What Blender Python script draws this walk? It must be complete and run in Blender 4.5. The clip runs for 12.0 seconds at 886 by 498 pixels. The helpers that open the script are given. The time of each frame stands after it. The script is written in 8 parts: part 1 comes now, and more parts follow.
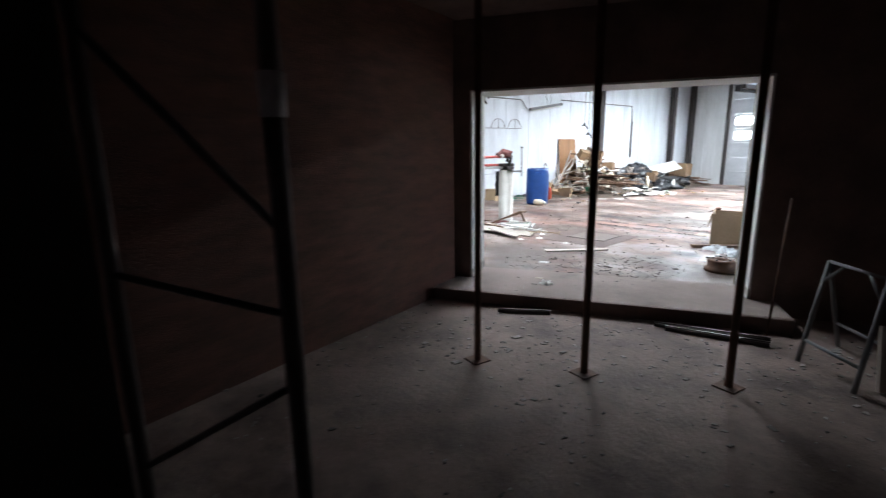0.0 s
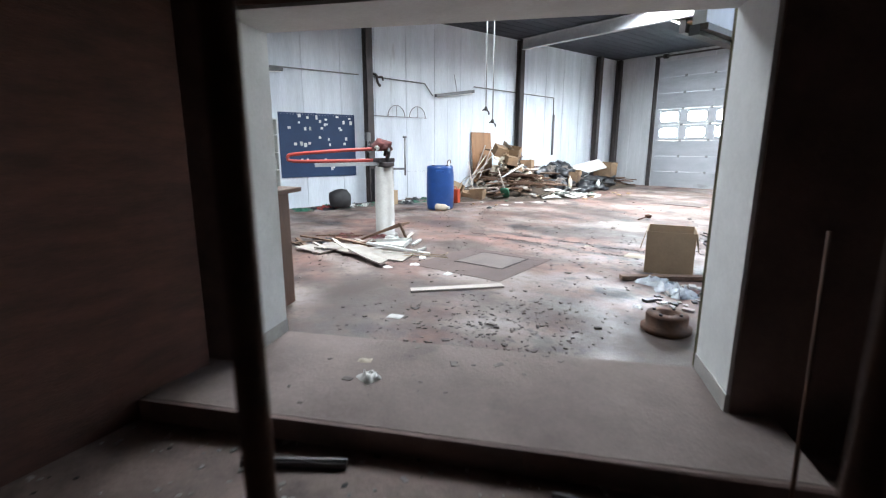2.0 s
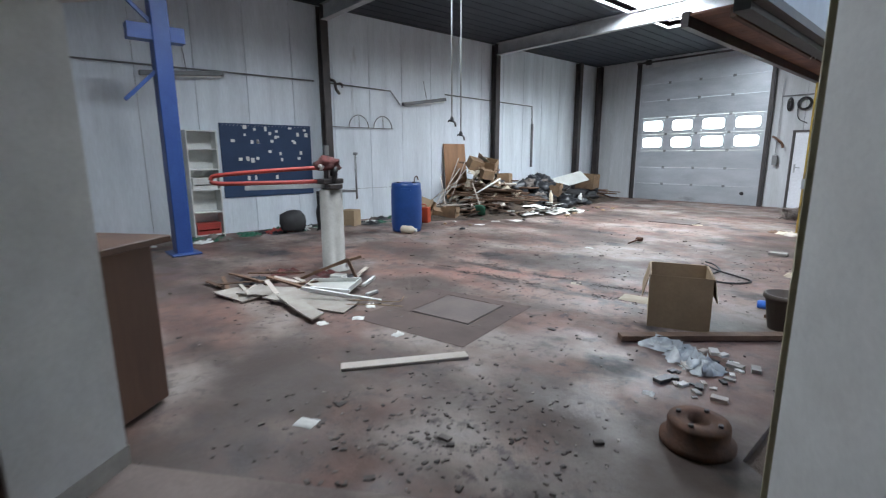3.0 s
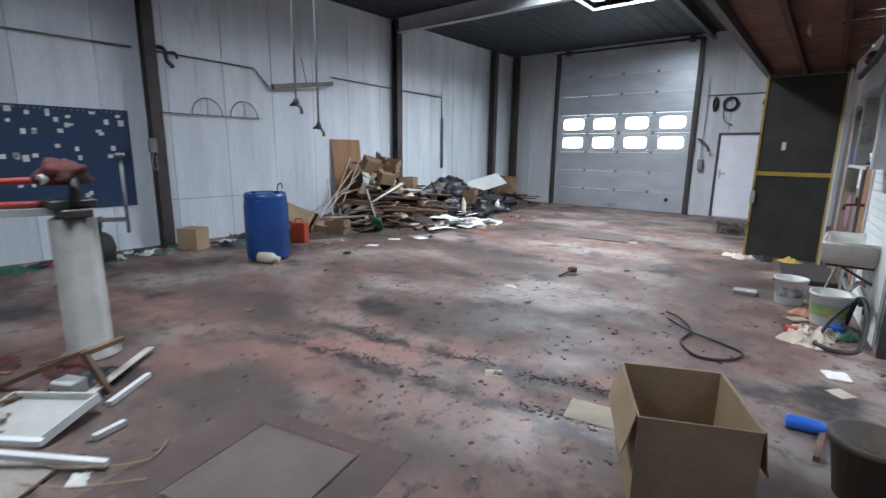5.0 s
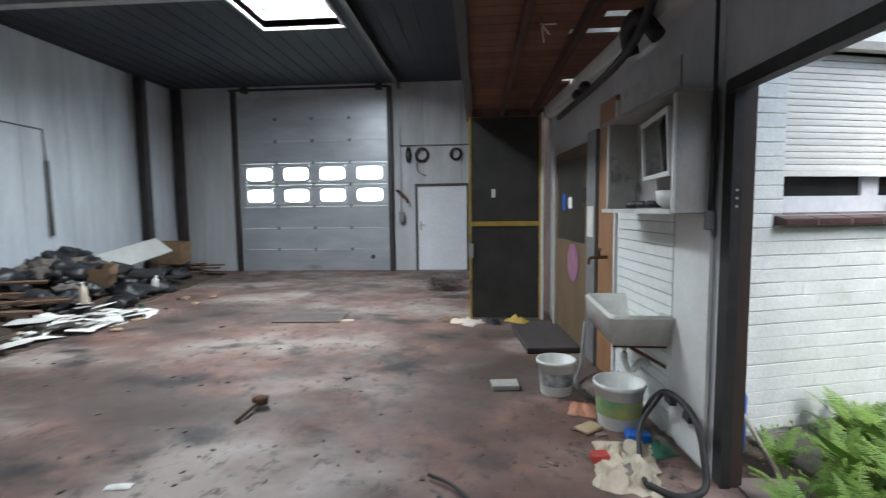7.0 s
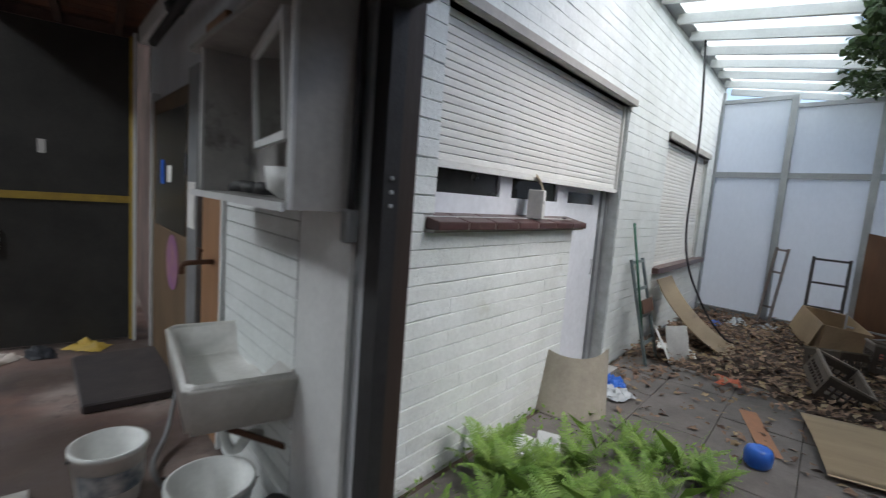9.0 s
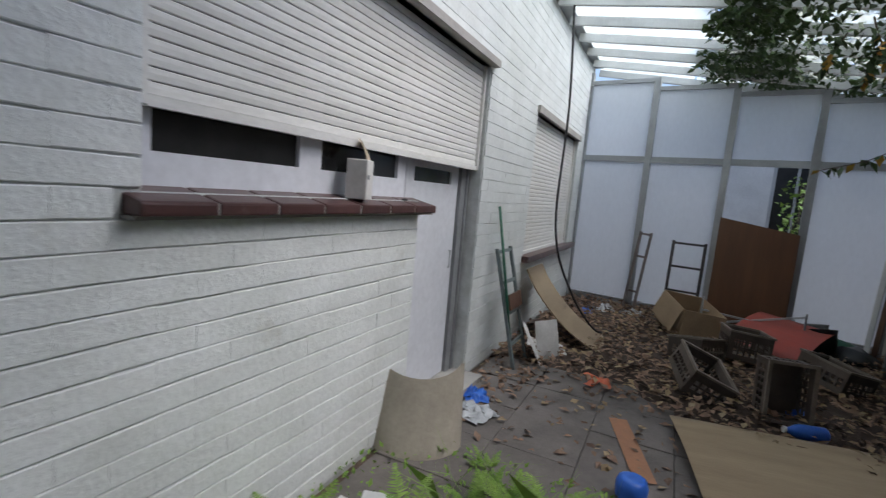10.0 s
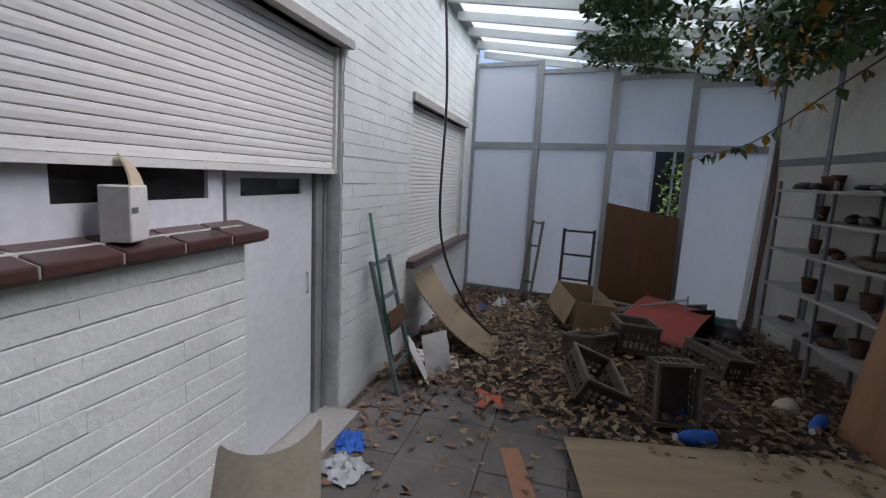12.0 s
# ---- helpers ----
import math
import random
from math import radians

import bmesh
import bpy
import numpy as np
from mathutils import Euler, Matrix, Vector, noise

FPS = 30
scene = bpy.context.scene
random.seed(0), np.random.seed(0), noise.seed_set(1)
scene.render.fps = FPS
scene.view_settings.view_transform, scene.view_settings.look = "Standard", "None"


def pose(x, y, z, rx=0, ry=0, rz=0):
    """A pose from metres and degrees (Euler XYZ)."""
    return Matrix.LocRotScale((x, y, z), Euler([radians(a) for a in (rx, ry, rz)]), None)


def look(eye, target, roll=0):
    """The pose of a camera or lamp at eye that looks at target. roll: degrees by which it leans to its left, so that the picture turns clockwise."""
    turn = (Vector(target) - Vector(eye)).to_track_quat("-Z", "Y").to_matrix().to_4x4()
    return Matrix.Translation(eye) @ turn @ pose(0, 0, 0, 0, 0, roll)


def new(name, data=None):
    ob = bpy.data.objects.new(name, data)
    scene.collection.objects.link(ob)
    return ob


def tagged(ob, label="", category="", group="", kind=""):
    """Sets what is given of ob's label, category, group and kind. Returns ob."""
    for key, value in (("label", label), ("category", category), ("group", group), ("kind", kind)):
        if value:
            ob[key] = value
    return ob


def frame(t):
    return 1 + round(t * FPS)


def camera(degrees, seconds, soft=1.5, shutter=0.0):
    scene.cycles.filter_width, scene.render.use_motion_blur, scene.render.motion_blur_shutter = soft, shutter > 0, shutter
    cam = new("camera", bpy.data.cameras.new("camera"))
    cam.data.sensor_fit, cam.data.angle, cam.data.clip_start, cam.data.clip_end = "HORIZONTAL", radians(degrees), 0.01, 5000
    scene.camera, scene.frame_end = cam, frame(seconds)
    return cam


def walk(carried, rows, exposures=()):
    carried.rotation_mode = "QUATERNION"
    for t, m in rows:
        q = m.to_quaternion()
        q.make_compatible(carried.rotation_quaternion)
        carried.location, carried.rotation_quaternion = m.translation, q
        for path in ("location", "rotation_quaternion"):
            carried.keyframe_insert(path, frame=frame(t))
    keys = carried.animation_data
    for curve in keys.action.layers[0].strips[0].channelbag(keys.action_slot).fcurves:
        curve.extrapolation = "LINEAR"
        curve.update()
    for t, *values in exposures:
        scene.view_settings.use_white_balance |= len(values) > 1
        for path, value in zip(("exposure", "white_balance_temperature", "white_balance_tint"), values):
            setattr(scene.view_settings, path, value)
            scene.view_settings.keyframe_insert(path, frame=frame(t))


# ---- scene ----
# ---- camera ----
cam = camera(86.0, 12.0, soft=1.15, shutter=0.35)
# seconds, place, yaw to the left, pitch up, lean to the left
PATH = [
    (0, 7.387, 4.660, 1.436, 58.25, -11.77, -0.78),
    (0.5, 7.211, 5.340, 1.356, 52.15, -12.49, -1.52),
    (1, 6.794, 5.880, 1.280, 50.34, -13.11, -1.79),
    (1.5, 6.474, 6.364, 1.302, 49.90, -13.43, -2.08),
    (2, 6.003, 6.915, 1.317, 50.52, -12.08, 0.09),
    (2.5, 5.597, 7.370, 1.316, 50.67, -11.30, 0.17),
    (2.7, 5.479, 7.566, 1.371, 49.80, -10.91, 0.07),
    (4.5, 4.156, 9.465, 1.524, 42.03, -13.96, 0.57),
    (5, 4.020, 9.836, 1.523, 38.59, -11.64, 0.76),
    (5.5, 3.735, 10.333, 1.583, 32.29, -9.02, -0.23),
    (6, 3.532, 11.033, 1.553, 25.43, -6.79, -1.28),
    (6.5, 3.372, 11.676, 1.503, 15.68, -6.19, -1.14),
    (7, 3.252, 12.165, 1.469, 4.14, -4.90, -0.71),
    (7.5, 3.290, 12.570, 1.512, -6.87, -4.79, -0.28),
    (7.7, 3.363, 12.789, 1.495, -11.82, -5.27, -0.07),
    (9.3, 4.149, 13.582, 1.507, -40.24, -6.32, 4.57),
    (9.5, 4.407, 13.723, 1.518, -42.89, -6.40, 4.42),
    (10, 4.707, 13.771, 1.478, -49.39, -7.09, 4.96),
    (10.5, 5.120, 13.803, 1.491, -53.40, -8.63, 4.22),
    (11, 5.284, 13.819, 1.581, -56.46, -8.98, 3.47),
    (11.5, 5.313, 13.874, 1.651, -58.56, -9.16, 3.31),
    (12, 5.321, 13.875, 1.662, -60.38, -8.62, 2.82),
]


def aim(x, y, z, yaw, pitch, lean):
    a, b = radians(yaw), radians(pitch)
    return look((x, y, z), (x - math.sin(a) * math.cos(b), y + math.cos(a) * math.cos(b), z + math.sin(b)), lean)


EXPOSURES = [(0.0, 3.55, 6550, 10), (1.0, 3.5, 6550, 10), (2.0, 3.35, 6500, 10), (2.7, 2.62, 6450, 10), (4.5, 2.1, 6250, 12), (5.5, 2.05, 6350, 12), (7.0, 1.72, 6500, 9), (7.7, 1.5, 6600, 10), (9.3, 0.85, 6650, 12), (12.0, 0.45, 6550, 18)]
walk(cam, [(t, aim(*row)) for t, *row in PATH], EXPOSURES)

# ---- sky, sun and the light of the openings ----
world = bpy.data.worlds.new("overcast_sky")
scene.world = world
world.use_nodes = True
wt = world.node_tree
sky = wt.nodes.new("ShaderNodeTexSky")
sky.sky_type, sky.sun_disc = "NISHITA", False
sky.sun_elevation, sky.sun_rotation = radians(56), radians(156)
sky.dust_density, sky.ozone_density, sky.air_density = 1.5, 1.5, 1.0
hsv = wt.nodes.new("ShaderNodeHueSaturation")
hsv.inputs["Saturation"].default_value = 1.0
wt.links.new(sky.outputs[0], hsv.inputs["Color"])
wt.links.new(hsv.outputs[0], wt.nodes["Background"].inputs[0])
wt.nodes["Background"].inputs[1].default_value = 0.15
sun_data = bpy.data.lights.new("sun", "SUN")
sun_data.energy, sun_data.angle, sun_data.color = 2.3, radians(55), (0.95, 0.98, 1.0)
sun = new("sun", sun_data)
sun.matrix_world = look((0, 0, 0), (-0.28, 0.62, -1.0))


def area_lamp(name, place, target, w, h, power, colour=(0.86, 0.93, 1.0)):
    d = bpy.data.lights.new(name, "AREA")
    d.shape, d.size, d.size_y, d.energy, d.color = "RECTANGLE", w, h, power, colour
    ob = new(name, d)
    ob.matrix_world = look(place, target)
    return ob


# the second roof light is unseen, assumed from the brightly lit floor
SKYLIGHTS = ((16.25, 19.87), (9.0, 11.9))
for y0, y1 in SKYLIGHTS:
    area_lamp("skylight_daylight", (0.5, (y0 + y1) / 2, 4.62), (0.5, (y0 + y1) / 2, 0), 1.2, y1 - y0 - 0.1, (150 if y0 > 15 else 62) * (y1 - y0) / 3.6)
area_lamp("overhead_door_daylight", (-0.65, 23.62, 2.1), (-0.65, 20.0, 2.1), 3.4, 0.95, 32)

# ---- materials ----


def material(name, a, b, rough=0.7, scale=4.0, fine=40.0, bump=0.15, metal=0.0, spread=0.12, spots=0.0, spot=(0.05, 0.04, 0.035), stretch=(1, 1, 1), local=False, island=False):
    """Two colours blended by a broad and a fine noise, dark spots with a shape of their own, and a fine relief."""
    m = bpy.data.materials.new(name)
    m.use_nodes = True
    nt = m.node_tree
    N, link = nt.nodes.new, nt.links.new
    bsdf = nt.nodes["Principled BSDF"]
    geo = N("ShaderNodeTexCoord")
    mapping = N("ShaderNodeMapping")
    mapping.inputs["Scale"].default_value = stretch
    link(geo.outputs["Object" if local else "Generated"] if local else N("ShaderNodeNewGeometry").outputs["Position"], mapping.inputs[0])
    n1, n2, n3 = N("ShaderNodeTexNoise"), N("ShaderNodeTexNoise"), N("ShaderNodeTexNoise")
    for n, s, det in ((n1, scale, 5), (n2, fine, 4), (n3, scale * 0.45, 7)):
        n.inputs["Scale"].default_value, n.inputs["Detail"].default_value = s, det
        n.inputs["Roughness"].default_value = 0.62
        link(mapping.outputs[0], n.inputs["Vector"])
    ramp = N("ShaderNodeMapRange")
    ramp.inputs[1].default_value, ramp.inputs[2].default_value = 0.33, 0.67
    link(n1.outputs[0], ramp.inputs[0])
    mix = N("ShaderNodeMix")
    mix.data_type = "RGBA"
    mix.inputs[6].default_value, mix.inputs[7].default_value = (*a, 1), (*b, 1)
    link(ramp.outputs[0], mix.inputs[0])
    colour = mix.outputs[2]
    if spots:
        r3 = N("ShaderNodeMapRange")
        r3.inputs[1].default_value, r3.inputs[2].default_value = 0.72 - 0.3 * spots, 0.80 - 0.2 * spots
        link(n3.outputs[0], r3.inputs[0])
        m3 = N("ShaderNodeMix")
        m3.data_type = "RGBA"
        m3.inputs[7].default_value = (*spot, 1)
        link(r3.outputs[0], m3.inputs[0])
        link(colour, m3.inputs[6])
        colour = m3.outputs[2]
    value = N("ShaderNodeHueSaturation")
    rnd = N("ShaderNodeNewGeometry").outputs["Random Per Island"] if island else N("ShaderNodeObjectInfo").outputs["Random"]
    add = N("ShaderNodeMath")
    add.operation = "ADD"
    r1, r2 = N("ShaderNodeMapRange"), N("ShaderNodeMapRange")
    for r, span in ((r1, spread), (r2, 0.16)):
        r.inputs[3].default_value, r.inputs[4].default_value = 0.5 - span, 0.5 + span
    link(rnd, r1.inputs[0])
    link(n2.outputs[0], r2.inputs[0])
    link(r1.outputs[0], add.inputs[0])
    link(r2.outputs[0], add.inputs[1])
    link(add.outputs[0], value.inputs["Value"])
    link(colour, value.inputs["Color"])
    link(value.outputs[0], bsdf.inputs["Base Color"])
    bsdf.inputs["Roughness"].default_value = rough
    bsdf.inputs["Metallic"].default_value = metal
    if bump:
        bp = N("ShaderNodeBump")
        bp.inputs["Strength"].default_value, bp.inputs["Distance"].default_value = bump, 0.01
        link(n2.outputs[0], bp.inputs["Height"])
        link(bp.outputs[0], bsdf.inputs["Normal"])
    return m


def hall_floor_material():
    """Worn red floor paint over concrete, with pale dust and dark oil stains."""
    m = bpy.data.materials.new("worn_red_floor_paint")
    m.use_nodes = True
    nt = m.node_tree
    N, link = nt.nodes.new, nt.links.new
    bsdf = nt.nodes["Principled BSDF"]
    pos = N("ShaderNodeNewGeometry").outputs["Position"]

    def noise_at(scale, detail, rough, stretch, turn=0.0):
        mp, n = N("ShaderNodeMapping"), N("ShaderNodeTexNoise")
        mp.inputs["Scale"].default_value, mp.inputs["Rotation"].default_value = stretch, (0, 0, turn)
        link(pos, mp.inputs[0])
        link(mp.outputs[0], n.inputs["Vector"])
        n.inputs["Scale"].default_value, n.inputs["Detail"].default_value, n.inputs["Roughness"].default_value = scale, detail, rough
        return n.outputs[0]

    def span(src, lo, hi):
        r = N("ShaderNodeMapRange")
        r.inputs[1].default_value, r.inputs[2].default_value = lo, hi
        link(src, r.inputs[0])
        return r.outputs[0]

    def blend(fac, a, b):
        x = N("ShaderNodeMix")
        x.data_type = "RGBA"
        link(fac, x.inputs[0])
        for k, v in ((6, a), (7, b)):
            if isinstance(v, tuple):
                x.inputs[k].default_value = (*v, 1)
            else:
                link(v, x.inputs[k])
        return x.outputs[2]

    red = blend(span(noise_at(2.2, 6, 0.6, (1, 1, 1)), 0.35, 0.65), (0.21, 0.118, 0.094), (0.108, 0.066, 0.055))
    dust = blend(span(noise_at(0.85, 6, 0.55, (0.85, 1.12, 1), 0.35), 0.47, 0.64), red, (0.285, 0.238, 0.212))
    grime = blend(span(noise_at(0.62, 7, 0.58, (0.8, 1.2, 1), 0.25), 0.46, 0.60), dust, (0.085, 0.061, 0.051))
    oil = blend(span(noise_at(1.25, 6, 0.55, (0.8, 1.1, 1), 1.0), 0.57, 0.66), grime, (0.030, 0.026, 0.026))
    # broken edges of a filled trench across the floor
    xyz = N("ShaderNodeSeparateXYZ")
    link(pos, xyz.inputs[0])

    def calc(op, a, b):
        c = N("ShaderNodeMath")
        c.operation = op
        for k, v in ((0, a), (1, b)):
            if isinstance(v, float):
                c.inputs[k].default_value = v
            else:
                link(v, c.inputs[k])
        return c.outputs[0]

    side = calc("SUBTRACT", xyz.outputs[1], calc("MULTIPLY", xyz.outputs[0], 0.14))
    side = calc("SUBTRACT", side, 11.75)
    wobble = calc("MULTIPLY", noise_at(2.6, 7, 0.7, (1, 1, 1)), 0.5)
    edge = calc("ABSOLUTE", calc("SUBTRACT", calc("ABSOLUTE", calc("SUBTRACT", side, wobble), 0.0), 0.24), 0.0)
    reach = calc("MULTIPLY", span(xyz.outputs[0], 0.2, 0.9), span(xyz.outputs[0], 3.9, 3.1))
    line = calc("MULTIPLY", span(edge, 0.13, 0.02), reach)
    line = calc("MULTIPLY", line, span(noise_at(4.4, 5, 0.6, (1, 1, 1), 0.3), 0.36, 0.5))
    bare = calc("MULTIPLY", span(calc("ABSOLUTE", calc("SUBTRACT", side, wobble), 0.0), 0.85, 0.3), reach)
    oil = blend(calc("MULTIPLY", bare, span(noise_at(1.9, 6, 0.6, (1, 1, 1), 0.9), 0.40, 0.62)), oil, (0.30, 0.155, 0.125))
    oil = blend(line, oil, (0.040, 0.029, 0.027))
    speck = blend(span(noise_at(7.5, 7, 0.72, (1, 0.8, 1), 0.2), 0.53, 0.62), oil, (0.075, 0.054, 0.05))
    oil = blend(span(noise_at(0.5, 3, 0.5, (1, 1, 1), 0.8), 0.30, 0.52), oil, speck)
    grit = blend(span(noise_at(55, 4, 0.7, (1, 1, 1)), 0.60, 0.75), oil, (0.10, 0.075, 0.068))
    link(grit, bsdf.inputs["Base Color"])
    rr = N("ShaderNodeMapRange")
    rr.inputs[1].default_value, rr.inputs[2].default_value, rr.inputs[3].default_value, rr.inputs[4].default_value = 0.4, 0.65, 0.42, 0.85
    link(noise_at(1.6, 6, 0.6, (1, 1, 1)), rr.inputs[0])
    link(rr.outputs[0], bsdf.inputs["Roughness"])
    bp = N("ShaderNodeBump")
    bp.inputs["Strength"].default_value, bp.inputs["Distance"].default_value = 0.3, 0.012
    link(noise_at(28, 6, 0.7, (1, 1, 1)), bp.inputs["Height"])
    link(bp.outputs[0], bsdf.inputs["Normal"])
    return m


def frosted_material(name, tint, clear=0.0):
    """A translucent sheet that passes scattered daylight."""
    m = bpy.data.materials.new(name)
    m.use_nodes = True
    nt = m.node_tree
    tr = nt.nodes.new("ShaderNodeBsdfTranslucent")
    n = nt.nodes.new("ShaderNodeTexNoise")
    n.inputs["Scale"].default_value, n.inputs["Detail"].default_value = 3.0, 6.0
    mx = nt.nodes.new("ShaderNodeMix")
    mx.data_type = "RGBA"
    mx.inputs[6].default_value, mx.inputs[7].default_value = (*tint, 1), (tint[0] * 0.75, tint[1] * 0.8, tint[2] * 0.7, 1)
    nt.links.new(nt.nodes.new("ShaderNodeNewGeometry").outputs["Position"], n.inputs["Vector"])
    nt.links.new(n.outputs[0], mx.inputs[0])
    nt.links.new(mx.outputs[2], tr.inputs[0])
    shader = tr.outputs[0]
    if clear:
        see, both = nt.nodes.new("ShaderNodeBsdfTransparent"), nt.nodes.new("ShaderNodeMixShader")
        both.inputs[0].default_value = clear
        nt.links.new(shader, both.inputs[1])
        nt.links.new(see.outputs[0], both.inputs[2])
        shader = both.outputs[0]
    nt.links.new(shader, nt.nodes["Material Output"].inputs[0])
    return m


M = {}
M["floor"] = hall_floor_material()
M["dark_floor"] = material("dirty_concrete", (0.30, 0.222, 0.195), (0.125, 0.09, 0.08), 0.85, 2.6, 30, 0.5, spots=0.5, spot=(0.05, 0.04, 0.037))
M["dark_brick"] = material("dark_reddish_brick", (0.19, 0.09, 0.068), (0.10, 0.058, 0.047), 0.9, 3, 30, 0.5, stretch=(1, 1, 4))
# dark brown tone shared by the dark room and several other parts
M["dark_plaster"] = material("dark_brown_plaster", (0.23, 0.155, 0.135), (0.125, 0.09, 0.078), 0.9, 2, 30, 0.3)
M["jamb"] = material("white_painted_jamb", (0.72, 0.73, 0.72), (0.60, 0.61, 0.60), 0.6, 2.5, 40, 0.1, spots=0.2, spot=(0.35, 0.32, 0.28))
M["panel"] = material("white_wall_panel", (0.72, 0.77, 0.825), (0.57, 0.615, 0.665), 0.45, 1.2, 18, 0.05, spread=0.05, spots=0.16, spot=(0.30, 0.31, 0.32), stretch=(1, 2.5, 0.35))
# darker, greyer tone of the wall panel, used on several other walls
M["panel_grey"] = material("grey_wall_panel", (0.56, 0.58, 0.60), (0.43, 0.45, 0.46), 0.5, 1.2, 18, 0.05, spread=0.05, spots=0.2, spot=(0.22, 0.22, 0.22), stretch=(2.5, 1, 0.35))
M["steel"] = material("dark_painted_steel", (0.045, 0.04, 0.042), (0.07, 0.06, 0.058), 0.5, 5, 40, 0.1, metal=0.2)
M["beam"] = material("pale_steel", (0.46, 0.47, 0.48), (0.34, 0.35, 0.36), 0.5, 4, 40, 0.1)
M["roof"] = material("dark_roof_deck", (0.030, 0.036, 0.048), (0.020, 0.025, 0.034), 0.7, 1.5, 20, 0.1)
M["door_section"] = material("brushed_door_section", (0.52, 0.55, 0.58), (0.40, 0.43, 0.46), 0.38, 1.5, 30, 0.05, metal=0.35, spots=0.2, spot=(0.2, 0.2, 0.2), stretch=(0.7, 1, 2.2))
M["frosted"] = frosted_material("frosted_pane", (0.9, 0.93, 0.95))
M["pvc"] = material("white_plastic_door", (0.76, 0.78, 0.82), (0.70, 0.72, 0.76), 0.35, 2, 20, 0.02, spread=0.02)
M["white_brick"] = material("white_painted_brick", (0.80, 0.83, 0.82), (0.70, 0.73, 0.71), 0.75, 3, 45, 0.5, spread=0.025, spots=0.18, spot=(0.52, 0.52, 0.46))
M["mortar"] = material("painted_mortar", (0.62, 0.64, 0.63), (0.46, 0.48, 0.46), 0.9, 8, 60, 0.5, spots=0.3, spot=(0.20, 0.20, 0.19))
M["shutter"] = material("cream_shutter_slat", (0.80, 0.80, 0.77), (0.74, 0.73, 0.69), 0.45, 3, 30, 0.05, spread=0.05, spots=0.12, spot=(0.45, 0.43, 0.38), stretch=(0.6, 0.6, 2))
M["tile"] = material("glazed_brown_tile", (0.095, 0.046, 0.042), (0.065, 0.032, 0.03), 0.35, 6, 40, 0.1, spread=0.1, spots=0.25, spot=(0.2, 0.15, 0.13))
M["concrete"] = material("grey_concrete", (0.42, 0.40, 0.37), (0.30, 0.29, 0.27), 0.85, 2.5, 35, 0.3, spots=0.3, spot=(0.18, 0.17, 0.15))
M["paver"] = material("grey_paving_slab", (0.18, 0.16, 0.145), (0.115, 0.103, 0.093), 0.85, 3, 45, 0.3, spread=0.08, spots=0.35, spot=(0.11, 0.10, 0.09))
M["soil"] = material("dark_leafy_soil", (0.065, 0.046, 0.036), (0.115, 0.08, 0.06), 0.95, 6, 60, 0.9)
M["grey_trim"] = material("grey_metal_trim", (0.42, 0.44, 0.45), (0.33, 0.34, 0.35), 0.45, 4, 40, 0.1, metal=0.3)
# stained off-white; base colour also darkened for the shade on this side wall
M["side_panel"] = material("shaded_offwhite_side_panel", (0.52, 0.50, 0.46), (0.42, 0.40, 0.36), 0.6, 1.6, 30, 0.1, spread=0.06, spots=0.3, spot=(0.25, 0.22, 0.17))
M["black"] = material("black_rubber", (0.02, 0.02, 0.022), (0.035, 0.035, 0.036), 0.6, 8, 60, 0.2)
M["tar"] = material("black_tar_board", (0.028, 0.028, 0.026), (0.05, 0.048, 0.044), 0.8, 2, 30, 0.3, spots=0.15, spot=(0.09, 0.08, 0.06))
M["yellow"] = material("yellow_edge_paint", (0.50, 0.34, 0.05), (0.36, 0.24, 0.05), 0.6, 8, 50, 0.2, spots=0.3)
M["brown_wood"] = material("brown_stained_wood", (0.15, 0.075, 0.045), (0.085, 0.042, 0.028), 0.6, 3, 40, 0.25, stretch=(1, 1, 0.15))
M["deck_wood"] = material("brown_deck_board", (0.20, 0.09, 0.055), (0.11, 0.05, 0.035), 0.7, 3, 40, 0.25, spread=0.18, stretch=(1, 0.2, 1))
M["orange_wood"] = material("orange_varnished_wood", (0.36, 0.19, 0.095), (0.25, 0.13, 0.065), 0.5, 3, 40, 0.15, stretch=(2, 2, 0.25))
M["scrap_wood"] = material("weathered_scrap_wood", (0.20, 0.12, 0.075), (0.11, 0.065, 0.045), 0.8, 4, 40, 0.3, spread=0.25, local=True, stretch=(0.3, 2, 2))
M["pale_wood"] = material("pale_painted_plank", (0.56, 0.50, 0.45), (0.42, 0.36, 0.31), 0.75, 4, 50, 0.2, spread=0.12, spots=0.25, spot=(0.25, 0.19, 0.15), local=True)
M["ply"] = material("weathered_plywood", (0.46, 0.35, 0.22), (0.35, 0.26, 0.165), 0.7, 2.5, 40, 0.2, spots=0.28, spot=(0.12, 0.085, 0.06), local=True, stretch=(0.35, 2, 1))
M["cardboard"] = material("brown_cardboard", (0.40, 0.29, 0.18), (0.32, 0.23, 0.145), 0.85, 3, 40, 0.1, spread=0.12, local=True)
M["paper"] = material("crumpled_white_paper", (0.76, 0.75, 0.72), (0.62, 0.61, 0.58), 0.85, 4, 40, 0.1, spread=0.1, local=True)
M["blue_plastic"] = material("blue_plastic", (0.009, 0.05, 0.20), (0.014, 0.065, 0.25), 0.35, 4, 40, 0.05, spots=0.1, spot=(0.05, 0.08, 0.16), local=True)
M["bright_blue"] = material("bright_blue_plastic", (0.02, 0.12, 0.55), (0.03, 0.16, 0.62), 0.35, 4, 40, 0.05, local=True)
M["red"] = material("faded_red_paint", (0.42, 0.045, 0.035), (0.33, 0.05, 0.04), 0.5, 5, 40, 0.1, spots=0.2, spot=(0.16, 0.06, 0.05), local=True)
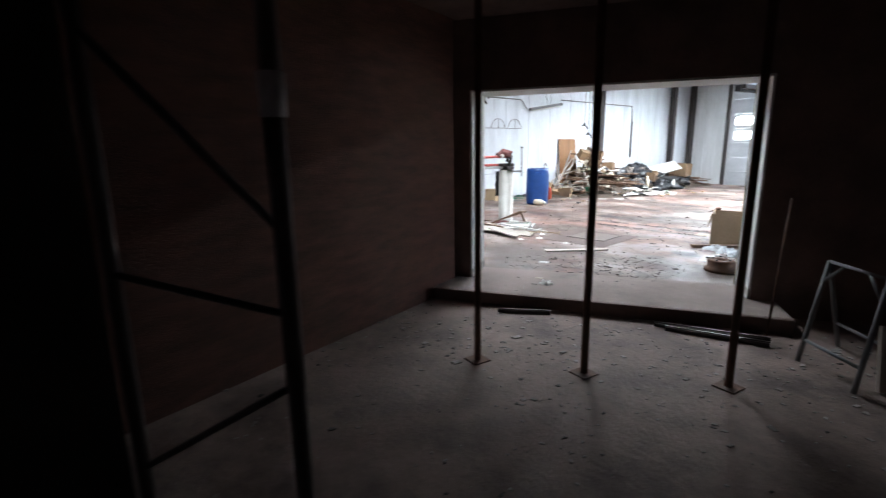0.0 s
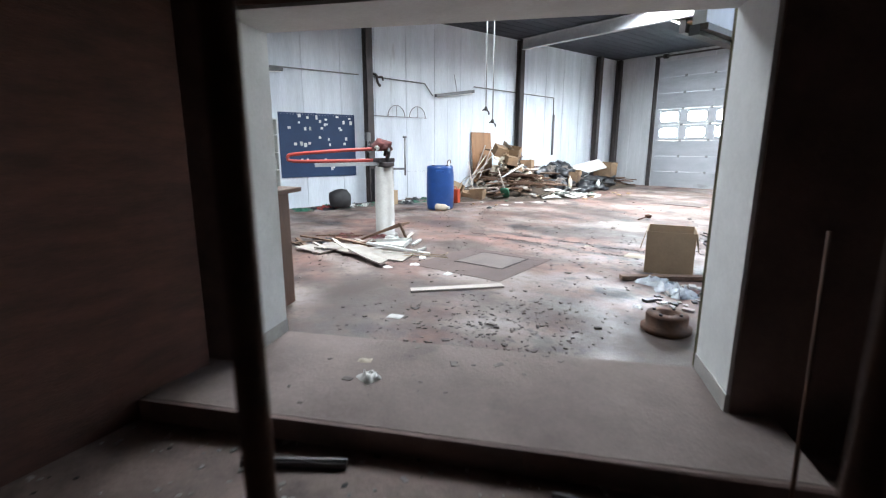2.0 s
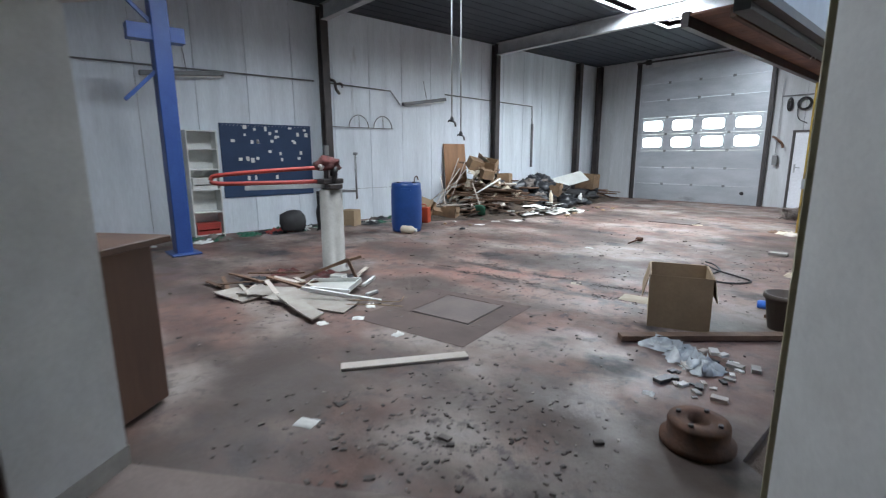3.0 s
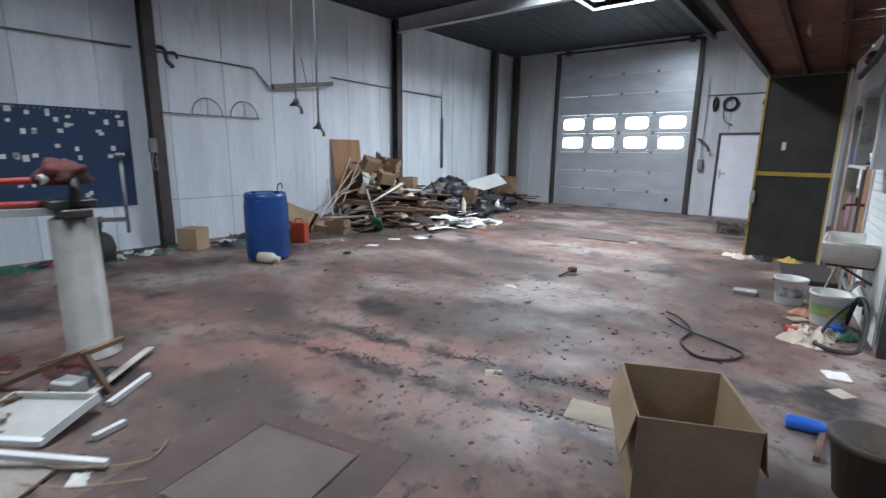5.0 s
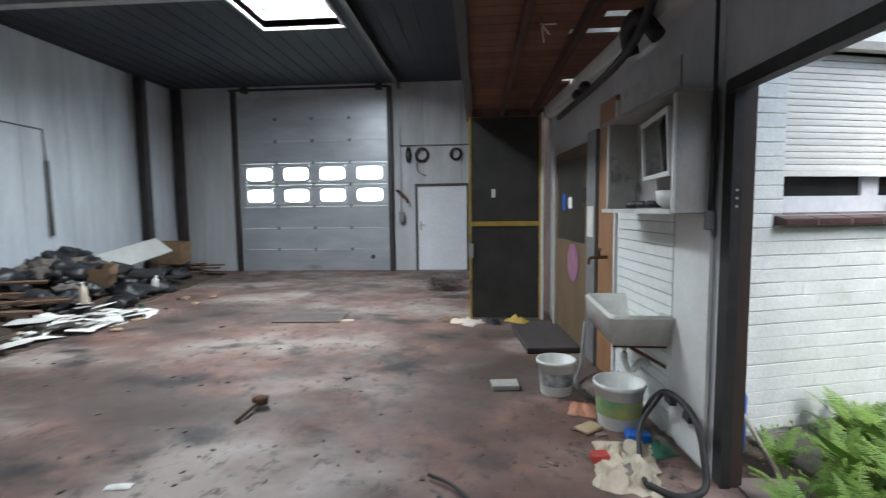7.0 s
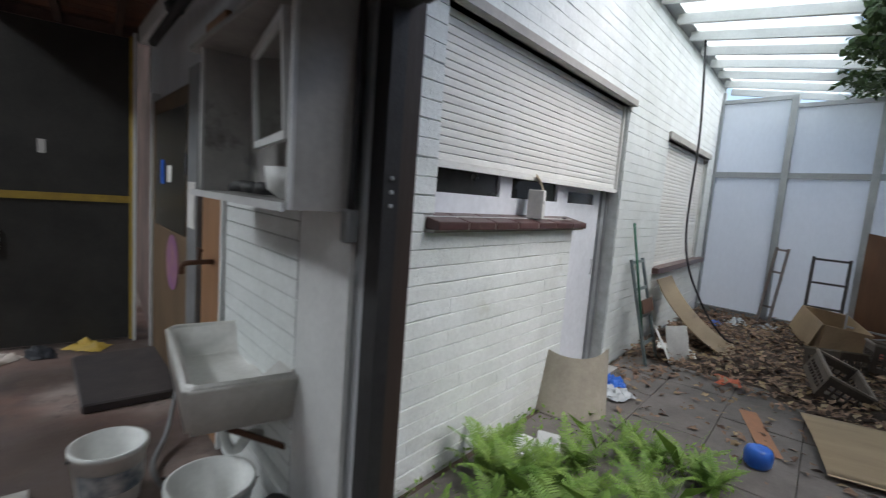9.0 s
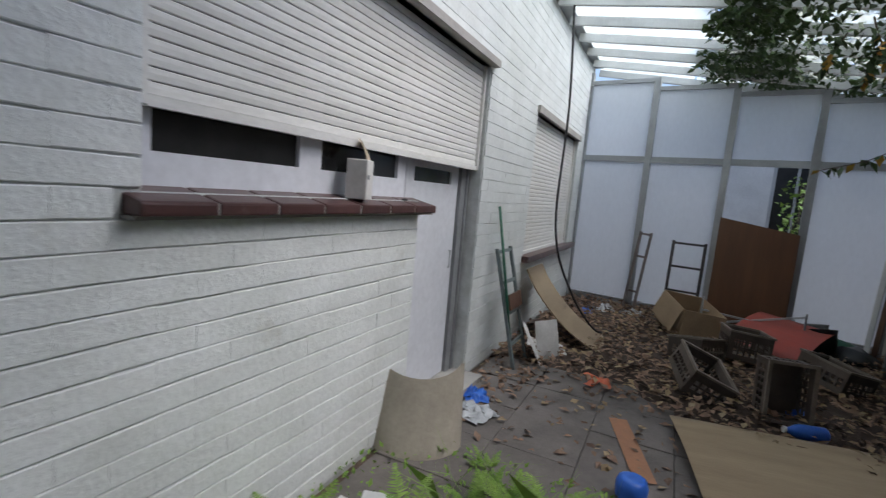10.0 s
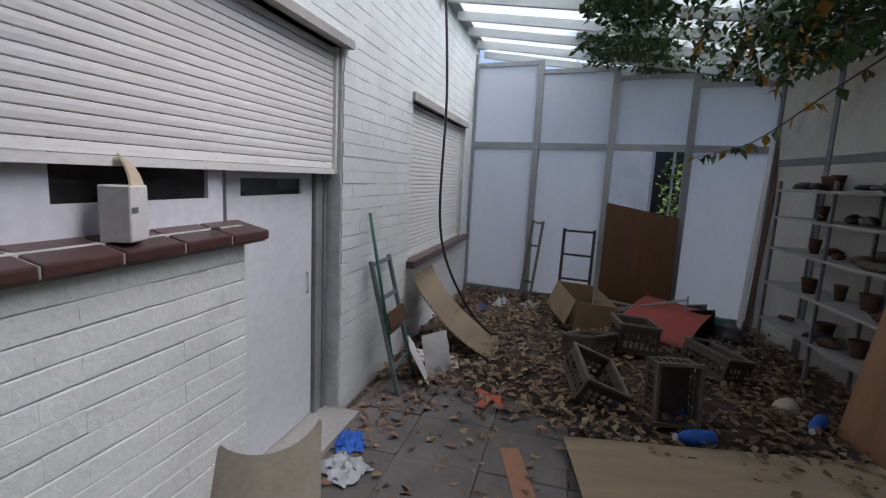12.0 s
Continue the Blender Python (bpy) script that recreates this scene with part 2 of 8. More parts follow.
M["green"] = material("dark_green_plastic", (0.02, 0.10, 0.06), (0.03, 0.13, 0.08), 0.5, 5, 40, 0.1, local=True)
M["ceramic"] = material("dirty_white_ceramic", (0.66, 0.66, 0.63), (0.52, 0.51, 0.47), 0.3, 3, 40, 0.05, spots=0.25, spot=(0.30, 0.27, 0.22), local=True)
M["white_plastic"] = material("white_plastic", (0.70, 0.71, 0.69), (0.60, 0.61, 0.58), 0.45, 4, 40, 0.05, spots=0.15, spot=(0.35, 0.33, 0.28), local=True)
M["cloth"] = material("cream_cloth", (0.60, 0.53, 0.42), (0.48, 0.41, 0.32), 0.9, 6, 60, 0.3, local=True)
M["grey_cloth"] = material("grey_brown_rag", (0.22, 0.19, 0.17), (0.13, 0.11, 0.10), 0.95, 7, 60, 0.4, spread=0.2, local=True)
M["bag"] = material("dark_plastic_bag", (0.012, 0.013, 0.016), (0.024, 0.026, 0.030), 0.42, 6, 40, 0.2, spread=0.2, local=True)
M["grey_tube"] = material("grey_lift_cylinder", (0.28, 0.27, 0.25), (0.20, 0.19, 0.18), 0.5, 3, 40, 0.1, metal=0.1, spots=0.25, local=True)
M["navy"] = material("navy_pegboard", (0.014, 0.038, 0.095), (0.02, 0.05, 0.12), 0.5, 3, 40, 0.05, spots=0.1, spot=(0.06, 0.08, 0.12))
M["rust"] = material("rusty_metal", (0.15, 0.07, 0.04), (0.08, 0.05, 0.04), 0.8, 8, 50, 0.3, metal=0.3, local=True)
M["pipe"] = material("grey_conduit", (0.20, 0.205, 0.21), (0.14, 0.145, 0.15), 0.5, 6, 40, 0.1)
M["crate"] = material("brown_plastic_crate", (0.13, 0.10, 0.078), (0.08, 0.064, 0.052), 0.6, 6, 40, 0.2, spots=0.2, spot=(0.14, 0.12, 0.10), local=True)
M["leaf_dry"] = material("dead_leaves", (0.31, 0.20, 0.135), (0.15, 0.095, 0.066), 0.85, 9, 60, 0.1, spread=0.35, island=True)
M["leaf_green"] = material("vine_leaves", (0.035, 0.075, 0.02), (0.06, 0.105, 0.028), 0.55, 9, 60, 0.1, spread=0.3, island=True)
M["leaf_yellow"] = material("yellowed_leaves", (0.62, 0.40, 0.05), (0.45, 0.20, 0.04), 0.6, 9, 60, 0.1, spread=0.2, island=True)
M["fern"] = material("fern_fronds", (0.10, 0.22, 0.025), (0.22, 0.34, 0.06), 0.6, 7, 60, 0.1, spread=0.25, island=True)
M["twig"] = material("brown_twig", (0.09, 0.065, 0.045), (0.06, 0.045, 0.035), 0.9, 9, 60, 0.3)
M["chips"] = material("grit_and_chips", (0.20, 0.165, 0.15), (0.07, 0.06, 0.055), 0.9, 9, 60, 0.2, spread=0.4, island=True)
M["dark_pane"] = material("dark_room_pane", (0.015, 0.016, 0.016), (0.03, 0.03, 0.03), 0.12, 3, 40, 0.0)
# whitened colour and added translucency brighten the end wall
M["thin_panel"] = material("thin_translucent_panel", (0.80, 0.83, 0.88), (0.71, 0.75, 0.80), 0.5, 1.4, 25, 0.05, spread=0.06, spots=0.15, spot=(0.36, 0.36, 0.34), stretch=(1, 1, 0.5))
thin_nodes = M["thin_panel"].node_tree
glow_through, panel_mix = thin_nodes.nodes.new("ShaderNodeBsdfTranslucent"), thin_nodes.nodes.new("ShaderNodeMixShader")
glow_through.inputs[0].default_value = (0.85, 0.87, 0.89, 1)
panel_mix.inputs[0].default_value = 0.6
thin_nodes.links.new(thin_nodes.nodes["Principled BSDF"].outputs[0], panel_mix.inputs[1])
thin_nodes.links.new(glow_through.outputs[0], panel_mix.inputs[2])
thin_nodes.links.new(panel_mix.outputs[0], thin_nodes.nodes["Material Output"].inputs[0])
M["roof_glass"] = frosted_material("dirty_roof_glazing", (0.90, 0.93, 0.90), 0.6)
M["mirror"] = material("mirror", (0.75, 0.8, 0.78), (0.7, 0.75, 0.73), 0.06, 3, 40, 0.0, metal=1.0)
M["orange_plastic"] = material("orange_plastic", (0.62, 0.13, 0.04), (0.55, 0.10, 0.04), 0.5, 5, 40, 0.1, local=True)
M["clear_bag"] = material("milky_plastic_film", (0.55, 0.58, 0.60), (0.42, 0.44, 0.45), 0.25, 9, 40, 0.3, local=True)

# ---- building blocks ----


def place_bm(bm, start, m):
    bmesh.ops.transform(bm, matrix=m, verts=bm.verts[start:])


def box(bm, x0, x1, y0, y1, z0, z1, m=None):
    v = [bm.verts.new(p) for p in ((x0, y0, z0), (x1, y0, z0), (x1, y1, z0), (x0, y1, z0), (x0, y0, z1), (x1, y0, z1), (x1, y1, z1), (x0, y1, z1))]
    if m is not None:
        for w in v:
            w.co = m @ w.co
    for f in ((3, 2, 1, 0), (4, 5, 6, 7), (0, 1, 5, 4), (1, 2, 6, 5), (2, 3, 7, 6), (3, 0, 4, 7)):
        bm.faces.new([v[i] for i in f])
    return v


def lathe(bm, profile, seg=24, m=None, caps=True):
    """Turns (radius, height) pairs round z."""
    rings = []
    for r, z in profile:
        ring = [bm.verts.new((r * math.cos(2 * math.pi * k / seg), r * math.sin(2 * math.pi * k / seg), z)) for k in range(seg)]
        rings.append(ring)
    for a, b in zip(rings, rings[1:]):
        for k in range(seg):
            f = bm.faces.new((a[k], a[(k + 1) % seg], b[(k + 1) % seg], b[k]))
            f.smooth = True
    if caps:
        bm.faces.new(list(reversed(rings[0])))
        bm.faces.new(rings[-1])
    if m is not None:
        for ring in rings:
            for w in ring:
                w.co = m @ w.co


def tube(bm, points, r, seg=8, taper=1.0):
    pts = [Vector(p) for p in points]
    rings = []
    for i, p in enumerate(pts):
        d = (pts[min(i + 1, len(pts) - 1)] - pts[max(i - 1, 0)]).normalized()
        q = d.to_track_quat("Z", "Y")
        rr = r * (1 + (taper - 1) * i / max(len(pts) - 1, 1))
        rings.append([bm.verts.new(p + q @ Vector((rr * math.cos(2 * math.pi * k / seg), rr * math.sin(2 * math.pi * k / seg), 0))) for k in range(seg)])
    for a, b in zip(rings, rings[1:]):
        for k in range(seg):
            bm.faces.new((a[k], a[(k + 1) % seg], b[(k + 1) % seg], b[k])).smooth = True
    bm.faces.new(list(reversed(rings[0])))
    bm.faces.new(rings[-1])


def smooth_path(points, n=6):
    """A rounded line through the points."""
    p = [Vector(q) for q in points]
    p = [2 * p[0] - p[1]] + p + [2 * p[-1] - p[-2]]
    out = []
    for a, b, c, d in zip(p, p[1:], p[2:], p[3:]):
        for k in range(n):
            t = k / n
            out.append(0.5 * ((2 * b) + (c - a) * t + (2 * a - 5 * b + 4 * c - d) * t * t + (3 * b - a - 3 * c + d) * t**3))
    return out + [p[-2]]


def mesh_of(name, bm, mat):
    me = bpy.data.meshes.new(name)
    bm.normal_update()
    bm.to_mesh(me)
    bm.free()
    me.materials.append(mat)
    return me


def bevelled(bm, width, segments=1):
    bmesh.ops.bevel(bm, geom=list(bm.edges), offset=width, segments=segments, profile=0.6, affect="EDGES", clamp_overlap=True)
    return bm


def part(name, bm, mat, parent, label=""):
    ob = new(name, mesh_of(name, bm, mat))
    ob.parent = parent
    return tagged(ob, label)


def solid(name, bm, mat, label, category, m=None, group="", kind=""):
    """A thing that is one mesh."""
    ob = new(name, mesh_of(name, bm, mat))
    if m is not None:
        ob.matrix_world = m
    return tagged(ob, label, category, group, kind)


def thing(name, m, label, category, group=""):
    """An empty at the base of a thing of several parts."""
    ob = new(name)
    ob.empty_display_size = 0.05
    ob.matrix_world = m
    return tagged(ob, label, category, group)


def structure(name, bm, mat, label="", m=None):
    return solid(name, bm, mat, label, "structure", m, kind="structure")


def bar(bm, a, b, w, h):
    """A squared bar from a to b."""
    a, b = Vector(a), Vector(b)
    d = b - a
    m = Matrix.Translation(a) @ d.to_track_quat("X", "Z").to_matrix().to_4x4()
    box(bm, 0, d.length, -w / 2, w / 2, -h / 2, h / 2, m)


def crumpled(bm, w, h, n, rough, seed, lift=0.0):
    """A creased sheet about the origin, with some thickness of its own from its folds."""
    rnd = random.Random(seed)
    off = Vector((rnd.uniform(0, 50), rnd.uniform(0, 50), 0))
    g = {}
    for i in range(n + 1):
        for j in range(n + 1):
            x, y = (i / n - 0.5) * w, (j / n - 0.5) * h
            q = Vector((x * 5 / max(w, h), y * 5 / max(w, h), 0)) + off
            z = abs(noise.noise(q)) * rough * 1.6 + abs(noise.noise(q * 2.7)) * rough * 0.7
            z *= max(0.08, 1 - max(abs(2 * x / w), abs(2 * y / h)) ** 3)
            g[i, j] = bm.verts.new((x + rough * 0.5 * noise.noise(q * 1.7 + Vector((9, 0, 0))), y + rough * 0.5 * noise.noise(q * 1.7 + Vector((0, 9, 0))), z + lift))
    for i in range(n):
        for j in range(n):
            bm.faces.new((g[i, j], g[i + 1, j], g[i + 1, j + 1], g[i, j + 1])).smooth = True


def lump(bm, r, seed, squash=(1, 1, 1), rough=0.35, sub=2):
    """An uneven rounded heap such as a tied bag or a bundle."""
    start = len(bm.verts)
    made = bmesh.ops.create_icosphere(bm, subdivisions=sub, radius=1.0)["verts"]
    off = Vector((seed * 3.7, seed * 1.3, seed * 2.1))
    for v in made:
        k = 1 + rough * noise.noise(v.co * 1.5 + off) + rough * 0.5 * noise.noise(v.co * 4 + off)
        v.co = Vector((v.co.x * squash[0], v.co.y * squash[1], v.co.z * squash[2])) * k * r
        v.co.z = max(v.co.z, -0.6 * r * squash[2])
        for f in v.link_faces:
            f.smooth = True
    return made


def slab_with_holes(bm, x0, x1, z0, z1, y0, y1, holes, m=None):
    """A wall in the xz plane with rectangular openings (x0, x1, z0, z1) through it."""
    xs = sorted({x0, x1, *[h[0] for h in holes], *[h[1] for h in holes]})
    zs = sorted({z0, z1, *[h[2] for h in holes], *[h[3] for h in holes]})
    for a, b in zip(xs, xs[1:]):
        col = []
        for c, d in zip(zs, zs[1:]):
            open_here = any(h[0] - 1e-6 <= a and b <= h[1] + 1e-6 and h[2] - 1e-6 <= c and d <= h[3] + 1e-6 for h in holes)
            if open_here:
                col.append(None)
            elif col and col[-1] is not None:
                col[-1] = (col[-1][0], d)
            else:
                col.append((c, d))
        for span in col:
            if span:
                box(bm, a, b, y0, y1, span[0], span[1], m)


def heading(x, y, z, rz):
    return pose(x, y, z, 0, 0, rz)

# ---- the setting: hall ----
# The slanting wall between the dark room and the hall: s runs along it, t through it into the hall.
SLANT = pose(3.06, 7.71, 0, 0, 0, 38.3)
# The white brick house in the yard: u runs along its face, v out of it into the wall.
HOUSE = pose(4.75, 15.19, 0, 0, 0, 15.2)


def at_slant(s, t, z=0.0):
    return SLANT @ Vector((s, t, z))


def at_house(u, v, z=0.0):
    return HOUSE @ Vector((u, v, z))


def polygon_slab(bm, pts, z0, z1):
    lo = [bm.verts.new((x, y, z0)) for x, y in pts]
    hi = [bm.verts.new((x, y, z1)) for x, y in pts]
    bm.faces.new(list(reversed(lo)))
    bm.faces.new(hi)
    for k in range(len(pts)):
        n = (k + 1) % len(pts)
        bm.faces.new((lo[k], lo[n], hi[n], hi[k]))


def build_floors():
    a, b = at_slant(-0.25, -0.52), at_slant(2.98, -0.56)
    c, d = at_slant(-5.0, -0.02), at_slant(-0.25, -0.02)
    e, f = at_slant(2.98, 0.02), at_slant(3.6, 0.02)
    bm = bmesh.new()
    polygon_slab(bm, [(-4.3, 4.6), (c.x, c.y), (d.x, d.y), (a.x, a.y), (b.x, b.y), (e.x, e.y), (f.x, f.y), (5.3, 9.95), (4.70, 10.3), (4.70, 14.75), (4.38, 18.4), (4.9, 23.6), (-4.6, 23.6)], -0.2, 0.0)
    structure("floor", bm, M["floor"], "worn red painted concrete floor with dust and oil stains")
    bm = bmesh.new()
    box(bm, -2.6, 4.4, -7.5, -0.1, -0.3, -0.12)
    structure("floor_dark_room", bm, M["dark_floor"], "dirty grey concrete floor strewn with plaster crumbs", SLANT)
    bm = bmesh.new()
    polygon_slab(bm, [(4.705, 10.3), (13.5, 10.3), (13.5, 20.0), (4.705, 20.0)], -0.35, -0.03)
    structure("ground", bm, M["soil"], "dark yard soil under rotting leaves")
    bm = bmesh.new()
    polygon_slab(bm, [(-400, -400), (400, -400), (400, 400), (-400, 400)], -1.2, -0.6)
    structure("ground_far", bm, M["soil"], "bare ground round the buildings")
    # doormat-like concrete strip at the yard opening
    bm = bmesh.new()
    box(bm, 4.60, 5.0, 11.2, 14.70, -0.2, 0.012)
    structure("threshold_yard", bm, M["dusty_cement"], "grey concrete door threshold, chipped and dirty")


def build_slanting_wall():
    bm = bmesh.new()
    box(bm, -0.24, 2.97, -0.515, 0.5, 0.001, 0.006)
    slab = structure("threshold_slab", bm, M["dusty_cement"], "dusty grey-brown cement threshold, worn", SLANT)
    bm = bmesh.new()
    box(bm, -0.25, 2.98, -0.545, -0.516, -0.11, 0.004)
    part("step_edge", bm, M["dark_plaster"], slab, "dark broken step edge")
    bm = bmesh.new()
    slab_with_holes(bm, -5.2, 4.4, -0.15, 4.4, 0.02, 0.48, [(0.0, 2.77, -0.15, 2.05)])
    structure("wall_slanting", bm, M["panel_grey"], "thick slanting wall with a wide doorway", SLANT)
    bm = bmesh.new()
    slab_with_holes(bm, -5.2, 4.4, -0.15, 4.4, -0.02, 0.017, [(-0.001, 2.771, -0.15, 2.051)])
    structure("wall_slanting_dark_face", bm, M["dark_plaster"], "dark brown face of the wall", SLANT)
    # white painted reveals
    bm = bmesh.new()
    box(bm, 0.001, 0.02, -0.005, 0.5, 0.10, 2.05)
    structure("trim_reveal_west", bm, M["jamb"], "white painted door reveal, grubby", SLANT)
    bm = bmesh.new()
    box(bm, 2.75, 2.769, -0.005, 0.5, 0.10, 2.05)
    structure("trim_reveal_east", bm, M["jamb"], "white painted door reveal, grubby", SLANT)
    bm = bmesh.new()
    box(bm, 0.021, 2.749, -0.005, 0.5, 2.03, 2.049)
    structure("trim_reveal_head", bm, M["jamb"], "white painted underside of the lintel", SLANT)
    for k, (s0, s1) in enumerate(((0.001, 0.025), (2.745, 2.769))):
        bm = bmesh.new()
        box(bm, s0, s1, -0.008, 0.505, 0.001, 0.10)
        structure("baseboard", bm, M["concrete"], "grey cement skirting of the doorway", SLANT)


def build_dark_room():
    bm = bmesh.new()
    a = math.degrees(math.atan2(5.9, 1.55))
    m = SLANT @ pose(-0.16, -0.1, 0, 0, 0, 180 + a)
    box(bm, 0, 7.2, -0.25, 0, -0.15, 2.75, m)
    structure("wall_dark_west", bm, M["dark_brick"], "dark brick wall")
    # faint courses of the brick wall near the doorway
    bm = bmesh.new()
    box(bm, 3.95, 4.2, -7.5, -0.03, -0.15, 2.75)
    structure("wall_dark_east", bm, M["dark_plaster"], "dark brown wall", SLANT)
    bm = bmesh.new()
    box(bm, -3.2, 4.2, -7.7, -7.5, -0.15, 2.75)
    structure("wall_dark_south", bm, M["dark_plaster"], "dark brown wall", SLANT)
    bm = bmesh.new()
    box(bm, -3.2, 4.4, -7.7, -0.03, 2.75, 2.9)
    structure("ceiling_dark_room", bm, M["dark_plaster"], "low dark ceiling", SLANT)


def build_panel_wall(name, length, height, m, mat, holes=(), pitch=0.9, first=0.0):
    """A carrier wall with upright panels on its face, cut round the openings. x along, y out of the room."""
    bm = bmesh.new()
    slab_with_holes(bm, 0, length, -0.15, height, 0.0, 0.15, list(holes))
    wall = structure(name, bm, M["steel"], "wall of upright white sandwich panels, stained", m)
    x = first
    while x < length - 0.01:
        x0, x1 = max(x, 0) + 0.004, min(x + pitch, length) - 0.004
        x += pitch
        if x1 - x0 < 0.03:
            continue
        spans = [(0.0, height)]
        cut = [h for h in holes if h[0] < x1 and h[1] > x0]
        bm = bmesh.new()
        slab_with_holes(bm, x0, x1, 0.0, height, -0.03, -0.002, [(max(h[0], x0), min(h[1], x1), max(h[2], 0), h[3]) for h in cut])
        ridge = 0.5 * (x0 + x1)
        if not cut:
            box(bm, ridge - 0.012, ridge + 0.012, -0.033, -0.031, 0.02, height - 0.02)
        if not bm.verts:
            bm.free()
            continue
        part("panel", bm, mat, wall)
    return wall


def build_hall_walls():
    # left wall, seen along its whole length
    build_panel_wall("wall_west", 19.0, 4.4, pose(-4.135, 4.5, 0, 0, 0, 90), M["panel"], first=-0.35)
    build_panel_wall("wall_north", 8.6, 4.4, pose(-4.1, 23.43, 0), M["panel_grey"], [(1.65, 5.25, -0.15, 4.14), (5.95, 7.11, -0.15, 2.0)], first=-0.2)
    bm = bmesh.new()
    box(bm, -4.3, 0.2, 4.4, 4.55, -0.15, 4.4)
    structure("wall_south", bm, M["panel"], "white panelled wall")
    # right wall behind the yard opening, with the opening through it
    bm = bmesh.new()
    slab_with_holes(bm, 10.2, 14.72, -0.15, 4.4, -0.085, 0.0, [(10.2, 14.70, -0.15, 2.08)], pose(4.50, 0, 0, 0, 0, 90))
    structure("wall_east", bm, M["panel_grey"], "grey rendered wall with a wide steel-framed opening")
    bm = bmesh.new()
    e = at_slant(2.77, 0.5)
    bar(bm, (e.x + 0.02, e.y + 0.02, 2.2), (4.86, 10.25, 2.2), 0.12, 4.4)
    structure("wall_east_corner", bm, M["yellow_paint"], "yellowish painted wall end")
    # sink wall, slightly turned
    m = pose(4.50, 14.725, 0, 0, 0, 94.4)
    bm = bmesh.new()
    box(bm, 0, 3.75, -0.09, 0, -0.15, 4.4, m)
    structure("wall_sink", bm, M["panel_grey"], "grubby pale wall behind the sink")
    bm = bmesh.new()
    box(bm, 0.0, 5.2, -0.1, 0, -0.15, 4.4, pose(4.22, 18.46, 0, 0, 0, 90))
    structure("wall_east_north", bm, M["dark_plaster"], "dark wall beyond the store")


def build_roof():
    bm = bmesh.new()
    holes = [(-0.15, 1.15, y0, y1) for y0, y1 in SKYLIGHTS]
    m = Matrix(((1, 0, 0, 0), (0, 0, 1, 0), (0, 1, 0, 4.4), (0, 0, 0, 1)))
    slab_with_holes(bm, -4.4, 6.6, 4.3, 23.7, 0.0, 0.12, holes, m)
    # shallow ribs of the roof deck
    x = -4.0
    while x < 4.6:
        for y0, y1 in ((4.6, 9.6), (9.6, 12.4), (12.4, 16.25), (16.25, 19.87), (19.87, 23.4)):
            if not (x + 0.1 > -0.15 and x < 1.15 and (y0, y1) in ((9.6, 12.4), (16.25, 19.87))):
                box(bm, x, x + 0.05, y0, y1, 4.392, 4.402)
        x += 0.3
    structure("ceiling", bm, M["roof"], "dark ribbed steel roof deck")
    for y0, y1 in SKYLIGHTS:
        bm = bmesh.new()
        for a, b, c, d in ((-0.19, -0.15, y0 - 0.04, y1 + 0.04), (1.15, 1.19, y0 - 0.04, y1 + 0.04), (-0.15, 1.15, y0 - 0.04, y0), (-0.15, 1.15, y1, y1 + 0.04)):
            box(bm, a, b, c, d, 4.36, 4.75)
        sk = structure("skylight_frame", bm, M["jamb"], "white lined roof light in the dark ceiling")
        bm = bmesh.new()
        box(bm, -0.16, 1.16, y0, y1, 4.70, 4.72)
        part("pane", bm, M["frosted"], sk)
        for k in range(1, 3):
            bm = bmesh.new()
            y = y0 + (y1 - y0) * k / 3
            box(bm, -0.15, 1.15, y - 0.012, y + 0.012, 4.655, 4.695)
            part("glazing_bar", bm, M["jamb"], sk)


def i_beam(bm, x0, x1, y, z, h=0.3, w=0.14, m=None):
    box(bm, x0, x1, y - w / 2, y + w / 2, z, z + 0.016, m)
    box(bm, x0, x1, y - w / 2, y + w / 2, z + h - 0.016, z + h, m)
    box(bm, x0, x1, y - 0.008, y + 0.008, z + 0.016, z + h - 0.016, m)


def build_frames():
    for y in (7.7, 12.87, 18.03):
        bm = bmesh.new()
        i_beam(bm, -3.85, 4.15 if y > 14 else 4.6, y, 4.08)
        # pale colour carries the light that falls on the lower flange
        solid("roof_beam", bm, M["beam"], "steel roof beam under the dark deck, pale for its lit underside", "beam", group="roof beams")
    for x, y in ((-3.94, 7.7), (-3.94, 12.87), (-3.94, 18.05), (-3.94, 22.1), (-3.9, 23.28)):
        bm = bmesh.new()
        m = pose(x, y, 0, 0, -90, 0)
        i_beam(bm, 0, 4.36, 0, -0.09, 0.18, 0.16, m)
        box(bm, 0, 0.012, -0.12, 0.12, -0.12, 0.12, m)
        solid("steel_column", bm, M["steel"], "dark steel column standing against the panelled wall", "column", group="columns")
    # rail down from the roof deck along the hall
    bm = bmesh.new()
    i_beam(bm, 18.3, 23.2, -1.5, 4.2, 0.16, 0.09, pose(0, 0, 0, 0, 0, 90))
    solid("crane_rail", bm, M["steel"], "dark steel rail under the roof deck", "rail")


M["yellow_paint"] = material("yellowish_wall_paint", (0.46, 0.42, 0.26), (0.36, 0.33, 0.21), 0.6, 3, 40, 0.1)
M["dusty_cement"] = material("dusty_cement", (0.27, 0.215, 0.195), (0.17, 0.13, 0.118), 0.9, 1.6, 40, 0.3, spots=0.4, spot=(0.10, 0.078, 0.07))
build_floors()
build_slanting_wall()
build_dark_room()
build_hall_walls()
build_roof()
build_frames()


M["dark_post"] = material("dark_brown_stain", (0.055, 0.036, 0.028), (0.033, 0.024, 0.02), 0.55, 3, 40, 0.25, stretch=(1, 1, 0.15), spots=0.2, spot=(0.12, 0.09, 0.07))


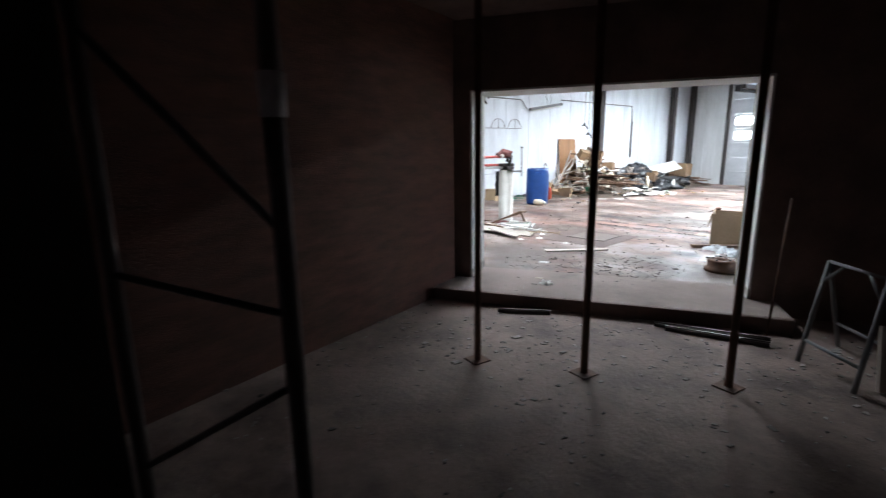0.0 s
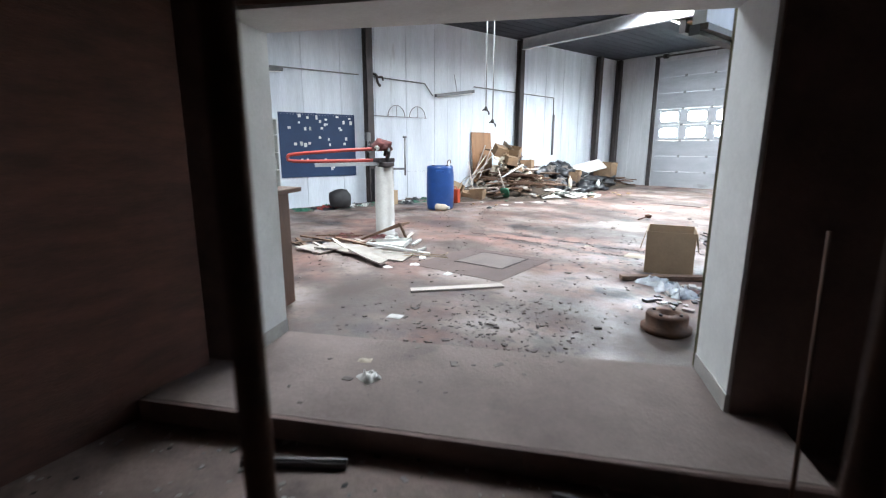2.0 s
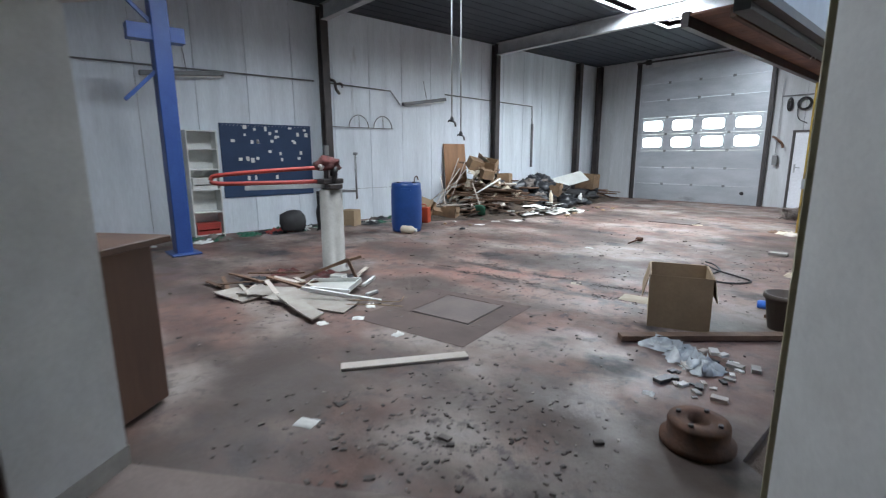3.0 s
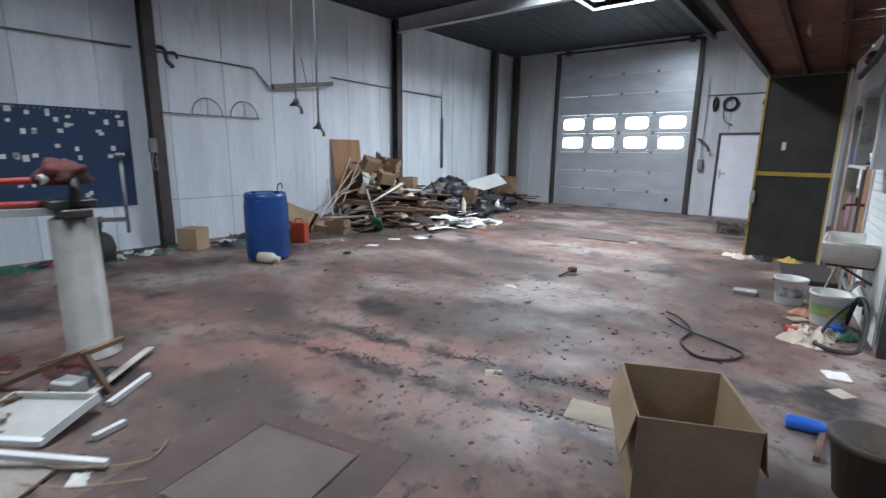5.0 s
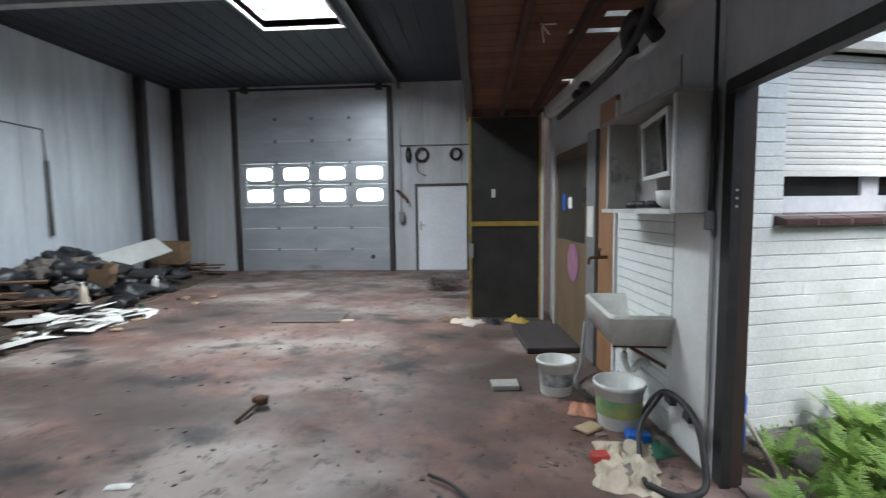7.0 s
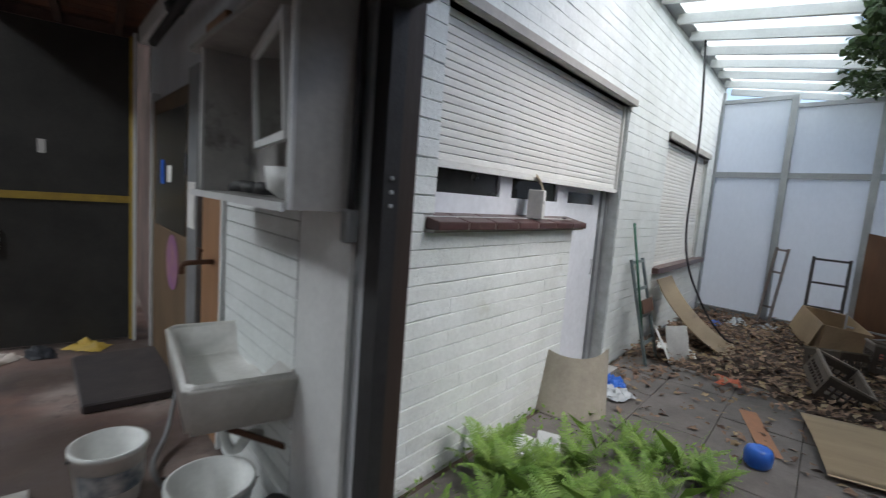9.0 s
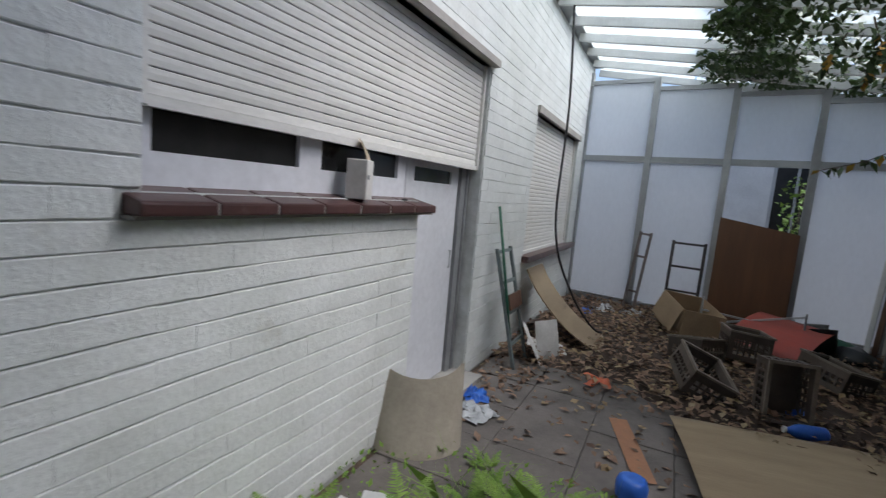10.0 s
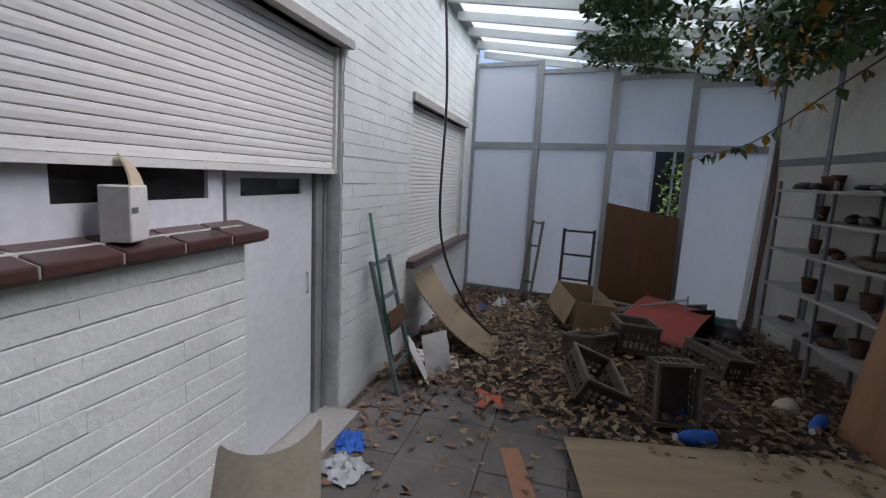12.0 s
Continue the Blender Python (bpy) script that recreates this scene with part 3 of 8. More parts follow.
def build_yard_frame():
    bm = bmesh.new()
    box(bm, 4.50, 4.55, 14.61, 14.72, 0.0, 2.08)
    box(bm, 4.485, 4.55, 10.2, 14.655, 2.015, 2.08)
    f = structure("door_frame_yard", bm, M["black"], "black steel frame of the yard opening")
    for z in (1.46, 1.50, 1.54):
        bm = bmesh.new()
        lathe(bm, [(0.007, 0), (0.007, 0.003), (0.003, 0.0045)], 10, pose(4.525, 14.609, z, 90, 0, 0))
        part("bolt", bm, M["grey_trim"], f, "pale zinc bolt head")
    bm = bmesh.new()
    box(bm, 4.553, 4.615, 14.625, 14.76, 0.0, 2.08)
    structure("trim_yard_post", bm, M["dark_post"], "dark brown stained wooden door post")
    bm = bmesh.new()
    box(bm, 4.553, 4.60, 10.2, 14.595, 2.04, 2.079)
    structure("trim_yard_head", bm, M["dark_post"], "dark brown stained wooden door head")


def build_sectional_door():
    d = thing("sectional_door", pose(-2.45, 23.40, 0), "grey steel sectional overhead door, closed, with two rows of windows", "garage door")
    n, w = 8, 3.60
    h = 4.14 / n
    cols = [(0.13, 0.82), (1.04, 1.71), (1.93, 2.60), (2.82, 3.51)]
    for k in range(n):
        z0, z1 = k * h + 0.003, (k + 1) * h - 0.003
        holes = [(a, b, z0 + 0.07, z0 + 0.45) for a, b in cols] if k in (3, 4) else []
        bm = bmesh.new()
        slab_with_holes(bm, 0, w, z0, z1, 0.0, 0.04, holes)
        if not holes:
            for r in range(1, 4):
                box(bm, 0.02, w - 0.02, -0.004, -0.0005, z0 + r * h / 4 - 0.03, z0 + r * h / 4 + 0.03)
        sec = part("section", bm, M["door_section"], d)
        for a, b in [(q[0], q[1]) for q in holes]:
            bm = bmesh.new()
            # rounded rubber rim with the pane in it
            cx, cz, hw, hh = (a + b) / 2, z0 + 0.26, (b - a) / 2, 0.19
            rim = []
            for grow in (0.0, 0.055):
                ring = []
                for q in range(24):
                    t = 2 * math.pi * q / 24
                    c, s_ = math.cos(t), math.sin(t)
                    ring.append((cx + math.copysign(abs(c) ** 0.45, c) * (hw - 0.03 + grow), cz + math.copysign(abs(s_) ** 0.45, s_) * (hh - 0.03 + grow)))
                rim.append(ring)
            vs = [[bm.verts.new((x, y, z)) for x, z in ring] for ring, y in ((rim[0], 0.01), (rim[0], -0.012), (rim[1], -0.012), (rim[1], -0.002))]
            for r1, r2 in zip(vs, vs[1:]):
                for q in range(24):
                    bm.faces.new((r1[q], r1[(q + 1) % 24], r2[(q + 1) % 24], r2[q]))
            part("window_rim", bm, M["door_section"], sec, "pale rounded window rim")
            bm = bmesh.new()
            box(bm, a + 0.005, b - 0.005, 0.012, 0.018, cz - hh + 0.004, cz + hh - 0.004)
            part("pane", bm, M["frosted"], sec, "frosted plastic window pane")
    for k in range(1, n):
        for x in (0.9, 1.8, 2.7):
            bm = bmesh.new()
            box(bm, x - 0.04, x + 0.04, -0.012, -0.0045, k * h - 0.035, k * h + 0.035)
            part("hinge", bm, M["pipe"], d)
    bm = bmesh.new()
    lathe(bm, [(0.055, 0), (0.05, 0.03), (0.03, 0.035)], 14, pose(3.2, -0.002, 0.33, 90, 0, 0))
    part("handle", bm, M["black"], d, "black recessed pull handle")
    for x in (-0.12, 3.63):
        bm = bmesh.new()
        box(bm, x, x + 0.11, -0.12, -0.035, 0, 4.3)
        box(bm, x + 0.03, x + 0.08, -0.16, -0.121, 0, 4.2)
        part("guide_rail", bm, M["steel"], d, "dark steel guide rail")
    bm = bmesh.new()
    tube(bm, [(-0.1, -0.2, 4.27), (3.7, -0.2, 4.27)], 0.03)
    for x in (0.2, 3.4):
        lathe(bm, [(0.08, 0), (0.08, 0.14)], 14, pose(x, -0.2, 4.27, 0, 90, 0))
    part("spring_shaft", bm, M["steel"], d, "dark torsion shaft above the door")


def build_white_door():
    d = thing("door_white", pose(1.85, 23.40, 0), "white plastic side door, closed, in the panelled wall", "door")
    bm = bmesh.new()
    for a, b, c, e in ((-0.05, 0.0, 0, 2.05), (1.16, 1.21, 0, 2.05), (0.0, 1.16, 2.0, 2.05)):
        box(bm, a, b, -0.05, 0.02, c, e)
    part("frame", bm, M["steel"], d, "dark door frame")
    bm = bmesh.new()
    box(bm, 0.004, 1.156, -0.01, 0.03, 0.01, 1.995)
    leaf = part("leaf", bevelled(bm, 0.006), M["pvc"], d)
    for k in range(5):
        bm = bmesh.new()
        box(bm, 0.12 + 0.19 * k, 0.12 + 0.19 * k + 0.175, -0.014, -0.0105, 0.15, 1.87)
        part("board", bm, M["pvc"], leaf)
    bm = bmesh.new()
    box(bm, 0.05, 0.09, -0.022, -0.0105, 0.95, 1.17)
    tube(bm, [(0.07, -0.02, 1.08), (0.07, -0.06, 1.08), (0.19, -0.06, 1.08)], 0.01)
    part("handle", bm, M["grey_trim"], leaf, "grey lever handle")


build_yard_frame()
build_sectional_door()
build_white_door()


# ---- the setting: yard ----
def build_house():
    """The white brick house: carrier wall with openings; the bricks are laid at the end of the file."""
    bm = bmesh.new()
    slab_with_holes(bm, 0.08, 7.25, -0.2, 3.5, 0.012, 0.4, HOUSE_HOLES, HOUSE)
    box(bm, 7.2501, 7.3, 0.0, 0.4, -0.2, 3.5, HOUSE)
    structure("wall_house", bm, M["mortar"], "white painted brick house wall")
    # added backing slab; the unlit rooms behind the openings are its dark colour
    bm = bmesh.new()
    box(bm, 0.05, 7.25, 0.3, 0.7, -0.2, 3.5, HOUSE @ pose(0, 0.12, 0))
    structure("wall_house_inside", bm, M["dark_plaster"], "dark backing slab in place of the unlit rooms")
    bm = bmesh.new()
    box(bm, 0.0, 7.3, -0.12, 0.5, 3.5, 3.62, HOUSE)
    box(bm, 0.0, 7.3, -0.12, -0.08, 3.62, 3.70, HOUSE)
    structure("trim_eaves", bm, M["grey_trim"], "pale grey eaves board")
    # lintel lip over the shutter
    bm = bmesh.new()
    box(bm, 0.40, 3.08, -0.05, 0.10, 2.42, 2.47, HOUSE)
    box(bm, 4.37, 6.68, -0.03, 0.10, 2.33, 2.40, HOUSE)
    structure("trim_lintel", bm, M["concrete"], "painted concrete lintel")


HOUSE_HOLES = [(0.435, 2.07, 1.40, 2.42), (2.07, 3.03, -0.2, 2.42), (4.40, 6.64, 0.86, 2.33)]


def shutter(name, u0, u1, z0, z1, label):
    t = thing(name, HOUSE @ pose(u0, 0.06, z0), label, "shutter", group="roller shutters")
    n = round((z1 - z0) / 0.042)
    h = (z1 - z0) / n
    bm = bmesh.new()
    prof = [(0.0, 0.0), (-0.003, 0.003), (-0.0045, h * 0.5), (-0.003, h - 0.0055), (0.001, h - 0.003), (0.004, h - 0.003), (0.004, 0.0)]
    ends = [[bm.verts.new((x, y, z)) for y, z in prof] for x in (0.0, u1 - u0)]
    for q in range(len(prof)):
        r = (q + 1) % len(prof)
        bm.faces.new((ends[0][q], ends[1][q], ends[1][r], ends[0][r]))
    bm.faces.new(ends[0])
    bm.faces.new(list(reversed(ends[1])))
    bmesh.ops.recalc_face_normals(bm, faces=bm.faces)
    me = mesh_of("slat", bm, M["shutter"])
    for k in range(n):
        ob = new("slat", me)
        ob.parent = t
        ob.location = (0, 0, k * h)
    bm = bmesh.new()
    box(bm, 0, u1 - u0, -0.02, 0.012, -0.035, -0.002)
    part("bottom_bar", bm, M["shutter"], t, "grey-white bottom bar")
    for x in (-0.025, u1 - u0):
        bm = bmesh.new()
        box(bm, x, x + 0.025, -0.025, 0.03, -0.03, z1 - z0)
        part("guide_rail", bm, M["shutter"], t)
    return t


def build_house_openings():
    shutter("roller_shutter", 0.47, 3.0, 1.68, 2.42, "cream roller shutter, half lowered over window and door")
    shutter("roller_shutter", 4.43, 6.61, 0.90, 2.33, "cream roller shutter, lowered over a window")
    # window strip under the shutter
    w = thing("window_strip", HOUSE @ pose(0.44, 0.10, 1.40), "white plastic window under a half lowered shutter", "window")
    bm = bmesh.new()
    slab_with_holes(bm, 0, 1.61, 0, 0.9, 0, 0.05, [(0.08, 0.72, 0.12, 0.82), (0.86, 1.52, 0.12, 0.82)])
    part("window_frame", bm, M["pvc"], w)
    for a, b in ((0.08, 0.72), (0.86, 1.52)):
        bm = bmesh.new()
        box(bm, a, b, 0.02, 0.03, 0.12, 0.82)
        part("pane", bm, M["dark_pane"], w, "dark reflecting pane")
    # tiled sill: each tile a piece
    sill = thing("window_sill", HOUSE @ pose(0.38, 0, 1.335), "brown glazed tile window sill, cracked, on white brick", "window sill")
    tw = 1.77 / 7
    for k in range(7):
        bm = bmesh.new()
        box(bm, k * tw + 0.004, (k + 1) * tw - 0.004, -0.075, 0.10, 0.0, 0.042)
        for v in bm.verts:
            if v.co.z > 0.03:
                v.co.z += 0.22 * (v.co.y + 0.075)
        part("tile", bevelled(bm, 0.009, 2), M["tile"], sill)
    bm = bmesh.new()
    box(bm, 0.0, 1.77, -0.05, 0.098, -0.012, -0.001)
    for k in range(1, 7):
        v = box(bm, k * tw - 0.0035, k * tw + 0.0035, -0.070, 0.098, 0.0, 0.036)
        for w_ in v[4:]:
            w_.co.z += 0.22 * (w_.co.y + 0.075)
    part("mortar_bed", bm, M["concrete"], sill)
    # door beside the window
    d = thing("house_door", HOUSE @ pose(2.08, 0.13, 0.05), "plain white house door, closed, stained, under the shutter", "door")
    bm = bmesh.new()
    slab_with_holes(bm, 0.03, 0.80, 0.01, 1.62, 0.0, 0.04, [(0.13, 0.68, 1.47, 1.56)])
    leaf = part("leaf", bm, M["pvc"], d)
    bm = bmesh.new()
    box(bm, 0.13, 0.68, 0.015, 0.02, 1.47, 1.56)
    part("pane", bm, M["dark_pane"], leaf, "narrow dark window slot")
    bm = bmesh.new()
    box(bm, 0.82, 0.90, -0.02, 0.05, 0, 2.3)
    box(bm, 0.905, 0.93, -0.03, 0.05, 0, 2.3)
    part("frame_post", bm, M["grey_trim"], d, "grey metal frame post")
    bm = bmesh.new()
    tube(bm, [(0.74, 0.0, 0.85), (0.74, -0.012, 0.85), (0.74, -0.012, 0.98), (0.74, 0.0, 0.98)], 0.006)
    part("handle", bm, M["grey_trim"], leaf, "small grey pull handle")
    bm = bmesh.new()
    box(bm, 2.07, 3.03, -0.16, 0.14, -0.15, 0.05, HOUSE)
    structure("door_step", bm, M["concrete"], "low grey concrete door step, dusty")
    bm = bmesh.new()
    box(bm, 4.36, 6.9, -0.07, 0.10, 0.80, 0.865, HOUSE)
    structure("sill_concrete", bm, M["tile"], "dull brown window sill")


FAR = pose(11.58, 17.05, 0, 0, 0, -83.7)


def build_far_wall():
    """Panelled end wall of the yard: x runs from the house towards the right-hand wall."""
    L, cols = 4.1, (0.0, 0.94, 1.91, 2.82, 3.72)
    w = thing("panelled_end_wall", FAR, "end wall of pale grey panels in grey metal rails, one panel missing", "wall")
    w["kind"] = "structure"

    def top(x):
        return 3.38 - 0.125 * x

    for k, (a, b) in enumerate(zip(cols, cols[1:])):
        for z0, z1 in ((0.12, 2.10), (2.19, min(top(a), top(b)) - 0.06)):
            if k == 2 and z0 < 1:
                continue
            bm = bmesh.new()
            box(bm, a + 0.045, b - 0.045, 0.02, 0.03, z0, z1)
            part("panel", bm, M["thin_panel"], w)
    for x in cols:
        bm = bmesh.new()
        box(bm, x - 0.042, x + 0.042, -0.01, 0.06, -0.05, top(x))
        part("post", bm, M["grey_trim"], w)
    for a, b in zip(cols, cols[1:]):
        bm = bmesh.new()
        box(bm, a + 0.043, b - 0.043, 0.0, 0.055, 2.105, 2.185)
        part("rail", bm, M["grey_trim"], w)
        bm = bmesh.new()
        box(bm, a + 0.043, b - 0.043, 0.0, 0.055, min(top(a), top(b)) - 0.055, min(top(a), top(b)))
        part("rail", bm, M["grey_trim"], w)
        bm = bmesh.new()
        if a < 1.9 or a > 2.8:
            box(bm, a + 0.043, b - 0.043, 0.0, 0.055, -0.02, 0.115)
            part("rail", bm, M["grey_trim"], w)
        else:
            bm.free()
    # brown board closing the lower half of the gap
    bm = bmesh.new()
    v = box(bm, 0, 0.86, 0, 0.02, 0, 1.36)
    for w_ in v[4:]:
        w_.co.z += 0.06 - 0.16 * w_.co.x
    solid("brown_board", bm, M["orange_dark"], "brown veneered board leaning in the gap of the end wall", "board", FAR @ pose(1.94, -0.14, 0.02, -4, 0, 0))
    # what shows through the gap: a white shed and a grey window beyond
    bm = bmesh.new()
    slab_with_holes(bm, -2.0, 7.0, -0.3, 3.0, 0, 0.15, [(2.4, 3.1, 1.1, 2.6)], FAR @ pose(0, 2.6, 0))
    structure("wall_beyond", bm, M["jamb"], "pale wall beyond the gap")
    win = thing("window_beyond", FAR @ pose(2.4, 2.62, 1.1), "grey framed window in the wall beyond", "window")
    bm = bmesh.new()
    slab_with_holes(bm, 0, 0.7, 0, 1.5, 0, 0.06, [(0.05, 0.33, 0.05, 1.45), (0.37, 0.65, 0.05, 1.45)])
    part("window_frame", bm, M["grey_trim"], win)
    for a, b in ((0.05, 0.33), (0.37, 0.65)):
        bm = bmesh.new()
        box(bm, a, b, 0.02, 0.03, 0.05, 1.45)
        part("pane", bm, M["dark_pane"], win)


RIGHT = pose(12.0, 13.32, 0, 0, 0, 180 + 20.2)


def build_right_wall():
    """Panelled side wall of the yard: x runs from the end wall back towards the hall."""
    w = thing("panelled_side_wall", RIGHT, "side wall of off-white panels in dark grey rails", "wall")
    w["kind"] = "structure"
    cols = (0.0, 1.0, 2.0, 3.0, 4.0, 5.0, 6.0, 7.0)
    for a, b in zip(cols, cols[1:]):
        for z0, z1 in ((0.0, 1.95), (2.03, 2.85)):
            bm = bmesh.new()
            box(bm, a + 0.04, b - 0.04, -0.05, -0.02, z0, z1)
            part("panel", bm, M["side_panel"], w)
        bm = bmesh.new()
        box(bm, a + 0.036, b - 0.036, -0.055, 0.0, 1.955, 2.025)
        part("rail", bm, M["pipe"], w)
    for x in cols:
        bm = bmesh.new()
        box(bm, x - 0.035, x + 0.035, -0.06, 0.01, -0.1, 2.9)
        part("post", bm, M["pipe"], w)


def build_yard_roof():
    """Glazed lean-to roof over the far half of the yard: rafters run away from the house."""
    r = thing("glazed_roof", pose(0, 0, 0), "lean-to roof of pale rafters and dirty glazing, partly overgrown", "roof")
    r["kind"] = "structure"
    for k in range(9):
        x = 7.7 + 0.55 * k
        a = at_house((x - 4.75) / 0.965 - 0.2, -0.05, 3.46)
        b = Vector((a.x + 0.66, a.y - 4.6 + 0.08 * k, 2.86))
        bm = bmesh.new()
        bar(bm, a, b, 0.05, 0.09)
        part("rafter", bm, M["jamb"], r)
        if k < 8:
            a2, b2 = a + Vector((0.55, 0.155, 0)), b + Vector((0.55, 0.235, 0))
            for n in range(3):
                f0, f1 = n / 3 + 0.004, (n + 1) / 3 - 0.004
                bm = bmesh.new()
                vs = [bm.verts.new(p + Vector((0, 0, dz))) for dz in (0.052, 0.057) for p in (a.lerp(b, f0), a2.lerp(b2, f0), a2.lerp(b2, f1), a.lerp(b, f1))]
                for f in ((3, 2, 1, 0), (4, 5, 6, 7), (0, 1, 5, 4), (1, 2, 6, 5), (2, 3, 7, 6), (3, 0, 4, 7)):
                    bm.faces.new([vs[i] for i in f])
                pane = part("pane", bm, M["roof_glass"], r)
                pane.visible_shadow = False


M["orange_dark"] = material("brown_veneer_board", (0.17, 0.075, 0.035), (0.11, 0.05, 0.026), 0.45, 2.5, 40, 0.1, stretch=(3, 3, 0.3))
build_house()
build_house_openings()
build_far_wall()
build_right_wall()
build_yard_roof()

# ---- things in the dark room ----
def build_dark_room_things():
    for s, t, r in ((0.60, -1.85, 0.024), (1.37, -1.83, 0.026), (2.28, -1.74, 0.026)):
        p = at_slant(s, t)
        post = thing("steel_prop", pose(p.x, p.y, -0.12), "thin dark steel prop between floor and ceiling", "prop", "steel props")
        bm = bmesh.new()
        tube(bm, [(0, 0, 0.01), (0, 0, 2.865)], r)
        part("tube", bm, M["rust"], post)
        bm = bmesh.new()
        box(bm, -0.07, 0.07, -0.07, 0.07, 0, 0.01)
        part("foot_plate", bm, M["rust"], post)
    # scaffold frame close to the start of the walk
    g = thing("scaffold_frame", pose(5.83, 5.02, -0.12), "grey tubular scaffold frame with diagonal braces", "scaffold")
    e = Vector((-0.64, -0.51, 0))
    for q, r in ((Vector((0, 0, 0)), 0.032), (e, 0.028)):
        bm = bmesh.new()
        tube(bm, [q, q + Vector((0, 0, 2.6))], r)
        part("upright", bm, M["steel"], g)
    # added pale band: the hall light's bright spot on the upright
    bm = bmesh.new()
    lathe(bm, [(0.033, 0), (0.039, 0.004), (0.039, 0.13), (0.033, 0.135)], 14, pose(0, 0, 1.66))
    part("collar", bm, M["grey_trim"], g, "pale band in place of a light spot")
    for z0, z1 in ((1.10, 1.02), (0.25, 0.77), (2.0, 1.30)):
        bm = bmesh.new()
        tube(bm, [e + Vector((0, 0, z0)), Vector((0, 0, z1))], 0.014)
        part("brace", bm, M["steel"], g)
    # upright black board that fills the black area beside the scaffold
    bm = bmesh.new()
    box(bm, 0.0, 1.3, -0.01, 0.01, 0.0, 2.5)
    solid("black_board", bm, M["tar"], "black board standing behind the scaffold", "board", pose(5.12, 4.46, -0.12, 0, 0, -82))
    # trestle leaning by the right-hand side
    f = thing("metal_trestle", SLANT @ pose(0, 0, -0.12), "grey tubular metal trestle frame", "trestle")
    feet = [Vector((2.84, -1.13, 0)), Vector((3.01, -1.58, 0)), Vector((3.23, -0.72, 0)), Vector((3.36, -1.24, 0))]
    tops = [Vector((2.98, -1.03, 0.74)), Vector((3.12, -1.51, 0.74))]
    for a, b in zip(feet, tops * 2):
        bm = bmesh.new()
        tube(bm, [a, b], 0.016)
        part("leg", bm, M["pipe"], f)
    for a, b in ((tops[0], tops[1]), (feet[0].lerp(tops[0], 0.22), feet[1].lerp(tops[1], 0.22)), (feet[2].lerp(tops[0], 0.3), feet[3].lerp(tops[1], 0.3)), (tops[0].lerp(tops[1], 0.3), feet[0].lerp(tops[0], 0.8)), (tops[0].lerp(tops[1], 0.7), feet[1].lerp(tops[1], 0.8))):
        bm = bmesh.new()
        tube(bm, [a, b], 0.012)
        part("rail", bm, M["pipe"], f)
    for k, (s, t, w, h, rz) in enumerate(((3.25, -1.5, 0.22, 0.42, 20), (3.5, -1.9, 0.26, 0.5, -15))):
        bm = bmesh.new()
        box(bm, -w / 2, w / 2, -0.012, 0.012, 0, h)
        solid("board_offcut", bm, M["pale_wood"], "pale board offcut leaning in the dark", "board", SLANT @ pose(s, t, -0.12, -14, 6, rz), "board offcuts")
    # metal profiles along the step
    for k, (a, b) in enumerate((((1.9, -0.68), (2.75, -0.80)), ((1.98, -0.76), (2.72, -0.9)), ((0.5, -0.75), (0.98, -0.66)))):
        p, q = at_slant(*a, -0.104), at_slant(*b, -0.104)
        bm = bmesh.new()
        bar(bm, p, q, 0.038, 0.03)
        bar(bm, p + Vector((0.0, 0, 0.02)), q + Vector((0, 0, 0.02)), 0.014, 0.012)
        solid("metal_profile", bm, M["steel"], "dark metal profile lying by the step", "profile", group="metal profiles")
    bm = bmesh.new()
    tube(bm, [at_slant(2.75, -0.7, -0.1), at_slant(2.9, -0.35, 1.0)], 0.008)
    solid("thin_rod", bm, M["rust"], "thin rusty rod leaning on the wall", "rod")
    rnd = random.Random(5)
    bm = bmesh.new()
    for k in range(420):
        s, t = rnd.uniform(-0.9, 3.7), -0.55 - abs(rnd.gauss(0, 1.1))
        if t < -4.4:
            continue
        r = rnd.uniform(0.004, 0.02) * (2 if rnd.random() < 0.06 else 1)
        p = at_slant(s, t, -0.12)
        box(bm, -r, r, -r * 0.7, r * 0.7, 0, r * rnd.uniform(0.15, 0.45), pose(p.x, p.y, p.z, rnd.uniform(-8, 8), 0, rnd.uniform(0, 180)))
    solid("rubble_crumbs", bm, M["chips_pale"], "plaster crumbs and chips on the dark floor", "rubble", kind="stuff")


M["chips_pale"] = material("plaster_chips", (0.36, 0.33, 0.31), (0.16, 0.14, 0.13), 0.9, 9, 60, 0.2, spread=0.4, island=True)
build_dark_room_things()


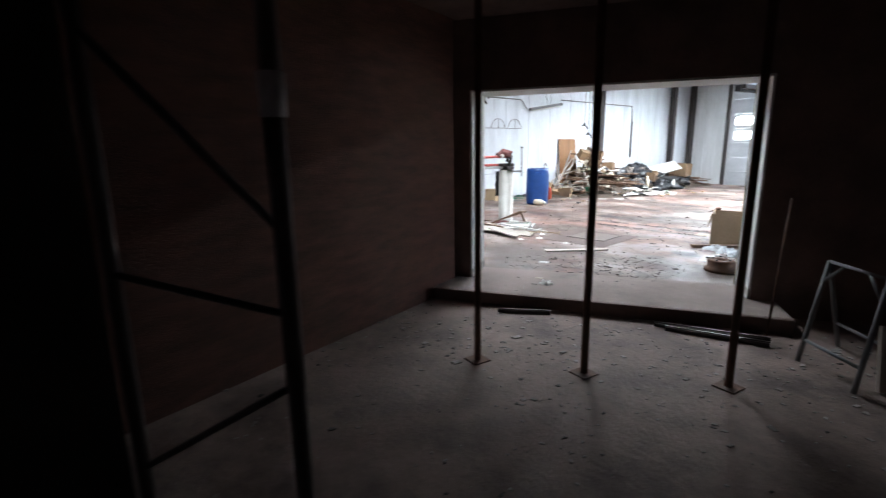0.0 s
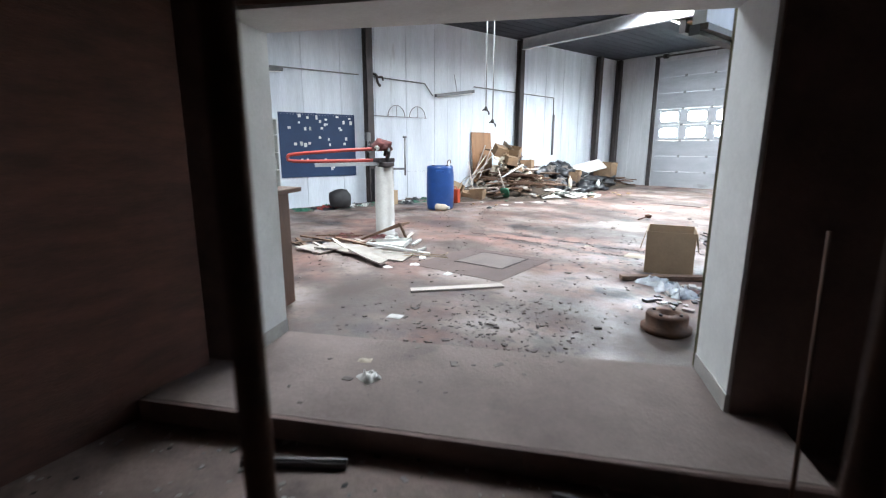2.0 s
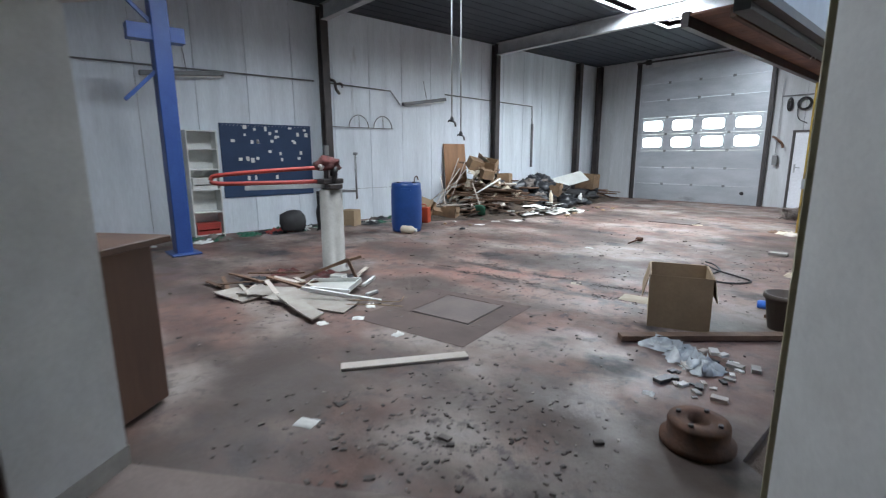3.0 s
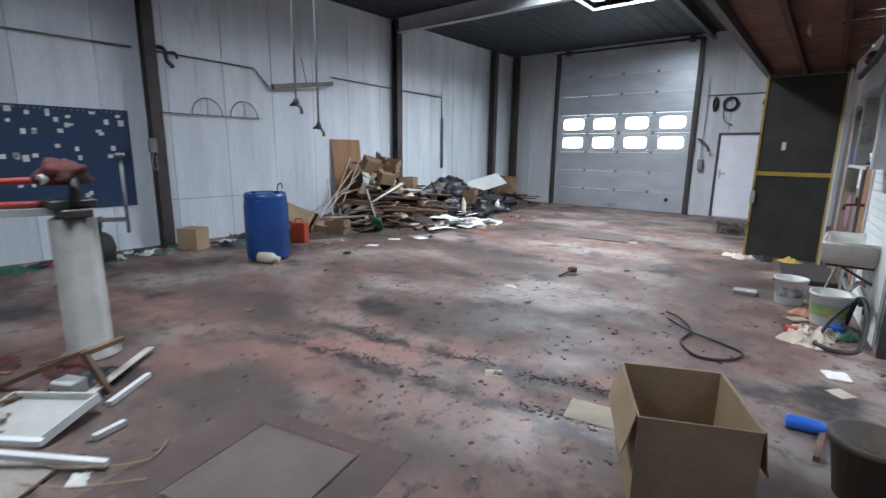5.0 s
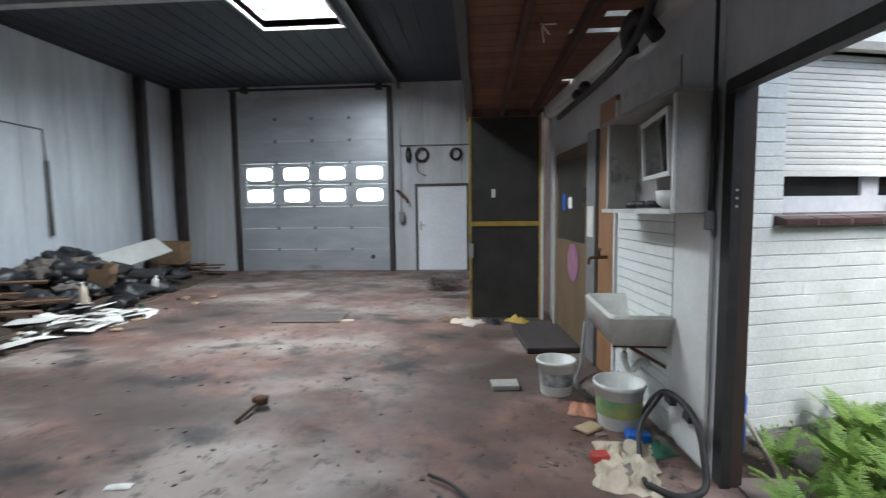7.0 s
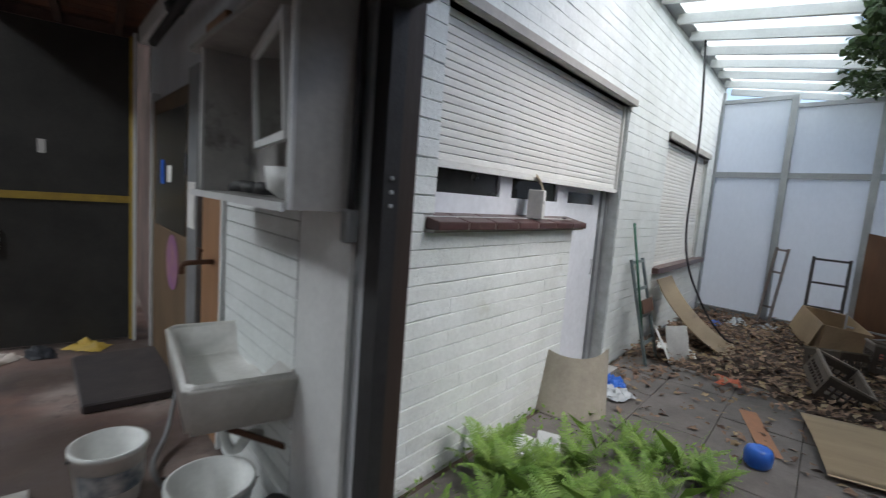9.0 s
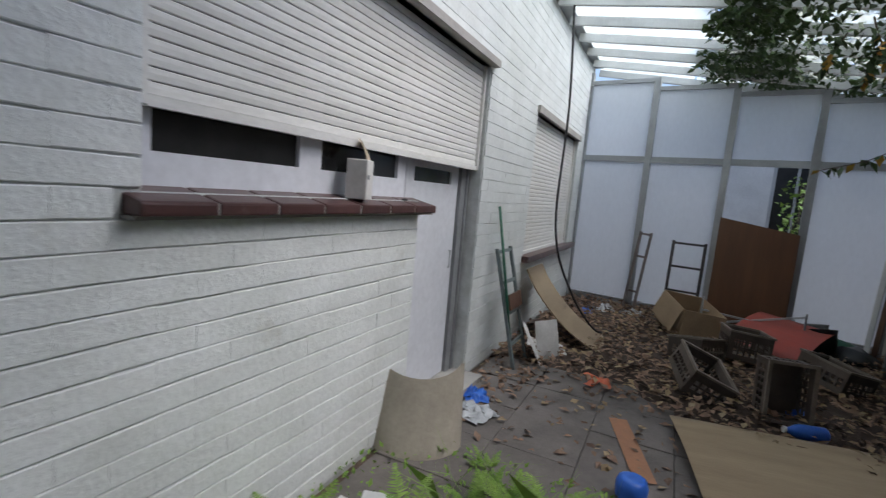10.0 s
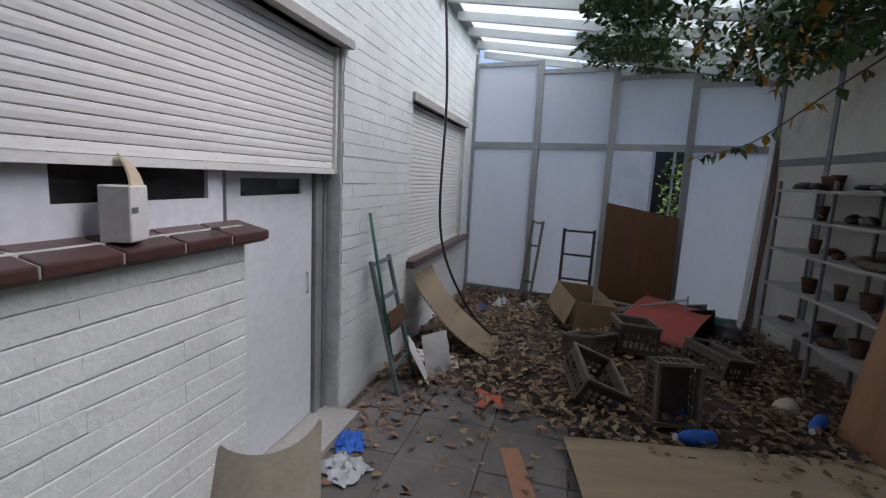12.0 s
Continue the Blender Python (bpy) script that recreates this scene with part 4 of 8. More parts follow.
# ---- fixtures on the hall walls ----
def build_wall_fixtures():
    b = thing("pegboard", pose(-4.10, 10.77, 0.67), "navy blue tool pegboard with white tool tags, on the panelled wall", "pegboard")
    bm = bmesh.new()
    box(bm, -0.002, 0.02, 0, 1.79, 0, 1.37)
    part("board", bevelled(bm, 0.004), M["navy"], b)
    rnd = random.Random(3)
    for k in range(34):
        bm = bmesh.new()
        w, h = rnd.uniform(0.02, 0.035), rnd.uniform(0.035, 0.09)
        y, z = 0.1 + 1.6 * rnd.random(), rnd.choice((0.2, 0.33, 0.72, 0.85, 1.05, 1.17, 1.28)) + rnd.uniform(-0.04, 0.04)
        box(bm, 0.021, 0.026, y - w, y + w, z - h / 2, z + h / 2)
        part("tag", bm, M["paper"], b)
    for k in range(26):
        bm = bmesh.new()
        tube(bm, [(0.02, 0.06 + 0.066 * k, 1.33), (0.05, 0.06 + 0.066 * k, 1.33), (0.055, 0.06 + 0.066 * k, 1.345)], 0.004, 6)
        part("hook", bm, M["grey_trim"], b)
    # conduit run with drops
    runs = [((-4.07, 8.0, 2.9), (-4.07, 11.0, 2.93), (-4.07, 12.7, 2.94)), ((-4.07, 13.0, 2.93), (-4.07, 14.6, 2.9), (-4.07, 14.86, 2.62)), ((-4.07, 16.3, 2.95), (-4.07, 19.83, 2.88), (-4.07, 19.86, 2.34))]
    for r in runs:
        bm = bmesh.new()
        tube(bm, list(r), 0.014)
        solid("conduit", bm, M["pipe"], "thin grey conduit along the panelled wall", "conduit", group="conduits")
    bm = bmesh.new()
    tube(bm, [(-4.06, 19.86, 2.36), (-4.06, 19.86, 1.08)], 0.035)
    solid("downpipe", bm, M["pipe"], "short thick grey pipe on the wall", "pipe")
    for (y0, z0, y1, z1) in ((14.9, 2.60, 16.24, 2.80), (9.6, 2.75, 10.9, 2.86)):
        L = math.hypot(y1 - y0, z1 - z0)
        t = thing("tube_light", pose(-4.0, y0, z0, math.degrees(math.atan2(z1 - z0, y1 - y0)), 0, 0), "grey strip light hanging askew on the wall, off", "lamp", "strip lights")
        bm = bmesh.new()
        box(bm, -0.05, 0.05, 0, L, -0.02, 0.06)
        part("housing", bevelled(bm, 0.01), M["pipe"], t)
        bm = bmesh.new()
        tube(bm, [(0, 0.04, -0.03), (0, L - 0.04, -0.03)], 0.015)
        part("tube", bm, M["white_plastic"], t, "unlit white tube")
        bm = bmesh.new()
        tube(bm, [(0, L * 0.55, 0.06), (-0.04, L * 0.55, 0.5)], 0.005)
        part("cable", bm, M["black"], t)
    # wall rack with two bows
    bm = bmesh.new()
    for y in (13.72, 14.36):
        tube(bm, [(-4.06, y + 0.25 * math.cos(a), 2.05 + 0.27 * math.sin(a)) for a in [math.pi * k / 12 for k in range(13)]], 0.009, 6)
        tube(bm, [(-4.05, y, 2.05), (-4.05, y, 2.3)], 0.006, 6)
    tube(bm, [(-4.06, 13.0, 2.05), (-4.06, 14.65, 2.05)], 0.009, 6)
    solid("wall_rack", bm, M["pipe"], "two bent wire bows on a rail on the wall", "rack")
    bm = bmesh.new()
    box(bm, -4.112, -4.105, 13.02, 15.0, 0.70, 0.715)
    structure("trim_panel_joint", bm, M["pipe"], "thin level joint in the panels")
    # bent grey bracket near the column
    bm = bmesh.new()
    tube(bm, smooth_path([(-4.05, 13.05, 3.0), (-3.95, 13.1, 2.95), (-3.9, 13.1, 2.8), (-3.95, 13.2, 2.72)]), 0.03)
    tube(bm, smooth_path([(-3.95, 13.1, 2.9), (-3.9, 13.22, 2.92), (-3.9, 13.25, 2.84)]), 0.02)
    solid("bracket", bm, M["steel"], "dark bent hose bracket on the wall", "bracket")
    # cable box on the first column
    bm = bmesh.new()
    box(bm, -3.85, -3.78, 12.70, 12.80, 1.45, 1.65)
    tube(bm, smooth_path([(-3.82, 12.75, 1.45), (-3.8, 12.72, 1.25), (-3.8, 12.78, 1.2), (-3.82, 12.78, 1.4)]), 0.012)
    solid("switch_box", bm, M["pipe"], "grey switch box with looped cable on the column", "switch box")
    # hanging ropes with hooks
    for x, y, z in ((0.39, 12.57, 1.68), (0.63, 12.18, 1.84)):
        h = thing("hanging_hook", pose(x, y, 0), "dark hook hanging on a thin rope from the roof", "hook", "hanging hooks")
        bm = bmesh.new()
        tube(bm, [(0, 0, z + 0.05), (0, 0, 4.40)], 0.009)
        part("rope", bm, M["beam"], h, "pale thin rope")
        bm = bmesh.new()
        tube(bm, smooth_path([(-0.07, 0, z + 0.03), (-0.02, 0, z + 0.045), (0.02, 0, z + 0.03), (0.06, 0.0, z), (0.07, 0, z - 0.04)]), 0.012)
        lathe(bm, [(0.02, 0), (0.028, 0.03), (0.01, 0.07)], 10, pose(0, 0, z + 0.02))
        part("hook_body", bm, M["black"], h)
    # hoses and rail on the north wall
    bm = bmesh.new()
    tube(bm, [(1.45, 23.36, 2.94), (3.9, 23.36, 2.94)], 0.014)
    solid("conduit", bm, M["pipe"], "thin grey conduit along the panelled wall", "conduit", group="conduits")
    for x, r in ((1.98, 0.16), (2.77, 0.14), (1.66, 0.1)):
        bm = bmesh.new()
        for k in range(3):
            tube(bm, [(x + (r - 0.02 * k) * math.cos(a) * (0.6 if r == 0.1 else 1), 23.34 - 0.02 * k, 2.72 + (r - 0.015 * k) * math.sin(a) * (1.7 if r == 0.1 else 1)) for a in [2 * math.pi * q / 24 for q in range(25)]], 0.012, 6)
        if r == 0.16:
            tube(bm, smooth_path([(x - 0.14, 23.33, 2.65), (x - 0.1, 23.33, 2.35), (x + 0.1, 23.33, 2.22)]), 0.01, 6)
        solid("coiled_hose", bm, M["black"], "dark hose coiled on a wall hook", "hose", group="coiled hoses")
    # control gear beside the sectional door
    c = thing("door_control", pose(1.42, 23.36, 1.15), "grey door chain and control box beside the overhead door", "control box")
    bm = bmesh.new()
    box(bm, 0, 0.12, -0.1, 0.0, 0.0, 0.25)
    part("housing", bevelled(bm, 0.01), M["pipe"], c)
    bm = bmesh.new()
    tube(bm, [(0.05, -0.05, 0.25), (0.05, -0.05, 2.2)], 0.01, 6)
    part("cable", bm, M["grey_trim"], c)
    bm = bmesh.new()
    tube(bm, smooth_path([(-0.04, -0.1, 0.75), (0.05, -0.14, 0.7), (0.2, -0.14, 0.55), (0.22, -0.12, 0.45)]), 0.03)
    part("lever", bm, M["brown_wood"], c, "brown wooden lever")


def build_black_partition():
    d = thing("tarred_door", pose(3.15, 18.42, 0), "tall black tarred board door with worn yellow edges", "door")
    bm = bmesh.new()
    box(bm, 0.03, 0.90, -0.02, 0.03, 0.02, 2.62)
    part("leaf", bm, M["tar"], d)
    for a, b, c, e in ((0.0, 0.028, 0.0, 2.64), (0.902, 0.925, 0.0, 2.64), (0.03, 0.90, 1.23, 1.29)):
        bm = bmesh.new()
        box(bm, a, b, -0.03, 0.035, c, e)
        part("edge_strip", bm, M["yellow"], d, "worn yellow painted strip")
    bm = bmesh.new()
    box(bm, 0.29, 0.34, -0.024, -0.021, 1.6, 1.71)
    part("label_card", bm, M["paper"], d, "small white card")
    bm = bmesh.new()
    box(bm, -0.01, 0.05, -0.05, -0.031, 0.82, 1.0)
    part("lock", bm, M["grey_trim"], d, "grey lock plate")
    bm = bmesh.new()
    box(bm, 4.075, 4.10, 18.33, 18.45, 0, 2.66)
    solid("white_post", bm, M["jamb"], "thin white painted post beside the tarred door", "post")
    bm = bmesh.new()
    box(bm, 3.16, 4.2, 18.47, 18.55, 2.64, 2.72)
    structure("trim_store_head", bm, M["dark_plaster"], "dark header")


def build_loft():
    f = thing("loft_deck", pose(0, 0, 0), "loft floor of brown boards on joists, seen from below", "loft")
    rnd = random.Random(8)
    y = 12.9
    while y < 18.7:
        x = 3.19
        gap = rnd.random() < 0.16
        bm = bmesh.new()
        box(bm, 3.2, 4.22 + 0.05 * (18.5 - y) - (rnd.uniform(0.15, 0.6) if gap else 0), y + 0.004, y + 0.146, 2.735, 2.76)
        part("board", bm, M["deck_wood"], f)
        y += 0.15
    for x in (3.55, 3.95):
        bm = bmesh.new()
        box(bm, x, x + 0.05, 12.9, 18.7, 2.65, 2.734)
        part("joist", bm, M["deck_dark"], f)
    bm = bmesh.new()
    box(bm, 3.12, 3.19, 12.9, 18.75, 2.64, 2.78)
    part("edge_beam", bm, M["steel"], f, "dark steel edge beam")
    bm = bmesh.new()
    for k in range(3):
        tube(bm, [(3.7 + 0.0 * k, 15.6 + 0.02 * k, 2.74), (3.72, 15.6 - 0.25 * k, 2.6 - 0.03 * k)], 0.006, 6)
    solid("loose_wire", bm, M["paper"], "loose pale wire hanging under the loft", "wire")
    # white beam along the sink wall under the loft
    b = thing("white_wall_beam", pose(4.46, 14.75, 2.55, 0, 0, 94.4), "white painted timber beam along the wall, flaking", "beam")
    bm = bmesh.new()
    box(bm, 0, 3.7, -0.06, 0.06, 0.05, 0.30)
    part("timber", bevelled(bm, 0.008), M["jamb"], b)
    # black pipe work hanging off it
    bm = bmesh.new()
    tube(bm, smooth_path([(4.30, 14.9, 2.9), (4.28, 15.2, 2.62), (4.26, 15.5, 2.5), (4.24, 16.2, 2.47), (4.16, 17.6, 2.45)]), 0.03)
    tube(bm, smooth_path([(4.30, 15.55, 2.48), (4.25, 15.5, 2.62), (4.28, 15.35, 2.66), (4.36, 15.25, 2.5)]), 0.05)
    for y in (16.6, 16.9):
        lathe(bm, [(0.05, 0), (0.06, 0.04), (0.03, 0.08)], 10, pose(4.22, y, 2.5))
    solid("black_pipework", bm, M["black"], "black pipes and fittings along the white beam", "pipe")


M["deck_dark"] = material("dark_joist", (0.09, 0.045, 0.03), (0.05, 0.028, 0.02), 0.8, 3, 40, 0.2)


def wall_x(y):
    """Face of the sink wall."""
    return 4.50 - 0.077 * (y - 14.725)


def build_sink_wall():
    base = pose(4.497, 14.73, 0, 0, 0, 94.4)

    def lining(name, a, b, z0, z1, mat, label, proud=0.01):
        bm = bmesh.new()
        box(bm, a, b, 0.003, proud + 0.003, z0, z1)
        return structure(name, bm, mat, label, base)

    lining("trim_white_board", 0.02, 0.40, 0.04, 1.42, M["jamb"], "white painted wall board, scuffed", 0.02)
    # narrow whitewashed boards behind the sink
    w = lining("wall_boards", 0.41, 1.34, 0.0, 2.35, M["mortar"], "whitewashed boards behind the sink, grimy", 0.008)
    for k in range(20):
        bm = bmesh.new()
        box(bm, 0.42, 1.33, 0.012, 0.02, 0.02 + 0.075 * k, 0.088 + 0.075 * k)
        part("board", bm, M["white_brick"], w)
    lining("trim_orange_board", 1.385, 1.76, 0.02, 2.35, M["orange_wood"], "orange varnished upright board", 0.03)
    lining("trim_white_post", 1.35, 1.38, 0.02, 2.3, M["jamb"], "thin white strip", 0.035)
    d = thing("poster_door", base @ pose(2.02, 0, 0.03), "brown wooden door with posters and stickers", "door")
    bm = bmesh.new()
    box(bm, 0, 1.28, 0.004, 0.04, 0, 2.05)
    leaf = part("leaf", bm, M["ply_dark"], d)
    bm = bmesh.new()
    box(bm, 0.12, 1.16, 0.0405, 0.046, 1.08, 1.93)
    part("upper_panel", bm, M["smoked_panel"], leaf, "dull dark smoked upper panel")
    for a, b, z0, z1, mat, lab in ((-0.2, -0.03, 1.16, 1.44, "paper", "white notice"), (0.08, 0.17, 1.48, 1.62, "black", "black sticker"), (0.8, 0.92, 1.4, 1.58, "bright_blue", "blue sticker"), (0.54, 0.68, 1.42, 1.54, "paper", "white notice")):
        bm = bmesh.new()
        box(bm, a, b, 0.047 if a > 0 else 0.061, 0.050 if a > 0 else 0.064, z0, z1)
        part("sticker", bm, M[mat], leaf, lab)
    bm = bmesh.new()
    lathe(bm, [(0.2, 0), (0.2, 0.003)], 20, pose(0.52, 0.041, 0.85, -90, 0, 0))
    part("poster", bm, M["poster"], leaf, "faded purple and pink printed poster")
    bm = bmesh.new()
    box(bm, -0.24, 0.0, 0.0, 0.06, 0, 2.12)
    part("frame", bm, M["pipe"], d, "dark grey painted door post")
    bm = bmesh.new()
    box(bm, 1.28, 1.33, 0.0, 0.06, 0, 2.12)
    part("frame", bm, M["jamb"], d, "white door post, flaking")
    # wall cabinet, open in front
    c = thing("wall_cabinet", base @ pose(0.0, 0.025, 1.43), "grey painted open wall cabinet with a mirror", "cabinet")
    L, D, Hh = 0.98, 0.2, 0.61
    pieces = {"side_panel": ((0, 0.02, 0, D, 0, Hh), (L - 0.02, L, 0, D, 0, Hh)), "shelf": ((0.02, L - 0.02, 0, D + 0.03, 0, 0.02),), "top_panel": ((-0.02, L + 0.12, 0, D + 0.03, Hh, Hh + 0.022),), "back_panel": ((0.02, L - 0.02, 0, 0.01, 0.02, Hh),)}
    for n, bs in pieces.items():
        for bx in bs:
            bm = bmesh.new()
            box(bm, *bx)
            part(n, bm, M["cabinet"], c)
    bm = bmesh.new()
    box(bm, 0.0, 0.022, D, D + 0.012, 0, Hh)
    box(bm, L - 0.022, L, D, D + 0.012, 0, Hh)
    box(bm, -0.02, L + 0.02, D + 0.031, D + 0.04, -0.005, 0.02)
    part("edge_strip", bm, M["jamb"], c, "white edge strip")
    mir = thing("mirror", base @ pose(0.06, 0.205, 1.63, -3, 0, -11), "small mirror in a white frame, leaning in the cabinet", "mirror")
    bm = bmesh.new()
    slab_with_holes(bm, 0, 0.62, 0, 0.36, 0, 0.025, [(0.025, 0.595, 0.025, 0.335)])
    part("frame", bm, M["jamb"], mir)
    bm = bmesh.new()
    box(bm, 0.025, 0.595, 0.01, 0.015, 0.025, 0.335)
    part("glass", bm, M["mirror"], mir)
    bm = bmesh.new()
    lathe(bm, [(0.05, 0), (0.09, 0.03), (0.1, 0.1), (0.095, 0.1), (0.08, 0.03), (0.02, 0.01)], 20, base @ pose(0.2, 0.13, 1.452, 0, 0, 0))
    solid("plastic_bowl", bm, M["white_plastic"], "white plastic bowl in the cabinet", "bowl")
    for k in range(3):
        bm = bmesh.new()
        lump(bm, 0.05, k + 3, (1.5, 0.8, 0.6))
        solid("black_tool", bm, M["black"], "small black tool in the cabinet", "tool", base @ pose(0.45 + 0.14 * k, 0.14, 1.475), "small tools")


def build_wall_socket():
    """Junction box with its conduit beside the cabinet."""
    s = thing("junction_box", pose(4.492, 14.735, 1.40, 0, 0, 94.4), "small grey junction box with a black conduit", "junction box")
    bm = bmesh.new()
    box(bm, -0.05, -0.005, 0.03, 0.07, -0.06, 0.04)
    part("case", bevelled(bm, 0.006), M["pipe"], s)
    bm = bmesh.new()
    tube(bm, smooth_path([(-0.027, 0.05, 0.04), (-0.03, 0.045, 0.35), (-0.02, 0.04, 1.0), (-0.03, 0.05, 2.6)]), 0.011)
    part("conduit", bm, M["black"], s)


def build_sink():
    m = pose(4.06, 15.1, 0.0, 0, 0, -2)
    s = thing("sink", m, "old white ceramic butler sink, dirty, on the wall", "sink")
    bm = bmesh.new()
    x1, y1, zt, zb, w = 0.40, 0.80, 0.80, 0.60, 0.03
    out, inn = [(0, 0), (x1, 0), (x1, y1), (0, y1)], [(w, w), (x1 - w, w), (x1 - w, y1 - w), (w, y1 - w)]
    rings = []
    for ring, z, k in ((out, zb, 0.93), (out, zt - 0.045, 0.99), (out, zt, 1.02), (inn, zt, 1.0), (inn, zb + 0.05, 0.86)):
        rings.append([bm.verts.new((0.2 + (x - 0.2) * k, y1 / 2 + (y - y1 / 2) * k, z)) for x, y in ring])
    for a, b in zip(rings, rings[1:]):
        for q in range(4):
            bm.faces.new((a[q], a[(q + 1) % 4], b[(q + 1) % 4], b[q]))
    bm.faces.new(list(reversed(rings[0])))
    bm.faces.new(rings[-1])
    bmesh.ops.bevel(bm, geom=list(bm.edges), offset=0.02, segments=3, affect="EDGES", clamp_overlap=True)
    for f in bm.faces:
        f.smooth = True
    part("basin", bm, M["ceramic"], s)
    bm = bmesh.new()
    tube(bm, smooth_path([(0.2, 0.4, 0.56), (0.2, 0.4, 0.4), (0.24, 0.38, 0.33), (0.3, 0.36, 0.4), (0.36, 0.36, 0.38)]), 0.022)
    part("waste_pipe", bm, M["white_plastic"], s, "grey plastic waste pipe")
    for y in (0.12, 0.68):
        bm = bmesh.new()
        bar(bm, (0.05, y, 0.585), (0.42, y, 0.585), 0.03, 0.03)
        bar(bm, (0.16, y, 0.57), (0.42, y, 0.42), 0.02, 0.02)
        part("bracket", bm, M["rust"], s, "rusty steel bracket")
    t = thing("tap", pose(4.36, 16.25, 1.04, 0, 0, 94), "old brass wall tap, tarnished", "tap")
    bm = bmesh.new()
    tube(bm, smooth_path([(0, 0, 0), (0, 0.1, 0), (0, 0.16, -0.01), (0, 0.17, -0.06)]), 0.014)
    part("spout", bm, M["rust"], t)
    bm = bmesh.new()
    tube(bm, [(0, 0.08, 0), (0, 0.08, 0.07)], 0.01)
    tube(bm, [(-0.04, 0.08, 0.07), (0.04, 0.08, 0.07)], 0.009)
    part("handle", bm, M["rust"], t)


M["ply_dark"] = material("brown_door_board", (0.19, 0.125, 0.07), (0.13, 0.085, 0.05), 0.6, 3, 40, 0.15, spots=0.3, stretch=(1, 1, 0.4))
M["cabinet"] = material("grey_cabinet_paint", (0.40, 0.39, 0.37), (0.31, 0.30, 0.285), 0.6, 4, 40, 0.1, spots=0.2, local=True)
M["smoked_panel"] = material("smoked_door_panel", (0.050, 0.045, 0.036), (0.03, 0.028, 0.024), 0.3, 3, 40, 0.05)
M["poster"] = material("faded_poster", (0.26, 0.10, 0.28), (0.40, 0.22, 0.22), 0.5, 9, 60, 0.0)
build_wall_fixtures()
build_black_partition()
build_loft()
build_sink_wall()
build_wall_socket()
build_sink()


# ---- things standing and lying in the hall ----
def bucket(m, r, h, mat, label, band=None):
    b = thing("bucket", m, label, "bucket", "buckets")
    bm = bmesh.new()
    lathe(bm, [(r * 0.8, 0), (r * 0.97, h * 0.9), (r * 1.04, h * 0.91), (r * 1.04, h), (r * 0.96, h), (r * 0.76, 0.02), (0.01, 0.015)], 24, caps=False)
    lathe(bm, [(r * 0.8, 0.0), (0.001, 0.0)], 24, caps=False)
    part("shell", bm, mat, b)
    bm = bmesh.new()
    tube(bm, [(r * 1.05 * math.cos(a), r * 1.05 * math.sin(a) * 0.9, h * 0.93 - 0.1 * math.sin(a)) for a in [math.pi * k / 12 for k in range(13)]], 0.005, 6)
    part("bail", bm, M["pipe"], b, "thin wire bail")
    if band:
        bm = bmesh.new()
        lathe(bm, [(r * 0.885 + 0.003, h * 0.3), (r * 0.93 + 0.003, h * 0.68)], 24, caps=False)
        for f in [f for f in bm.faces if f.calc_center_median().y > -0.03]:
            bm.faces.remove(f)
        part("label_print", bm, band, b, "green and yellow printed label")
    return b


def carton(name, m, w, d, h, open_top=True, label="brown cardboard box, open", category="box", mat=None, flap=0.16):
    c = thing(name, m, label, category, "cardboard boxes")
    mat = mat or M["cardboard"]
    t = 0.006
    for bx in ((-w / 2, w / 2, -d / 2, -d / 2 + t, 0, h), (-w / 2, w / 2, d / 2 - t, d / 2, 0, h), (-w / 2, -w / 2 + t, -d / 2 + t, d / 2 - t, 0, h), (w / 2 - t, w / 2, -d / 2 + t, d / 2 - t, 0, h)):
        bm = bmesh.new()
        box(bm, *bx)
        part("side", bm, mat, c)
    bm = bmesh.new()
    box(bm, -w / 2 + t, w / 2 - t, -d / 2 + t, d / 2 - t, 0.002, 0.002 + t)
    part("bottom", bm, mat, c)
    if open_top:
        for side, tilt in ((-1, 14), (1, 9)):
            bm = bmesh.new()
            box(bm, -0.003, 0.003, -d / 2 + 0.008, d / 2 - 0.008, -flap, 0)
            f = part("flap", bm, mat, c)
            f.matrix_local = pose(side * (w / 2 + 0.006), 0, h, 0, -side * tilt, 0)
        bm = bmesh.new()
        box(bm, -w / 2 + 0.01, w / 2 - 0.01, -0.003, 0.003, -flap, 0)
        f = part("flap", bm, mat, c)
        f.matrix_local = pose(0, d / 2 + 0.006, h, 10, 0, 0)
    else:
        bm = bmesh.new()
        box(bm, -w / 2, w / 2, -d / 2, d / 2, h, h + t)
        part("lid", bm, mat, c)
    return c


